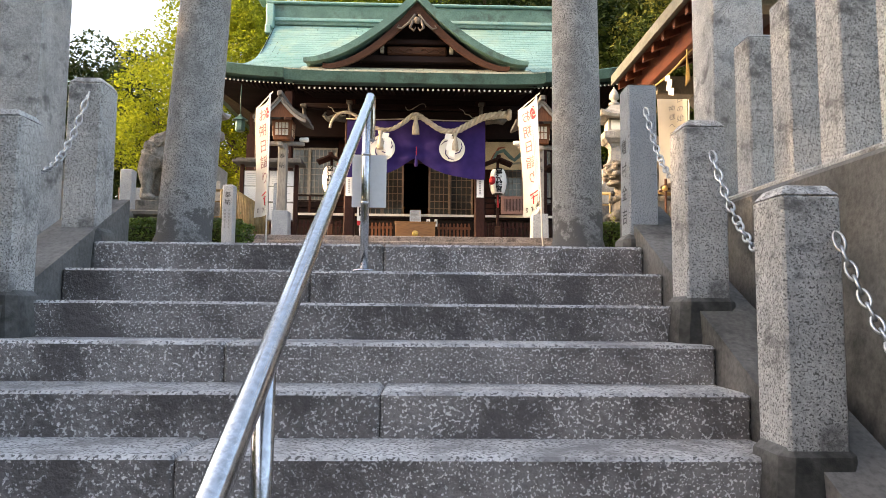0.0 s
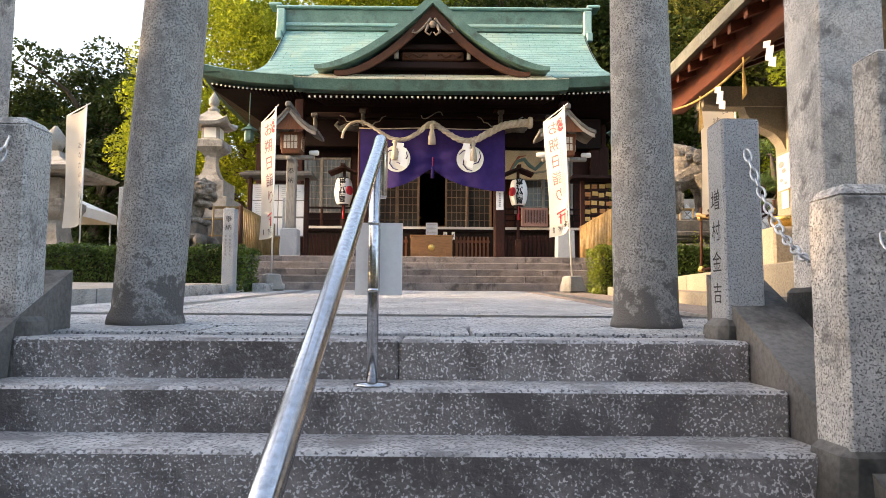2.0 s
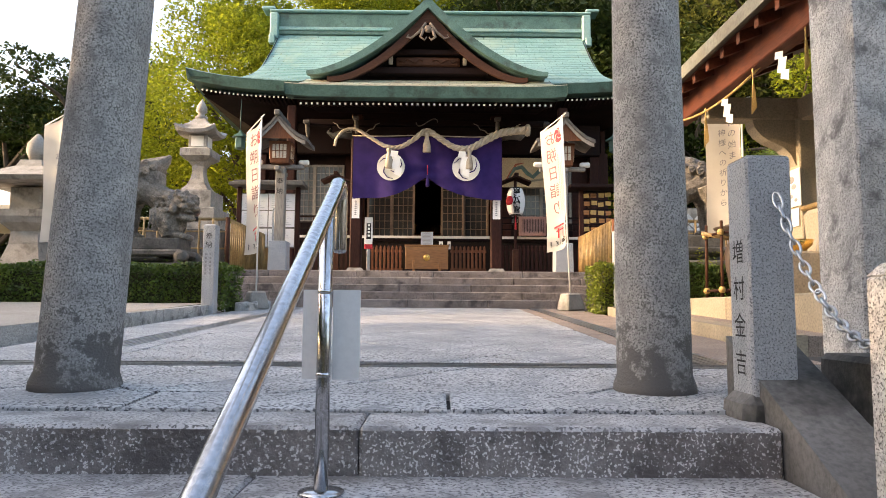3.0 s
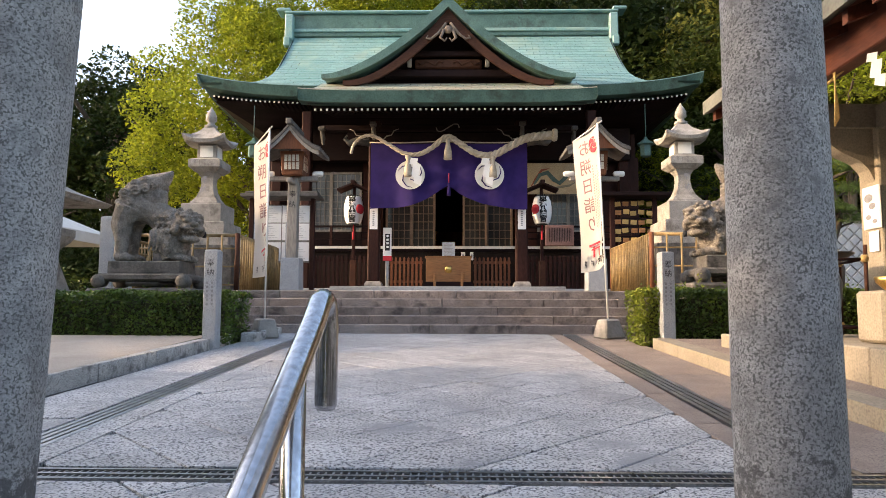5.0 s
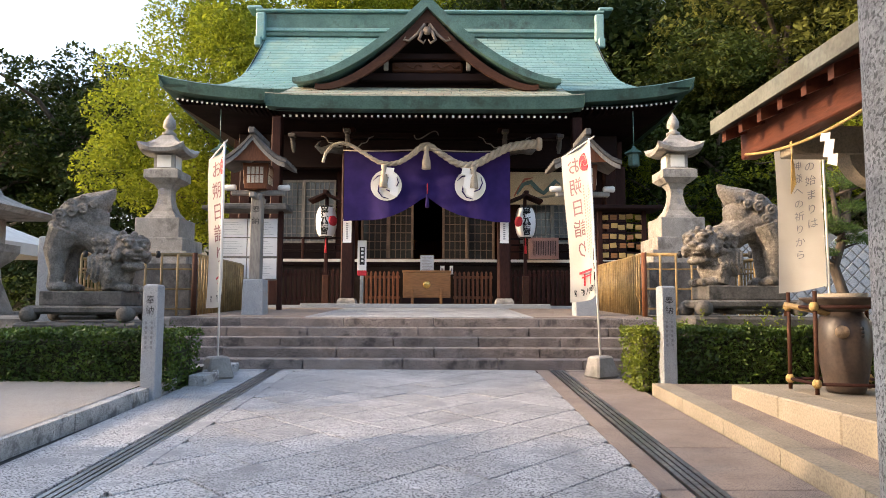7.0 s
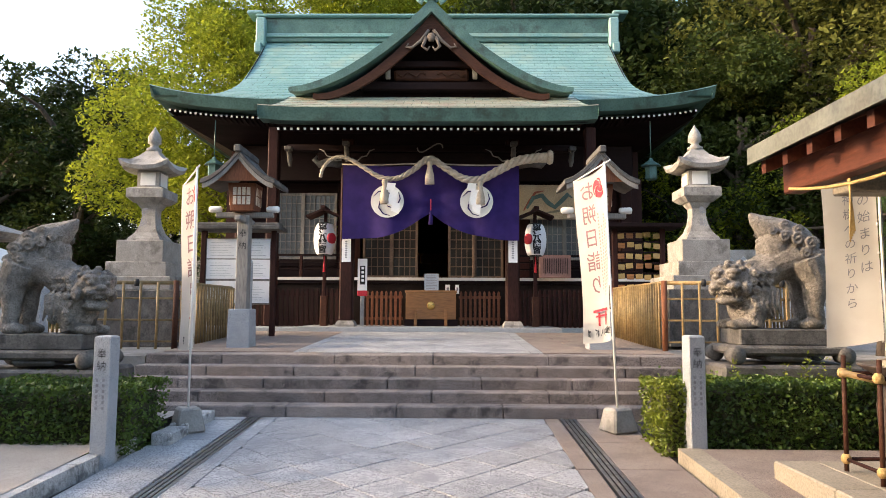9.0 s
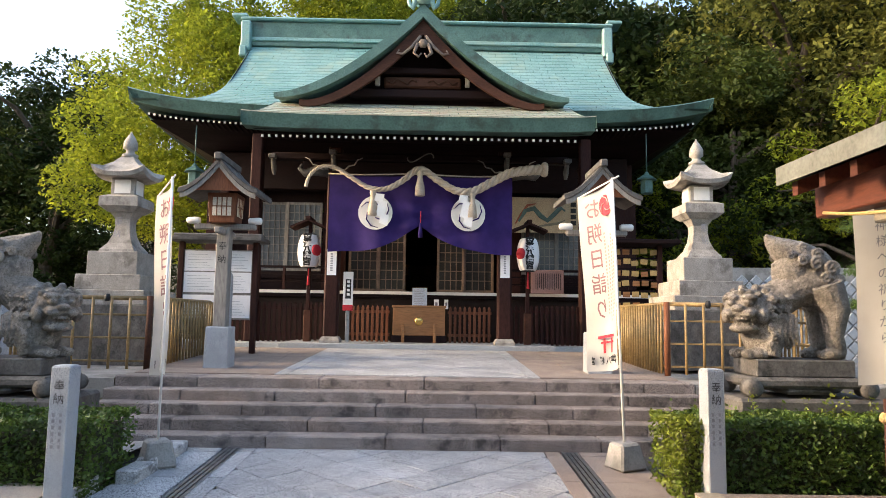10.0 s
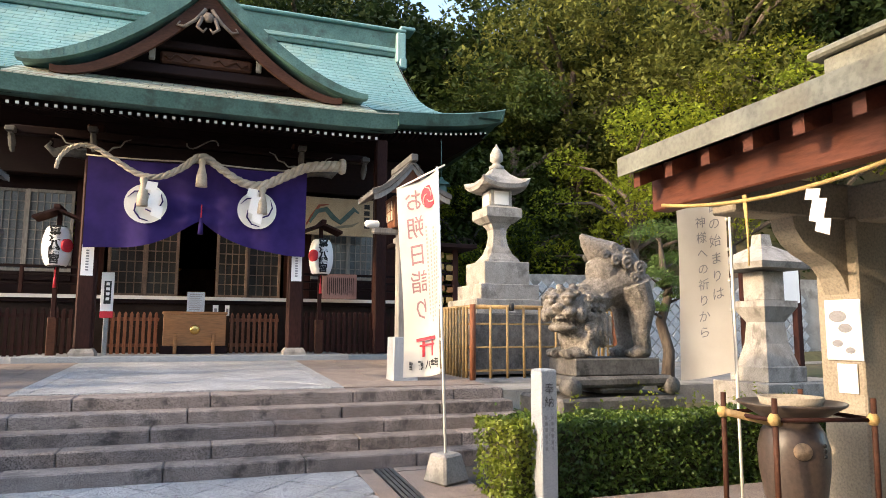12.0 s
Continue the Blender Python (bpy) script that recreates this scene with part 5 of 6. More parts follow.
bamboo_fence(3.40, 5.55, 13.92, 16.8, plat_z(13.9), 0.94, "tan bamboo fence tied round the stone lantern base")
bamboo_fence(-5.6, -3.42, 13.92, 16.8, plat_z(13.9) - 0.03, 0.94, "weathered bamboo fence tied round the stone lantern base")


# ---------------------------------------------------------------- guardian dogs
def guardian_dog(x, y, z, s, label):
    """s = 1 looks towards -x. Base of scrolled stone, animal with its rump raised."""
    base = thing("statue_pedestal", "dark scroll-footed stone pedestal on a rough block", "pedestal", x, y, 0.30, group="statue pedestals")
    box("block", -0.68, 0.68, -0.36, 0.46, 0, z - 0.15 - 0.30, M_PED, base, 0.03)
    dz = z - 0.30
    box("slab", -0.56, 0.56, -0.33, 0.33, dz - 0.06, dz + 0.035, M_PED, base, 0.025)
    for q in (-1, 1):
        for w in (-1, 1):
            lathe("scroll_foot", [(0.03, -0.08), (0.075, -0.07), (0.085, 0.07), (0.03, 0.08)], M_PED, base, 16, m=pose(q * 0.53, w * 0.27, dz - 0.062, 90, 0, 0))
    box("apron", -0.22, 0.22, -0.30, 0.30, dz - 0.12, dz - 0.05, M_PED, base, 0.03)
    box("upper_slab", -0.46, 0.46, -0.25, 0.25, dz + 0.035, dz + 0.195, M_PED, base, 0.012)

    bm = bmesh.new()

    def blob(u, v, w, ru, rv=None, rw=None, turn=0):
        m = pose(s * u, v, w, 0, 0, turn * s) @ Matrix.Diagonal((ru, rv or ru, rw or ru, 1))
        bmesh.ops.create_icosphere(bm, subdivisions=3, radius=1, matrix=m)

    def limb(pts, r):
        add_tube(bm, [(s * a, b, c) for a, b, c in pts], r, 14)

    def curl(u, v, w, r, flat=1.0):
        """A carved snail curl lying against the flank."""
        pts, rr = [], []
        for k in range(22):
            t = k / 21
            a = 9.5 * t
            q = r * (1 - 0.82 * t)
            pts.append((s * (u + q * math.cos(a)), v + (0.02 * t if v > 0 else -0.02 * t) * flat, w + q * math.sin(a)))
            rr.append(r * (0.34 - 0.16 * t))
        add_tube(bm, pts, rr, 7)
        blob(u, v, w, r * 0.75, 0.012, r * 0.75)

    # body: low forequarters, high rump, open belly
    blob(-0.27, 0, 0.28, 0.21, 0.20, 0.30)
    blob(-0.20, 0, 0.52, 0.21, 0.20, 0.20)
    limb([(-0.24, 0, 0.48), (-0.02, 0, 0.64), (0.20, 0, 0.74)], [0.19, 0.18, 0.22])
    blob(0.25, 0, 0.72, 0.23, 0.21, 0.24)
    blob(0.02, 0, 0.83, 0.18, 0.17, 0.20)
    for q in (-1, 1):
        limb([(0.27, q * 0.11, 0.70), (0.36, q * 0.13, 0.46), (0.335, q * 0.135, 0.24), (0.36, q * 0.14, 0.05)], [0.18, 0.135, 0.088, 0.08])
        blob(0.31, q * 0.15, 0.055, 0.12, 0.09, 0.065)
        limb([(-0.20, q * 0.11, 0.38), (-0.25, q * 0.13, 0.17), (-0.28, q * 0.13, 0.03)], [0.13, 0.105, 0.095])
        blob(-0.38, q * 0.13, 0.05, 0.13, 0.085, 0.06)
        for k in range(3):
            blob(-0.48, q * 0.13 + 0.045 * (k - 1), 0.045, 0.05, 0.024, 0.045)
            blob(0.22, q * 0.14 + 0.04 * (k - 1), 0.045, 0.05, 0.024, 0.045)
    # tail sheaf pointing up and forward
    limb([(0.32, 0, 0.76), (0.22, 0, 0.90), (0.06, 0, 0.99), (-0.08, 0, 1.06), (-0.17, 0, 1.13), (-0.22, 0, 1.19)], [0.19, 0.19, 0.165, 0.12, 0.07, 0.02])
    for q in (-1, 1):
        for u, w, r in ((0.36, 0.74, 0.065), (0.30, 0.86, 0.07), (0.17, 0.90, 0.07), (0.20, 1.0, 0.055), (0.05, 0.93, 0.06), (0.07, 1.05, 0.05), (-0.06, 0.98, 0.05), (0.40, 0.60, 0.05), (0.24, 0.76, 0.055)):
            curl(u, q * (0.205 - 0.35 * max(0, w - 0.85) - 0.35 * max(0, u - 0.3)), w, r)
        for k in range(5):
            limb([(0.10 - 0.02 * k, q * (0.14 - 0.02 * k), 1.00 + 0.015 * k), (-0.06 - 0.01 * k, q * (0.10 - 0.015 * k), 1.07 + 0.018 * k), (-0.19, q * 0.015, 1.15 + 0.005 * k)], [0.022, 0.018, 0.008])
        # mane locks on neck and breast
        for k in range(6):
            for r_ in range(3):
                curl(-0.29 + 0.085 * r_ + 0.02 * (k % 2), q * (0.215 - 0.02 * r_ + 0.01 * (k % 2)), 0.13 + 0.085 * k, 0.042)
        for k in range(4):
            limb([(-0.05 - 0.05 * k, q * 0.20, 0.40), (-0.07 - 0.05 * k, q * 0.22, 0.26), (-0.03 - 0.05 * k, q * 0.205, 0.13)], [0.02, 0.024, 0.01])
    # spine locks
    for k in range(7):
        blob(-0.12, 0.0, 0.66 + 0.04 * k, 0.05, 0.05, 0.03)
    # head turned out towards the visitor
    hc, fw, rt = Vector((-0.46, -0.07, 0.47)), Vector((-0.72, -0.69, 0)), Vector((0.69, -0.72, 0))

    def face(a, b, c, ra, rb=None, rc=None):
        p = hc + fw * a + rt * b + Vector((0, 0, c))
        m = pose(s * p.x, p.y, p.z, 0, 0, s * 43.8) @ Matrix.Diagonal((ra, rb or ra, rc or ra, 1))
        bmesh.ops.create_icosphere(bm, subdivisions=3, radius=1, matrix=m)

    face(-0.02, 0, 0.02, 0.17, 0.205, 0.175)
    face(-0.14, 0, 0.0, 0.16, 0.19, 0.19)
    face(0.10, 0, -0.03, 0.10, 0.145, 0.065)
    face(0.07, 0, -0.185, 0.10, 0.135, 0.05)
    face(0.02, 0, -0.11, 0.09, 0.11, 0.08)
    face(0.195, 0, 0.005, 0.045, 0.06, 0.038)
    for q in (-1, 1):
        face(0.125, q * 0.085, 0.105, 0.06, 0.075, 0.035)
        face(0.145, q * 0.08, 0.055, 0.045, 0.042, 0.034)
        face(0.16, q * 0.085, -0.045, 0.055, 0.06, 0.042)
        face(0.03, q * 0.17, -0.06, 0.07, 0.05, 0.08)
        face(-0.05, q * 0.205, 0.08, 0.06, 0.035, 0.075)
        for k in range(5):
            a = 0.5 + 0.55 * k
            face(-0.10 + 0.02 * (k % 2), q * 0.20 * math.cos(a - 0.9), 0.0 + 0.20 * math.sin(a - 0.6), 0.045, 0.04, 0.04)
    for k in range(5):
        face(0.08 - 0.02 * abs(k - 2), 0.07 * (k - 2), 0.16 - 0.012 * abs(k - 2), 0.04, 0.036, 0.03)
    for k in range(7):
        face(0.165 - 0.006 * (k - 3) ** 2, 0.032 * (k - 3), -0.10, 0.014, 0.012, 0.024 if k in (0, 6) else 0.016)
        face(0.14 - 0.006 * (k - 3) ** 2, 0.032 * (k - 3), -0.145, 0.014, 0.012, 0.014)
    dog = finish("guardian_dog_statue", bm, M_DOG, None, m=pose(x, y, z + 0.19))
    rm = dog.modifiers.new("fuse", "REMESH")
    rm.mode, rm.voxel_size, rm.use_smooth_shade = "VOXEL", 0.009, True
    tex = bpy.data.textures.new("carving", "VORONOI")
    tex.noise_scale = 0.03
    dm = dog.modifiers.new("carving", "DISPLACE")
    dm.texture, dm.strength, dm.mid_level, dm.texture_coords = tex, -0.007, 0.3, "LOCAL"
    tagged(dog, label, "statue", "guardian statues")
    return dog


guardian_dog(3.75, 11.45, 1.17, 1, "weathered stone guardian dog with open mouth and raised rump")
guardian_dog(-3.70, 11.45, 1.08, -1, "grey stone guardian dog crouching with raised rump")


# ---------------------------------------------------------------- foliage
def leaf_cloud(pts, size, aspect=0.5, up=0.4):
    """Bent leaf quads at the points, as raw arrays."""
    n = len(pts)
    nrm = np.random.normal(size=(n, 3))
    nrm[:, 2] = np.abs(nrm[:, 2]) + up
    nrm /= np.linalg.norm(nrm, axis=1)[:, None]
    d = np.random.normal(size=(n, 3))
    d -= nrm * np.sum(d * nrm, axis=1)[:, None]
    d /= np.linalg.norm(d, axis=1)[:, None]
    e = np.cross(nrm, d)
    L = size * np.random.uniform(0.6, 1.3, size=(n, 1))
    p = np.asarray(pts)
    v = np.stack([p - d * L * 0.5, p + e * L * aspect * 0.5 - nrm * L * 0.06, p + d * L * 0.5 - nrm * L * 0.12, p - e * L * aspect * 0.5 - nrm * L * 0.06], axis=1).reshape(-1, 3)
    f = np.arange(4 * n).reshape(-1, 4)
    return v, f


def fast_mesh(name, v, f, material):
    me = bpy.data.meshes.new(name)
    me.vertices.add(len(v))
    me.vertices.foreach_set("co", np.asarray(v, dtype=np.float32).ravel())
    me.loops.add(f.size)
    me.loops.foreach_set("vertex_index", np.asarray(f, dtype=np.int32).ravel())
    me.polygons.add(len(f))
    me.polygons.foreach_set("loop_start", np.arange(0, f.size, 4, dtype=np.int32))
    me.polygons.foreach_set("loop_total", np.full(len(f), 4, dtype=np.int32))
    me.update()
    me.validate()
    me.materials.append(material)
    return me


def crown_points(clumps, n, flat=0.75):
    """Points on uneven shells of leaf clumps."""
    c = np.array(clumps)
    w = c[:, 3] ** 2
    idx = np.random.choice(len(c), n, p=w / w.sum())
    d = np.random.normal(size=(n, 3))
    d /= np.linalg.norm(d, axis=1)[:, None]
    r = c[idx, 3] * np.random.uniform(0.35, 1.08, n) ** 0.45
    p = c[idx, :3] + d * r[:, None] * np.array([1, 1, flat])
    keep = np.array([noise.noise(Vector(q) * 1.7) > -0.30 for q in p])
    return p[keep]


def tree_meshes(h, spread, n, size, leaf, clumps=46, low=0.35, limbs=9):
    """A trunk-and-limbs mesh and a crown mesh for one kind of tree, foot at the origin."""
    bm = bmesh.new()
    bend = [(0.05 * h * noise.noise((h, k * 0.7, 1.3)), 0.05 * h * noise.noise((h, 5, k * 0.7)), h * 0.72 * k / 6) for k in range(7)]
    add_tube(bm, bend, [h * 0.028 * (1 - 0.11 * k) for k in range(7)], 9)
    cl = []
    for k in range(limbs):
        t = random.uniform(0.35, 0.95)
        b = Vector(bend[int(t * 6)])
        a = 2.4 * k + random.uniform(-0.4, 0.4)
        L = spread * random.uniform(0.6, 0.95)
        e = b + Vector((math.cos(a) * L, math.sin(a) * L, h * random.uniform(0.08, 0.25)))
        m = b.lerp(e, 0.5) + Vector((0, 0, 0.05 * h))
        add_tube(bm, [b, m, e], [h * 0.012, h * 0.008, h * 0.003], 6)
        cl.append((e.x, e.y, e.z, spread * random.uniform(0.28, 0.42)))
    while len(cl) < clumps:
        z = random.uniform(low, 1.0)
        rad = spread * math.sin(math.pi * (0.12 + 0.80 * (z - low) / (1 - low))) ** 0.7 * random.uniform(0.25, 1.0)
        a = random.uniform(0, 2 * math.pi)
        cl.append((rad * math.cos(a), rad * math.sin(a), z * h * 0.95, spread * random.uniform(0.17, 0.36)))
    tm = bpy.data.meshes.new("trunk")
    bm.to_mesh(tm)
    bm.free()
    tm.materials.append(M_BARK)
    v, f = leaf_cloud(crown_points(cl, n), size)
    return tm, fast_mesh("crown", v, f, leaf)


def plant(kind, meshes, x, y, z, rz, sc, label, group):
    t = thing(kind, label, "tree", x, y, z, rz, group)
    t.scale = (sc, sc, sc)
    for nm, me in zip(("trunk", "crown"), meshes):
        new(nm, me).parent = t
    return t


GOLD_TREE = tree_meshes(13.0, 4.6, 95000, 0.16, M_LEAFY, 66, 0.22, 12)
DARK_A = tree_meshes(11.0, 3.6, 26000, 0.225, M_LEAFD, 50, 0.12)
DARK_B = tree_meshes(9.0, 3.4, 25000, 0.18, M_LEAFM, 48, 0.10)
DARK_C = tree_meshes(12.0, 3.2, 24000, 0.225, M_LEAFD, 48, 0.10)
OLIVE = tree_meshes(10.0, 3.5, 26000, 0.18, M_LEAFO, 50, 0.12)
FAR_EDGE = tree_meshes(9.0, 3.4, 6000, 0.42, M_LEAFM, 44, 0.10)
THIN = tree_meshes(6.0, 2.4, 7500, 0.13, M_LEAFY, 20, 0.38, 12)

for x, y, sc, rz in ((-6.9, 27.2, 0.92, 0), (-4.6, 31.0, 1.05, 130), (-1.0, 33.0, 1.1, 220)):
    plant("camphor_tree", GOLD_TREE, x, y, hill(x, y) - 0.2, rz, sc, "large broadleaf tree with sunlit yellow-green leaves", "bright trees")
random.seed(11)
rows = []
for x, y in [(-16, 34), (-20, 33), (-24, 36), (-28, 38), (-33, 40), (-38, 44), (-18, 40), (-23, 44), (-29, 47), (-35, 50), (-14, 38), (-12, 45), (-44, 46), (-20, 52)]:
    rows.append((x, y))
for x, y in [(2.2, 30.6), (4.4, 30.4), (3.6, 32.8), (5, 33.8), (3, 31.5), (5.5, 30), (8, 29.5), (6.5, 32.5), (10.5, 31), (2, 36), (6, 33), (10, 34), (14, 33), (18, 32), (22, 31), (8, 39), (13, 40), (18, 39), (24, 38), (4, 42), (10, 46), (17, 46), (25, 46), (31, 40), (-3, 42), (-6, 40), (9.5, 28.5), (12.5, 25.5), (16, 27), (20, 26), (24, 25), (14.5, 21.5), (18.5, 21), (23, 20), (27, 22), (28, 30), (18, 21.5), (21, 20), (26, 19), (31, 20), (34, 26), (36, 34), (24, 13), (28, 12), (9, 24.5), (0.5, 39), (3.2, 39.5), (6.2, 39)]:
    rows.append((x, y))
for k, (x, y) in enumerate(rows):
    x, y = x + random.uniform(-0.8, 0.8), y + random.uniform(-0.8, 0.8)
    # every fourth eastern tree takes the painted sunlit leaf colour
    ms = OLIVE if x > 0 and k % 4 == 1 else (DARK_A, DARK_B, DARK_C)[k % 3]
    plant("evergreen_tree", ms, x, y, hill(x, y) - 0.4, random.uniform(0, 360), random.uniform(0.8, 1.1) * (1.2 if x < -9 else 1.25 if x > 0 and 28 < y < 34 else 1.5 if 37 < y < 41 and -1 < x < 8 else 1.0), "dense evergreen tree on the wooded hillside", "hillside trees")
for x, y, sc in ((9.9, 19.6, 0.9), (12.6, 19.2, 1.05), (15.4, 19.0, 1.15), (6.9, 23.0, 0.8)):
    plant("young_tree", THIN, x, y, hill(x, y) - 0.1, random.uniform(0, 360), sc, "slender young tree with sunlit yellowish leaves", "young trees")
# unseen evergreens added to the west, sized to block the low sun
for k in range(13):
    y = -13 + 2.1 * k
    tall = y < 2.5
    plant("evergreen_tree", FAR_EDGE, -14.5 + 0.8 * (k % 2), y, -0.6 if tall else 0.2, 77 * k, 1.3 if tall else 0.80 if y < 4 else 0.48 if y < 9 else (0.58, 0.66, 0.62)[k % 3], "unseen evergreen tree added to shade the precinct", "precinct trees")

# unseen trees added to the south: close the place and darken the risers
for k in range(9):
    plant("evergreen_tree", FAR_EDGE, -17 + 4.2 * k, -11.5 - 1.5 * (k % 2), -2.3, 53 * k, 1.0 + 0.1 * (k % 3), "unseen evergreen tree added to cut sky light", "lower trees")

# undergrowth over the hillside
pts = []
np.random.seed(5)
for _ in range(36000):
    x, y = np.random.uniform(6.5, 34), np.random.uniform(12, 46)
    if y < 18.3 or noise.noise((x * 0.35, y * 0.35, 7)) < -0.12 or (x < 10 and y < 30 and y > 16 and x < 7.5):
        continue
    pts.append((x, y, hill(x, y) + np.random.uniform(0.0, 1.1) * (0.6 + noise.noise((x * 0.5, y * 0.5, 2)))))
for _ in range(14000):
    x, y = np.random.uniform(-45, -9), np.random.uniform(24, 46)
    pts.append((x, y, hill(x, y) + np.random.uniform(0.0, 1.6)))
v, f = leaf_cloud(np.array(pts), 0.20)
tagged(new("undergrowth", fast_mesh("undergrowth", v, f, M_LEAFM)), "tangled green undergrowth on the hillside", "shrubs", kind="stuff")


def hedge(x0, x1, y0, y1, z0, z1, n, material, label, sunlit_end=0):
    h = thing("clipped_hedge", label, "hedge")
    box("twig_core", x0 + 0.08, x1 - 0.08, y0 + 0.08, y1 - 0.08, z0, z1 - 0.09, M_TWIG, h, 0.03)
    areas = [(x1 - x0) * (z1 - z0), (x1 - x0) * (y1 - y0), (y1 - y0) * (z1 - z0)]
    tot = sum(areas)
    P = []
    for a, k in zip(areas, range(3)):
        m = int(n * a / tot)
        u, w = np.random.uniform(size=m), np.random.uniform(size=m)
        dep = np.abs(np.random.normal(0, 0.04, m))
        if k == 0:
            q = np.stack([x0 + u * (x1 - x0), y0 + dep, z0 + w * (z1 - z0)], 1)
        elif k == 1:
            q = np.stack([x0 + u * (x1 - x0), y0 + w * (y1 - y0), z1 - dep + 0.02], 1)
        else:
            e = np.random.rand(m) < 0.5
            q = np.stack([np.where(e, x0 + dep, x1 - dep), y0 + u * (y1 - y0), z0 + w * (z1 - z0)], 1)
        P.append(q)
    P = np.concatenate(P)
    wob = np.array([[noise.noise((a * 3, b * 3, c * 3)), noise.noise((a * 3 + 9, b * 3, c * 3)), noise.noise((a * 3, b * 3 + 9, c * 3))] for a, b, c in P])
    P = P + wob * 0.045
    sprig = np.random.rand(len(P)) < 0.012
    P[sprig, 2] += np.random.uniform(0.02, 0.10, sprig.sum()) * (P[sprig, 2] > z1 - 0.1)
    # leaves near x0 get the lit colour, imitating sun on that end
    if sunlit_end:
        e = P[:, 0] < x0 + sunlit_end * (0.6 + 0.8 * np.random.rand(len(P)))
        parts = ((P[e], M_HEDGEY), (P[~e], material))
    else:
        parts = ((P, material),)
    for q, mm in parts:
        v, f = leaf_cloud(q, 0.042, 0.6, 0.1)
        tagged(new("leaves", fast_mesh("leaves", v, f, mm)), kind="stuff").parent = h
    return h


hedge(2.27, 6.0, 10.42, 11.12, 0.27, 0.90, 26000, M_HEDGE, "clipped green hedge with sunlight coloured into one end", 0.25)
hedge(-9.0, -2.30, 10.25, 11.12, 0.28, 0.85, 36000, M_HEDGE, "clipped dark green hedge beside the sand court")
# taller sprigs on the hedge, in the same painted sunlit colour
np.random.seed(8)
P = []
for _ in range(26):
    x, y = np.random.uniform(2.7, 5.6), np.random.uniform(10.5, 11.1)
    hh = np.random.uniform(0.06, 0.26)
    for k in range(int(hh * 60) + 3):
        t = np.random.rand()
        P.append((x + np.random.normal(0, 0.018), y + np.random.normal(0, 0.018), 0.9 + hh * t))
v, f = leaf_cloud(np.array(P), 0.04, 0.5, 0.2)
tagged(new("hedge_sprigs", fast_mesh("hedge_sprigs", v, f, M_HEDGEY)), "thin unclipped sprigs standing above the hedge", "shrubs", kind="stuff")

# small pruned pine behind the statue
pine = thing("garden_pine", "small pruned pine with cushion-like needle pads", "tree", 6.3, 13.8, 0.95)
tube("trunk", [(0, 0, -0.1), (0.05, 0, 0.4), (-0.06, 0.02, 0.8), (0.08, 0, 1.2), (0.0, 0, 1.6), (-0.05, 0, 2.0)], [0.10, 0.08, 0.075, 0.06, 0.05, 0.02], M_BARK, pine, 9)
M_PINE = mat("pine_needles", (0.06, 0.12, 0.02), (0.10, 0.15, 0.03), 0.6, scale=4, bump=0, island=0.3, trans=0.25)
for k, (dx, dy, dz, r) in enumerate(((-0.35, -0.1, 0.95, 0.30), (0.30, 0.0, 1.15, 0.32), (-0.28, -0.1, 1.40, 0.34), (0.25, 0.1, 1.65, 0.36), (-0.1, 0, 2.0, 0.50), (0.0, -0.2, 1.3, 0.25), (0.35, -0.1, 2.0, 0.3))):
    tube("branch", [(0, 0, dz - 0.12), (dx * 0.5, dy * 0.5, dz - 0.05), (dx, dy, dz)], [0.03, 0.02, 0.01], M_BARK, pine, 6)
    q = np.random.normal(size=(1500, 3))
    q /= np.linalg.norm(q, axis=1)[:, None]
    q[:, 2] = np.abs(q[:, 2]) * 0.55
    q = q * r * np.random.uniform(0.5, 1.0, (1500, 1)) + np.array([dx, dy, dz])
    v, f = leaf_cloud(q, 0.075, 0.10, 0.1)
    tagged(new("needle_pad", fast_mesh("needle_pad", v, f, M_PINE)), kind="stuff").parent = pine


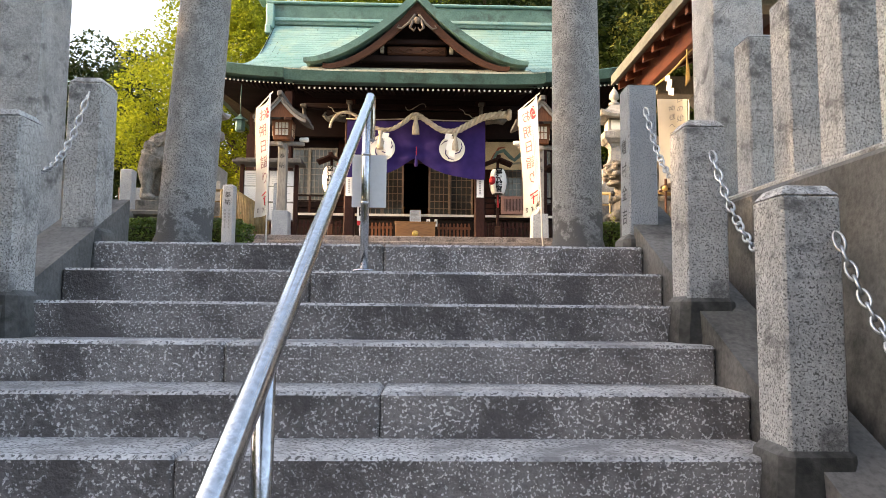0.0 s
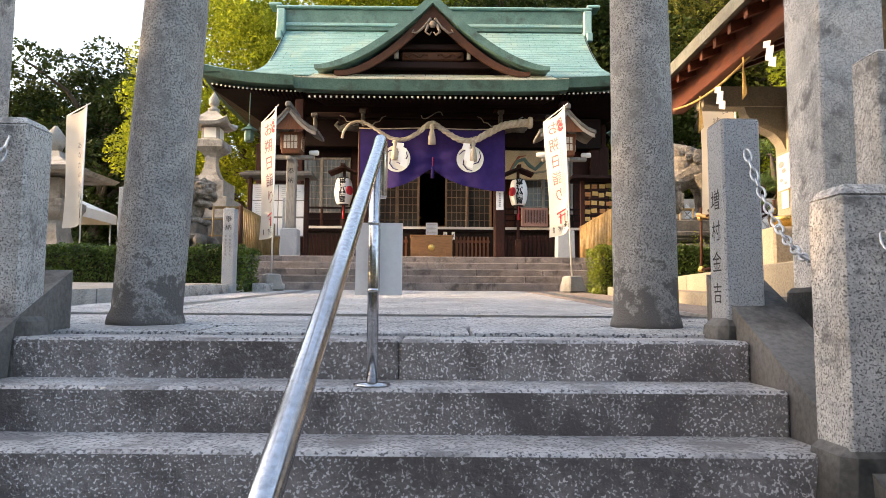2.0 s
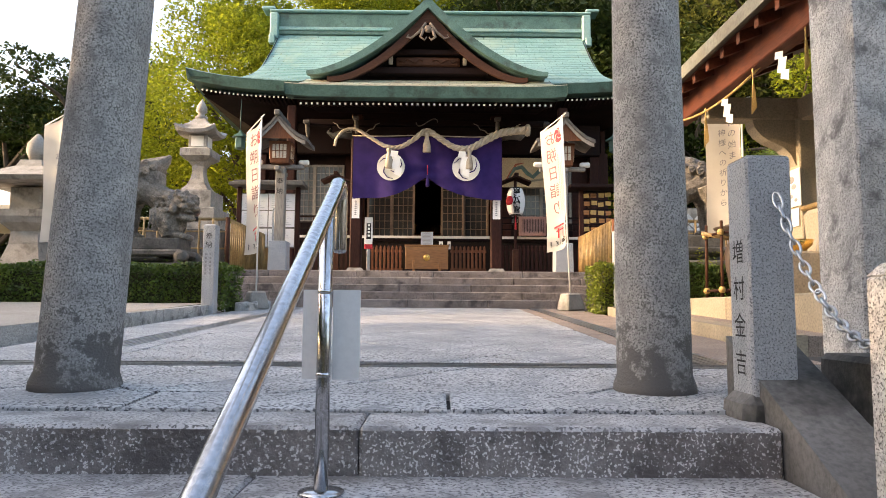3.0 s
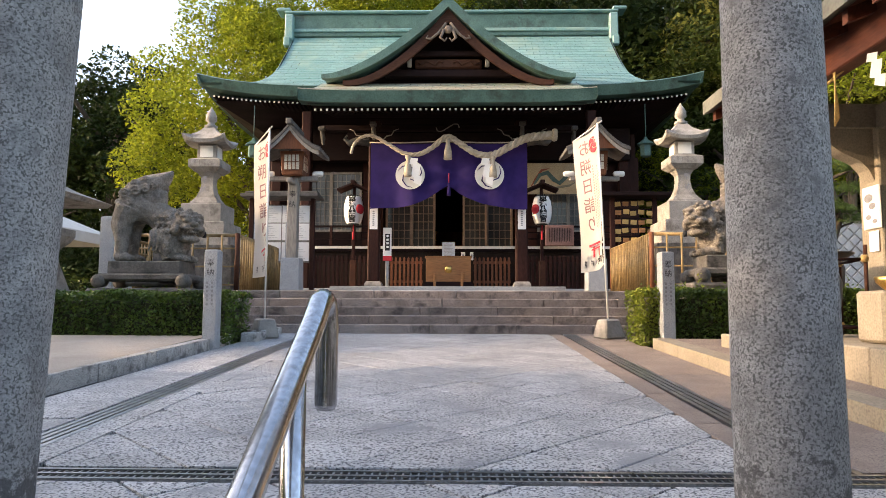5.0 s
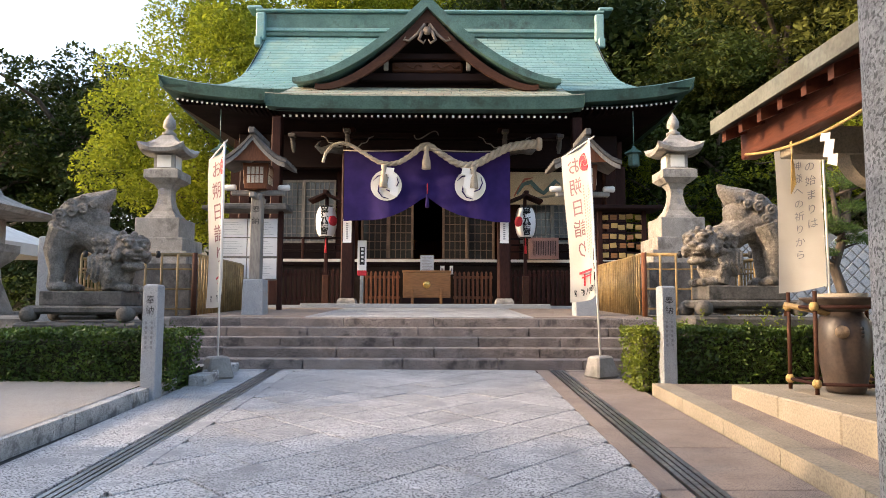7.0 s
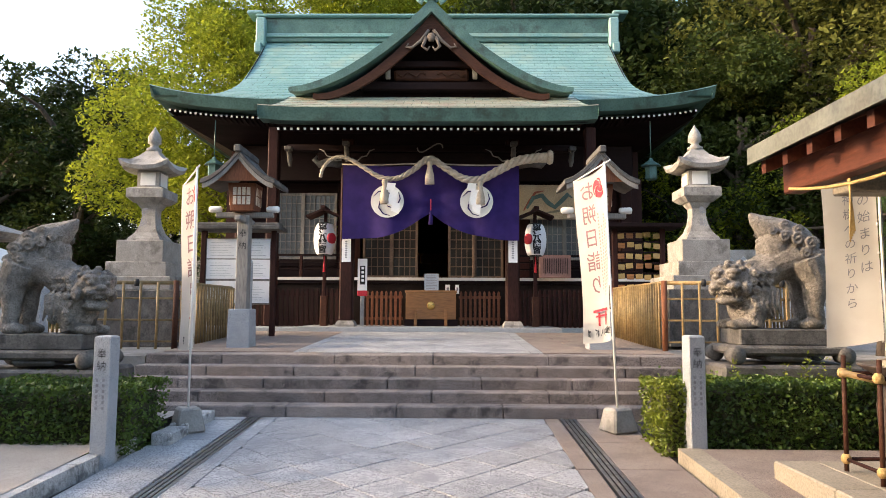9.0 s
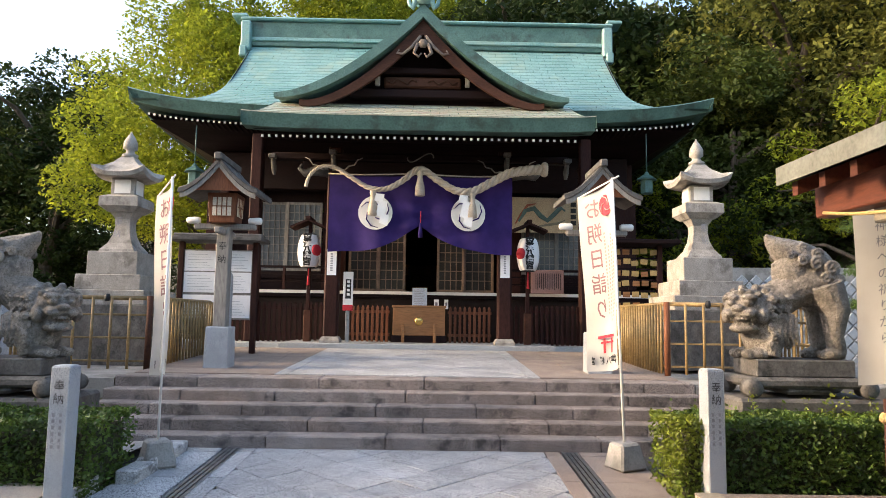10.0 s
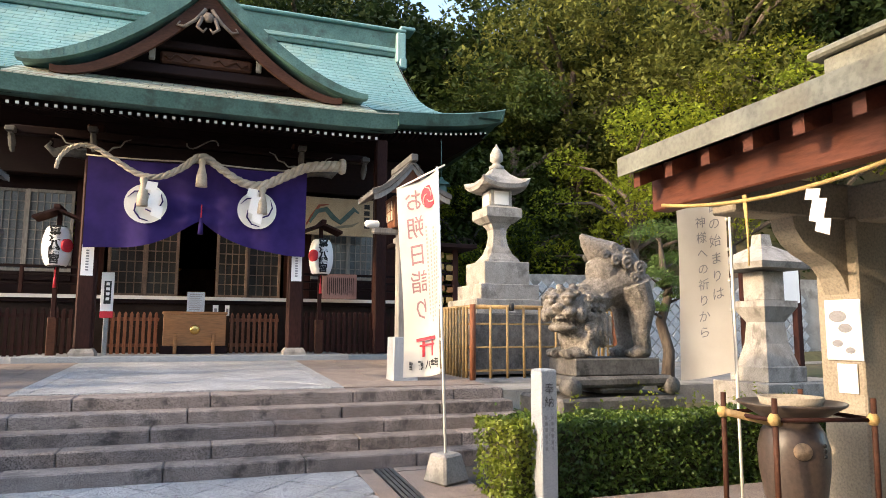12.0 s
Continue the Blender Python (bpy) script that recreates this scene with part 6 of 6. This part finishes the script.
# ---------------------------------------------------------------- banners and marker posts
M_FAINT = mat("faint_print", (0.50, 0.36, 0.30), (0.45, 0.33, 0.28), 0.8, bump=0)
def banner(name, label, x, y, z, h, w, rz, top, texts, side=-1, red=True, base=True, bow=0.08, group="shrine banners", lean=0.0, mirrored=False):
    """A tall cloth on a white pole; local x runs along the cloth from the pole, side gives which way."""
    p = thing(name, label, "banner", x, y, z, rz, group)
    p.matrix_basis = pose(x, y, z, lean, 0, rz)
    if base:
        box("concrete_foot", -0.15, 0.15, -0.15, 0.15, 0, 0.24, M_CONC, p, 0.02, taper=0.68)
    tube("pole", [(0, 0, 0.02), (0, 0, top + 0.05)], 0.012, M_WHITE, p, 8)
    tube("cross_bar", [(side * (w + 0.03), 0, top - 0.06), (-side * 0.10, 0, top + 0.05)], 0.009, M_WHITE, p, 7)
    NXB, NZB = 14, 40
    vs = []
    for j in range(NZB + 1):
        for i in range(NXB + 1):
            u, t = i / NXB, j / NZB
            yy = bow * math.sin(math.pi * u) * (0.4 + 0.9 * t) * math.sin(2.2 * t + 0.4) + 0.018 * math.sin(5 * t + 4 * u)
            vs.append((side * (0.02 + w * u * (1 - 0.05 * math.sin(3 * t))), yy, top - 0.06 * u + 0.02 - h * t - 0.02 * math.sin(2.6 * u)))
    fs = [(j * (NXB + 1) + i, j * (NXB + 1) + i + 1, (j + 1) * (NXB + 1) + i + 1, (j + 1) * (NXB + 1) + i) for j in range(NZB) for i in range(NXB)]
    raw("cloth", vs, fs, M_BANNER, p, smooth=True)

    def at(u, t):
        yy = bow * math.sin(math.pi * u) * (0.4 + 0.9 * t) * math.sin(2.2 * t + 0.4) + 0.018 * math.sin(5 * t + 4 * u)
        return side * (0.02 + w * u * (1 - 0.05 * math.sin(3 * t))), yy, top - 0.06 * u + 0.02 - h * t - 0.02 * math.sin(2.6 * u)

    for k in range(7):
        tube("loop", [(-0.02, 0, top - 0.1 - h * k / 6.5), (side * 0.03, 0, top - 0.1 - h * k / 6.5)], 0.014, M_WHITE, p, 6)
    for text, u, t0, size, material, pitch in texts:
        glyphs = lettering("printed_writing", text, size, material, p, Matrix(), bold=0.0015 if red else 0.0)
        for v in [v for ob in glyphs for v in ob.data.vertices]:
            # lay each stroke on the cloth
            zz = v.co.z
            t = t0 - zz * pitch / (1.1 * h)
            zc = round(-zz / (size * 1.1)) * size * 1.1
            uu = u + (-side if mirrored else side) * v.co.x / w
            X, Y, Z = at(min(1, max(0, uu)), min(1, max(0, t0 + (zc * pitch / 1.1 - (zz + zc)) / h)))
            v.co = (X, Y - 0.006, Z)
    if red:
        for u, ta, tb in ((0.40, 0.24, 0.70), (0.30, 0.32, 0.74), (0.20, 0.26, 0.72), (0.12, 0.30, 0.66)):
            t = ta
            while t < tb:
                q = [at(u - 0.02, t), at(u + 0.025, t), at(u + 0.025, t + 0.012), at(u - 0.02, t + 0.012)]
                raw("small_print", [(X, Y - 0.006, Z) for X, Y, Z in q], [(0, 1, 2, 3)], M_FAINT, p)
                t += 0.02
        for k, ch in enumerate("草津八幡宮"):
            X, Y, Z = at(0.12 + 0.19 * k, 0.945)
            lettering("footer_writing", ch, 0.085, M_BLACK, p, pose(X, Y - 0.008, Z, 0, 0, 0) @ Matrix.Diagonal((-1, 1, 1, 1)), bold=0.002)
        for u, t, r in ((0.27, 0.10, 0.105),):
            X, Y, Z = at(u, t)
            lathe("red_disc", [(r, 0), (r, 0.002)], M_REDI, p, 28, m=pose(X, Y - 0.008, Z, 90, 0, 0), smooth=False)
            for k in range(3):
                a0 = k * 2.09
                tube("disc_gap", [(X + rr * math.cos(a0 + a), Y - 0.012, Z + rr * math.sin(a0 + a)) for a, rr in ((0, 0.03), (0.7, 0.05), (1.4, 0.075), (2.0, 0.10))], [0.004, 0.006, 0.006, 0.003], M_BANNER, p, 5)
        for a, b, c, d in ((0.22, 0.78, 0.805, 0.82), (0.28, 0.72, 0.838, 0.848), (0.34, 0.40, 0.82, 0.90), (0.60, 0.66, 0.82, 0.90)):
            q = [at(a, c), at(b, c), at(b, d), at(a, d)]
            raw("red_gate_mark", [(X, Y - 0.007, Z) for X, Y, Z in q], [(0, 1, 2, 3)], M_REDI, p)
    return p


MAINTXT = [("お朔日詣り", 0.64, 0.10, 0.215, mat("brown_black_print", (0.33, 0.17, 0.175), None, 0.8, bump=0), 1.18)]


banner("shrine_banner", "white printed banner with a red crest on a white pole", 2.13, 11.42, path_z(11.42), 1.80, 0.56, -68, 2.70, MAINTXT, side=-1, lean=2.5, bow=0.11, mirrored=True)
banner("shrine_banner", "white printed banner with a red crest seen edge-on", -2.18, 11.28, path_z(11.28), 1.80, 0.56, -56, 2.62, MAINTXT, side=-1, bow=0.12)
banner("plain_banner", "white banner with grey writing by the water pavilion", 3.86, 9.84, 0.30, 1.50, 0.40, -20, 2.50, [("一日の始まりは", 0.24, 0.06, 0.10, M_INKG, 1.35), ("神様への祈りから", 0.52, 0.22, 0.092, M_INKG, 1.30)], side=-1, red=False, base=False, bow=0.03)
banner("plain_banner", "narrow white banner with grey writing in the sand court", -5.25, 11.9, 0.42, 1.8, 0.5, -32, 2.72, [("あなたの身近に", 0.45, 0.30, 0.11, M_INKG, 1.4)], side=-1, red=False, base=True, bow=0.12)

for x, y in ((2.55, 10.42), (-2.40, 10.05)):
    zb = path_z(y) - 0.02
    p = square_post("donor_marker", "slim pale granite marker with carved writing", x, y, zb, zb + 1.07, 0.145, M_GRANP, 0.012, rz=6 if x > 0 else -3, group="donor markers")
    lettering("carved_writing", "奉納", 0.085, M_BLACK, p, pose(0.0, -0.0745, 0.92), pitch=1.15)
    for c in (-0.03, 0.025):
        for k in range(6):
            box("small_writing", c - 0.010, c + 0.010, -0.0745, -0.0735, 0.70 - 0.045 * k, 0.726 - 0.045 * k, M_INKG, p)

# pale posts, lantern and tent beyond the sand court
for x, y, h in ((-4.95, 12.75, 1.62), (-5.05, 13.4, 1.40)):
    square_post("memorial_post", "pale granite memorial post with faint writing", x, y, 0.42, 0.42 + h, 0.20, M_GRANP, 0.01)
p = thing("broad_stone_lantern", "broad-roofed grey stone lantern in the sand court", "lantern", -7.6, 15.2, 0.42)
square_tiers(p, "base_tier", [(0.75, 0, 0.35), (0.55, 0.35, 0.6)], M_LANT)
flared("waist", [(0.42, 0.6), (0.28, 1.1), (0.26, 1.35), (0.40, 1.5), (0.46, 1.62), (0.46, 1.75)], M_LANT, p)
box("fire_box", -0.3, 0.3, -0.3, 0.3, 1.75, 2.2, M_LANT, p, 0.02)
flared("roof", [(0.85, 2.24), (0.92, 2.32), (0.5, 2.48), (0.25, 2.62), (0.2, 2.75)], M_LANT, p)
lathe("finial", [(0.12, 2.75), (0.2, 2.95), (0.18, 3.1), (0.03, 3.3)], M_LANT, p, 16)

tent = thing("event_tent", "white canopy tent with a red skirt", "tent", -9.6, 17.2, 0.42)
for x in (-1.5, 1.5):
    for y in (-1.5, 1.5):
        tube("leg", [(x, y, 0), (x, y, 1.95)], 0.02, M_IRON, tent, 8)
raw("canopy", [(-1.6, -1.6, 1.95), (1.6, -1.6, 1.95), (1.6, 1.6, 1.95), (-1.6, 1.6, 1.95), (0, 0, 2.75), (-1.6, -1.6, 1.72), (1.6, -1.6, 1.72), (1.6, 1.6, 1.72), (-1.6, 1.6, 1.72)], [(0, 1, 4), (1, 2, 4), (2, 3, 4), (3, 0, 4), (0, 5, 6, 1), (1, 6, 7, 2), (2, 7, 8, 3), (3, 8, 5, 0)], M_WHITE, tent)
box("red_skirt", -1.45, 1.45, -1.5, -1.46, 0.0, 0.75, mat("red_cloth", (0.40, 0.04, 0.03), None, 0.8, bump=0.05), tent)

# ---------------------------------------------------------------- water pavilion
pf = thing("pavilion_floor", "low stepped stone floor of the water pavilion", "floor", kind="structure")


def sloped_block(name, x0, x1, y0, y1, rise, material, parent):
    v = [(x, y, z) for y in (y0, y1) for x in (x0, x1) for z in (path_z(y) - 0.2, path_z(y) + rise)]
    return raw(name, v, [(0, 1, 3, 2), (4, 6, 7, 5), (0, 4, 5, 1), (2, 3, 7, 6), (1, 5, 7, 3)], material, parent)


for k in range(5):
    y0 = 6.2 + 0.83 * k
    sloped_block("kerb_stone", 2.37, 2.56, y0 + 0.003, y0 + 0.827, 0.10, M_BEIGE, pf)
    for a, b in ((2.563, 2.95), (2.953, 9.0)):
        sloped_block("floor_slab", a, b, y0 + 0.003, y0 + 0.827, 0.094, M_PINK, pf)
for k in range(4):
    y0 = 6.34 + 0.80 * k
    box("upper_slab", 2.80, 3.10, y0 + 0.002, y0 + 0.798, 0.12, 0.455, M_BEIGE, pf, 0.012)
box("upper_slab", 3.102, 9.0, 6.34, 9.54, 0.12, 0.452, M_BEIGE, pf, 0.01)

pav = thing("water_pavilion", "open water pavilion with concrete posts and a red-brown timber roof", "pavilion")
EX, EYF, EZB = 2.74, 9.66, 2.66
# roof: ridge runs along y
RXC, RZP = 4.75, 3.58
for s in (-1, 1):
    xe = RXC + s * (RXC - EX)
    vs = []
    for t in (0, 0.25, 0.5, 0.75, 1.0):
        x = RXC + (xe - RXC) * t
        z = EZB + 0.14 + (RZP - EZB - 0.14) * (1 - t) ** 1.12
        vs += [(x, EYF, z), (x, 5.2, z), (x, EYF, z - 0.13), (x, 5.2, z - 0.13)]
    fs = []
    for i in range(4):
        a = 4 * i
        fs += [(a, a + 4, a + 5, a + 1), (a + 2, a + 3, a + 7, a + 6), (a, a + 2, a + 6, a + 4), (a + 1, a + 5, a + 7, a + 3)]
    fs.append((16, 18, 19, 17))
    raw("roof_slope", vs, fs, M_CHROOF, pav)
    vs2 = [(RXC + (xe - s * -0.0 - RXC) * t, y, EZB - 0.01 + (RZP - EZB - 0.14) * (1 - t)) for t in (0, 0.97) for y in (EYF - 0.05, 5.25)]
    raw("ceiling_board", vs2, [(0, 1, 3, 2)], M_PAV, pav)
    for k in range(14):
        y = EYF - 0.12 - 0.33 * k
        dirv = (xe - RXC)
        a = (RXC + dirv * 0.3, y, EZB - 0.06 + (RZP - EZB - 0.14) * 0.7)
        b = (RXC + dirv * 0.965, y, EZB - 0.055 + (RZP - EZB - 0.14) * 0.035)
        bm = bmesh.new()
        v = [bm.verts.new((px_, py_ + dy, pz_ + dz)) for px_, py_, pz_ in (a, b) for dy in (-0.035, 0.035) for dz in (-0.05, 0.05)]
        for q in ((0, 1, 3, 2), (4, 6, 7, 5), (0, 4, 5, 1), (2, 3, 7, 6), (1, 5, 7, 3), (0, 2, 6, 4)):
            bm.faces.new([v[i] for i in q])
        finish("rafter", bm, M_PAV, pav)
    box("purlin", xe - s * 0.33 - 0.07, xe - s * 0.33 + 0.07, 5.3, EYF - 0.02, EZB - 0.22, EZB + 0.10, M_PAV, pav, 0.01)
box("ridge", RXC - 0.14, RXC + 0.14, 5.2, EYF - 0.08, RZP - 0.04, RZP + 0.18, M_CHROOF, pav, 0.02)
box("ridge_cap", RXC - 0.2, RXC + 0.2, 5.15, EYF + 0.02, RZP + 0.18, RZP + 0.25, M_CHROOF, pav, 0.02)
for y in (9.11, 6.6):
    box("cross_beam", 3.13, 2 * RXC - 3.13, y - 0.10, y + 0.10, 2.35, 2.59, M_BEIGE, pav, 0.012)
    for s in (-1, 1):
        px_ = RXC + s * (RXC - 4.05)
        q = finish("concrete_post", bmesh.new(), M_BEIGE, pav)
        a, b = sorted((px_, px_ - s * 0.36))
        box("shaft", a, b, y - 0.16, y + 0.16, 0.44, 2.36, M_BEIGE, q, 0.012)
        # concave bracket under the overhanging beam
        prof = [(0.0, 1.86), (0.05, 1.97), (0.12, 2.05), (0.20, 2.09), (0.29, 2.13), (0.37, 2.19), (0.43, 2.27), (0.45, 2.352)]
        n = len(prof)
        vs = [(px_ + s * d, y + e, z) for e in (-0.09, 0.09) for d, z in prof] + [(px_ - s * 0.01, y + e, 2.352) for e in (-0.09, 0.09)]
        fs = [(i, i + 1, n + i + 1, n + i) for i in range(n - 1)]
        fs += [(2 * n, *range(n - 1, -1, -1)), (2 * n + 1, *range(n, 2 * n))]
        raw("bracket", vs, fs, M_BEIGE, q)
    lathe("gable_post", [(0.08, 2.58), (0.08, 3.5)], M_PAV, pav, 8, RXC, y)
for s in (-1, 1):
    a, b = sorted((RXC + s * (RXC - 4.08), RXC + s * (RXC - 4.33)))
    box("long_beam", a, b, 6.7, 9.02, 2.33, 2.57, M_BEIGE, pav, 0.012)

rp = thing("pavilion_rope", "golden straw rope strung below the pavilion eave", "rope")
tube("strand", sagging((2.98, 9.50, 2.46), (3.10, 7.3, 2.56), 0.14, 0.06), 0.012, M_STRAW, rp, 8)
tube("strand", sagging((3.10, 7.3, 2.56), (3.05, 5.4, 2.55), 0.17, 0.06), 0.012, M_STRAW, rp, 8)
for y in (8.80, 7.75, 6.9):
    z = 2.46 - 0.06 * math.sin((9.6 - y) * 1.5)
    for k in range(5):
        tube("straw_strand", [(3.02, y + 0.006 * k, z), (3.02 + 0.012 * (k - 2), y + 0.014 * (k - 2), z - 0.2), (3.02 + 0.02 * (k - 2), y + 0.02 * (k - 2), z - 0.42 + 0.02 * k)], 0.005, M_STRAW, rp, 5)
for y in (8.34, 7.3):
    paper_streamer(3.02, y, 2.40 - 0.05 * math.sin((9.6 - y) * 1.5), 0.065, rz=-55)

# jar with a shallow bowl and its rail
jar = thing("water_jar", "brown glazed water jar with a shallow bowl on top", "jar", 3.46, 8.98, 0.46)
lathe("body", [(0.13, 0), (0.15, 0.05), (0.195, 0.34), (0.20, 0.47), (0.175, 0.56), (0.14, 0.62)], M_POT, jar, 36)
lathe("bowl", [(0.14, 0.62), (0.20, 0.66), (0.30, 0.72), (0.305, 0.735), (0.27, 0.72)], M_POT, jar, 36, label="wide dark shallow bowl")
lathe("wooden_tub", [(0.165, 0.70), (0.185, 0.765), (0.165, 0.765), (0.15, 0.73)], M_BEIGE, jar, 30, label="pale wooden tub")
tube("bamboo_spout", [(-0.10, -0.05, 0.60), (-0.42, 0.08, 0.68)], 0.022, M_BAMB, jar, 9)
lathe("seal", [(0.05, 0), (0.05, 0.012)], mat("tan_seal", (0.36, 0.25, 0.16), None, 0.7), jar, 18, m=pose(-0.105, -0.165, 0.47, 90, 0, -32))
for k in range(3):
    lathe("hole", [(0.012, 0), (0.012, 0.006)], M_BLACK, jar, 10, m=pose(0.03, -0.195, 0.50 - 0.03 * k, 90, 0, 0))
rl = thing("bamboo_guard_rail", "dark bamboo rail tied with straw round the jar", "rail", 3.46, 8.98, 0.46)
legs = [(-0.32, 0.22), (-0.33, -0.19), (0.22, -0.36), (0.34, 0.25)]
for x, y in legs:
    tube("leg", [(x, y, 0), (x + 0.01, y, 0.78)], 0.016, M_BARGE, rl, 8)
for (xa, ya), (xb, yb) in zip(legs, legs[1:] + legs[:1]):
    for z in (0.08, 0.66):
        tube("rail", [(xa, ya, z), (xb, yb, z)], 0.013, M_WOOD, rl, 8)
for x, y in legs:
    for z in (0.08, 0.66):
        lathe("straw_tie", [(0.02, -0.03), (0.034, -0.01), (0.034, 0.012), (0.02, 0.035)], M_STRAW, rl, 9, m=pose(x, y, z))

pos = thing("framed_poster", "white illustrated washing-guide poster fixed to the post", "poster", 4.045, 9.07, 1.43, -90)
pos.scale = (1.02, 1.0, 1.1)
box("frame", -0.13, 0.13, -0.012, 0.0, 0, 0.36, M_WHITE, pos, 0.004)
box("sheet", -0.118, 0.118, -0.016, -0.013, 0.012, 0.348, M_PAPER, pos)
for k, (x, z, w) in enumerate(((-0.03, 0.26, 0.13), (0.02, 0.19, 0.10), (-0.04, 0.10, 0.08), (0.05, 0.06, 0.07))):
    lathe("printed_picture", [(w / 2, 0), (w / 2, 0.001)], M_INKG, pos, 16, m=pose(x, -0.017, z, 90, 0, 0) @ Matrix.Diagonal((1, 0.55, 1, 1)), smooth=False)
box("small_sheet", -0.06, 0.08, -0.01, -0.004, -0.19, -0.02, M_PAPER, pos)
basin = thing("stone_basin", "carved beige stone water basin with raised writing", "basin", 4.13, 7.3, 0.452)
box("block", -0.55, 0.55, -0.72, 0.72, 0, 0.78, M_BEIGE, basin, 0.05, taper=1.06)
box("water", -0.42, 0.42, -0.58, 0.58, 0.775, 0.786, M_GLASS, basin)
lettering("raised_writing", "献", 0.30, M_CONC, basin, pose(-0.573, 0.42, 0.50, 0, 0, -90))
tube("bamboo_bar", [(-0.50, -0.8, 0.825), (-0.50, 0.85, 0.815)], 0.028, M_BAMB, basin, 10)
tube("bamboo_bar", [(-0.3, -0.8, 0.825), (-0.3, 0.85, 0.815)], 0.028, M_BAMB, basin, 10)
stove = thing("stone_stove", "small beige stone stand with a brass bowl", "stand", 3.28, 7.62, 0.46)
box("block", -0.18, 0.18, -0.16, 0.16, 0, 0.36, M_BEIGE, stove, 0.02)
lathe("brass_bowl", [(0.05, 0.36), (0.11, 0.42), (0.12, 0.46), (0.10, 0.46), (0.05, 0.40)], M_GOLD, stove, 20)

# retaining wall of diagonal blocks and a stone lantern beyond the pavilion
rw = thing("retaining_wall", "grey diagonal block retaining wall under the hillside", "wall", kind="structure")
raw("backing", [(5.7, 17.45, 0.8), (16, 17.45, 0.8), (16, 17.6, 2.85), (5.7, 17.6, 2.72), (16, 19, 2.95), (5.7, 19, 2.8)], [(0, 1, 2, 3), (3, 2, 4, 5)], M_CONC, rw)
h = 0.27
for i in range(40):
    for j in range(14):
        x, z = 5.8 + h * i + (h / 2 if j % 2 else 0), 0.85 + h / 2 * j * 1.0
        if z > 2.60 or x > 13:
            continue
        g = 0.012
        y = 17.45 + 0.06 * (z - 0.8)
        k = h / 2 - g
        raw("wall_block", [(x - k, y, z), (x, y, z - k), (x + k, y, z), (x, y, z + k), (x - k * 0.85, y - 0.02, z), (x, y - 0.02, z - k * 0.85), (x + k * 0.85, y - 0.02, z), (x, y - 0.02, z + k * 0.85)], [(4, 5, 6, 7), (0, 1, 5, 4), (1, 2, 6, 5), (2, 3, 7, 6), (3, 0, 4, 7)], M_GRANP, rw)
p = thing("squat_stone_lantern", "squat pale granite lantern on a square plinth", "lantern", 6.62, 12.3, 0.96)
p.scale = (0.72, 0.72, 1.03)
square_tiers(p, "base_tier", [(0.62, -0.8, 0.06), (0.42, 0.06, 0.24)], M_LANT)
flared("waist", [(0.34, 0.24), (0.24, 0.5), (0.21, 0.75), (0.30, 0.86), (0.36, 0.93), (0.36, 1.0)], M_LANT, p)
box("fire_box", -0.23, 0.23, -0.23, 0.23, 1.0, 1.35, M_LANT, p, 0.015)
flared("roof", [(0.55, 1.37), (0.60, 1.44), (0.35, 1.56), (0.12, 1.66), (0.10, 1.8)], M_LANT, p)
sb = thing("white_signboard", "blank white sign panel on dark posts", "sign", 8.1, 13.6, 0.9)
for x in (-0.5, 0.5):
    box("post", x - 0.05, x + 0.05, 0, 0.1, 0, 1.8, M_WOOD, sb, 0.008)
box("panel", -0.5, 0.5, -0.02, 0.0, 1.15, 1.72, M_PAPER, sb, 0.004)
lathe("stone", [(0.25, 0), (0.24, 0.2), (0.15, 0.3)], M_CONC, tagged(thing("rough_stone", "rough brown stone beside the hedge", "stone", 4.35, 11.6, 0.62), "", "", ""), 7, smooth=False)
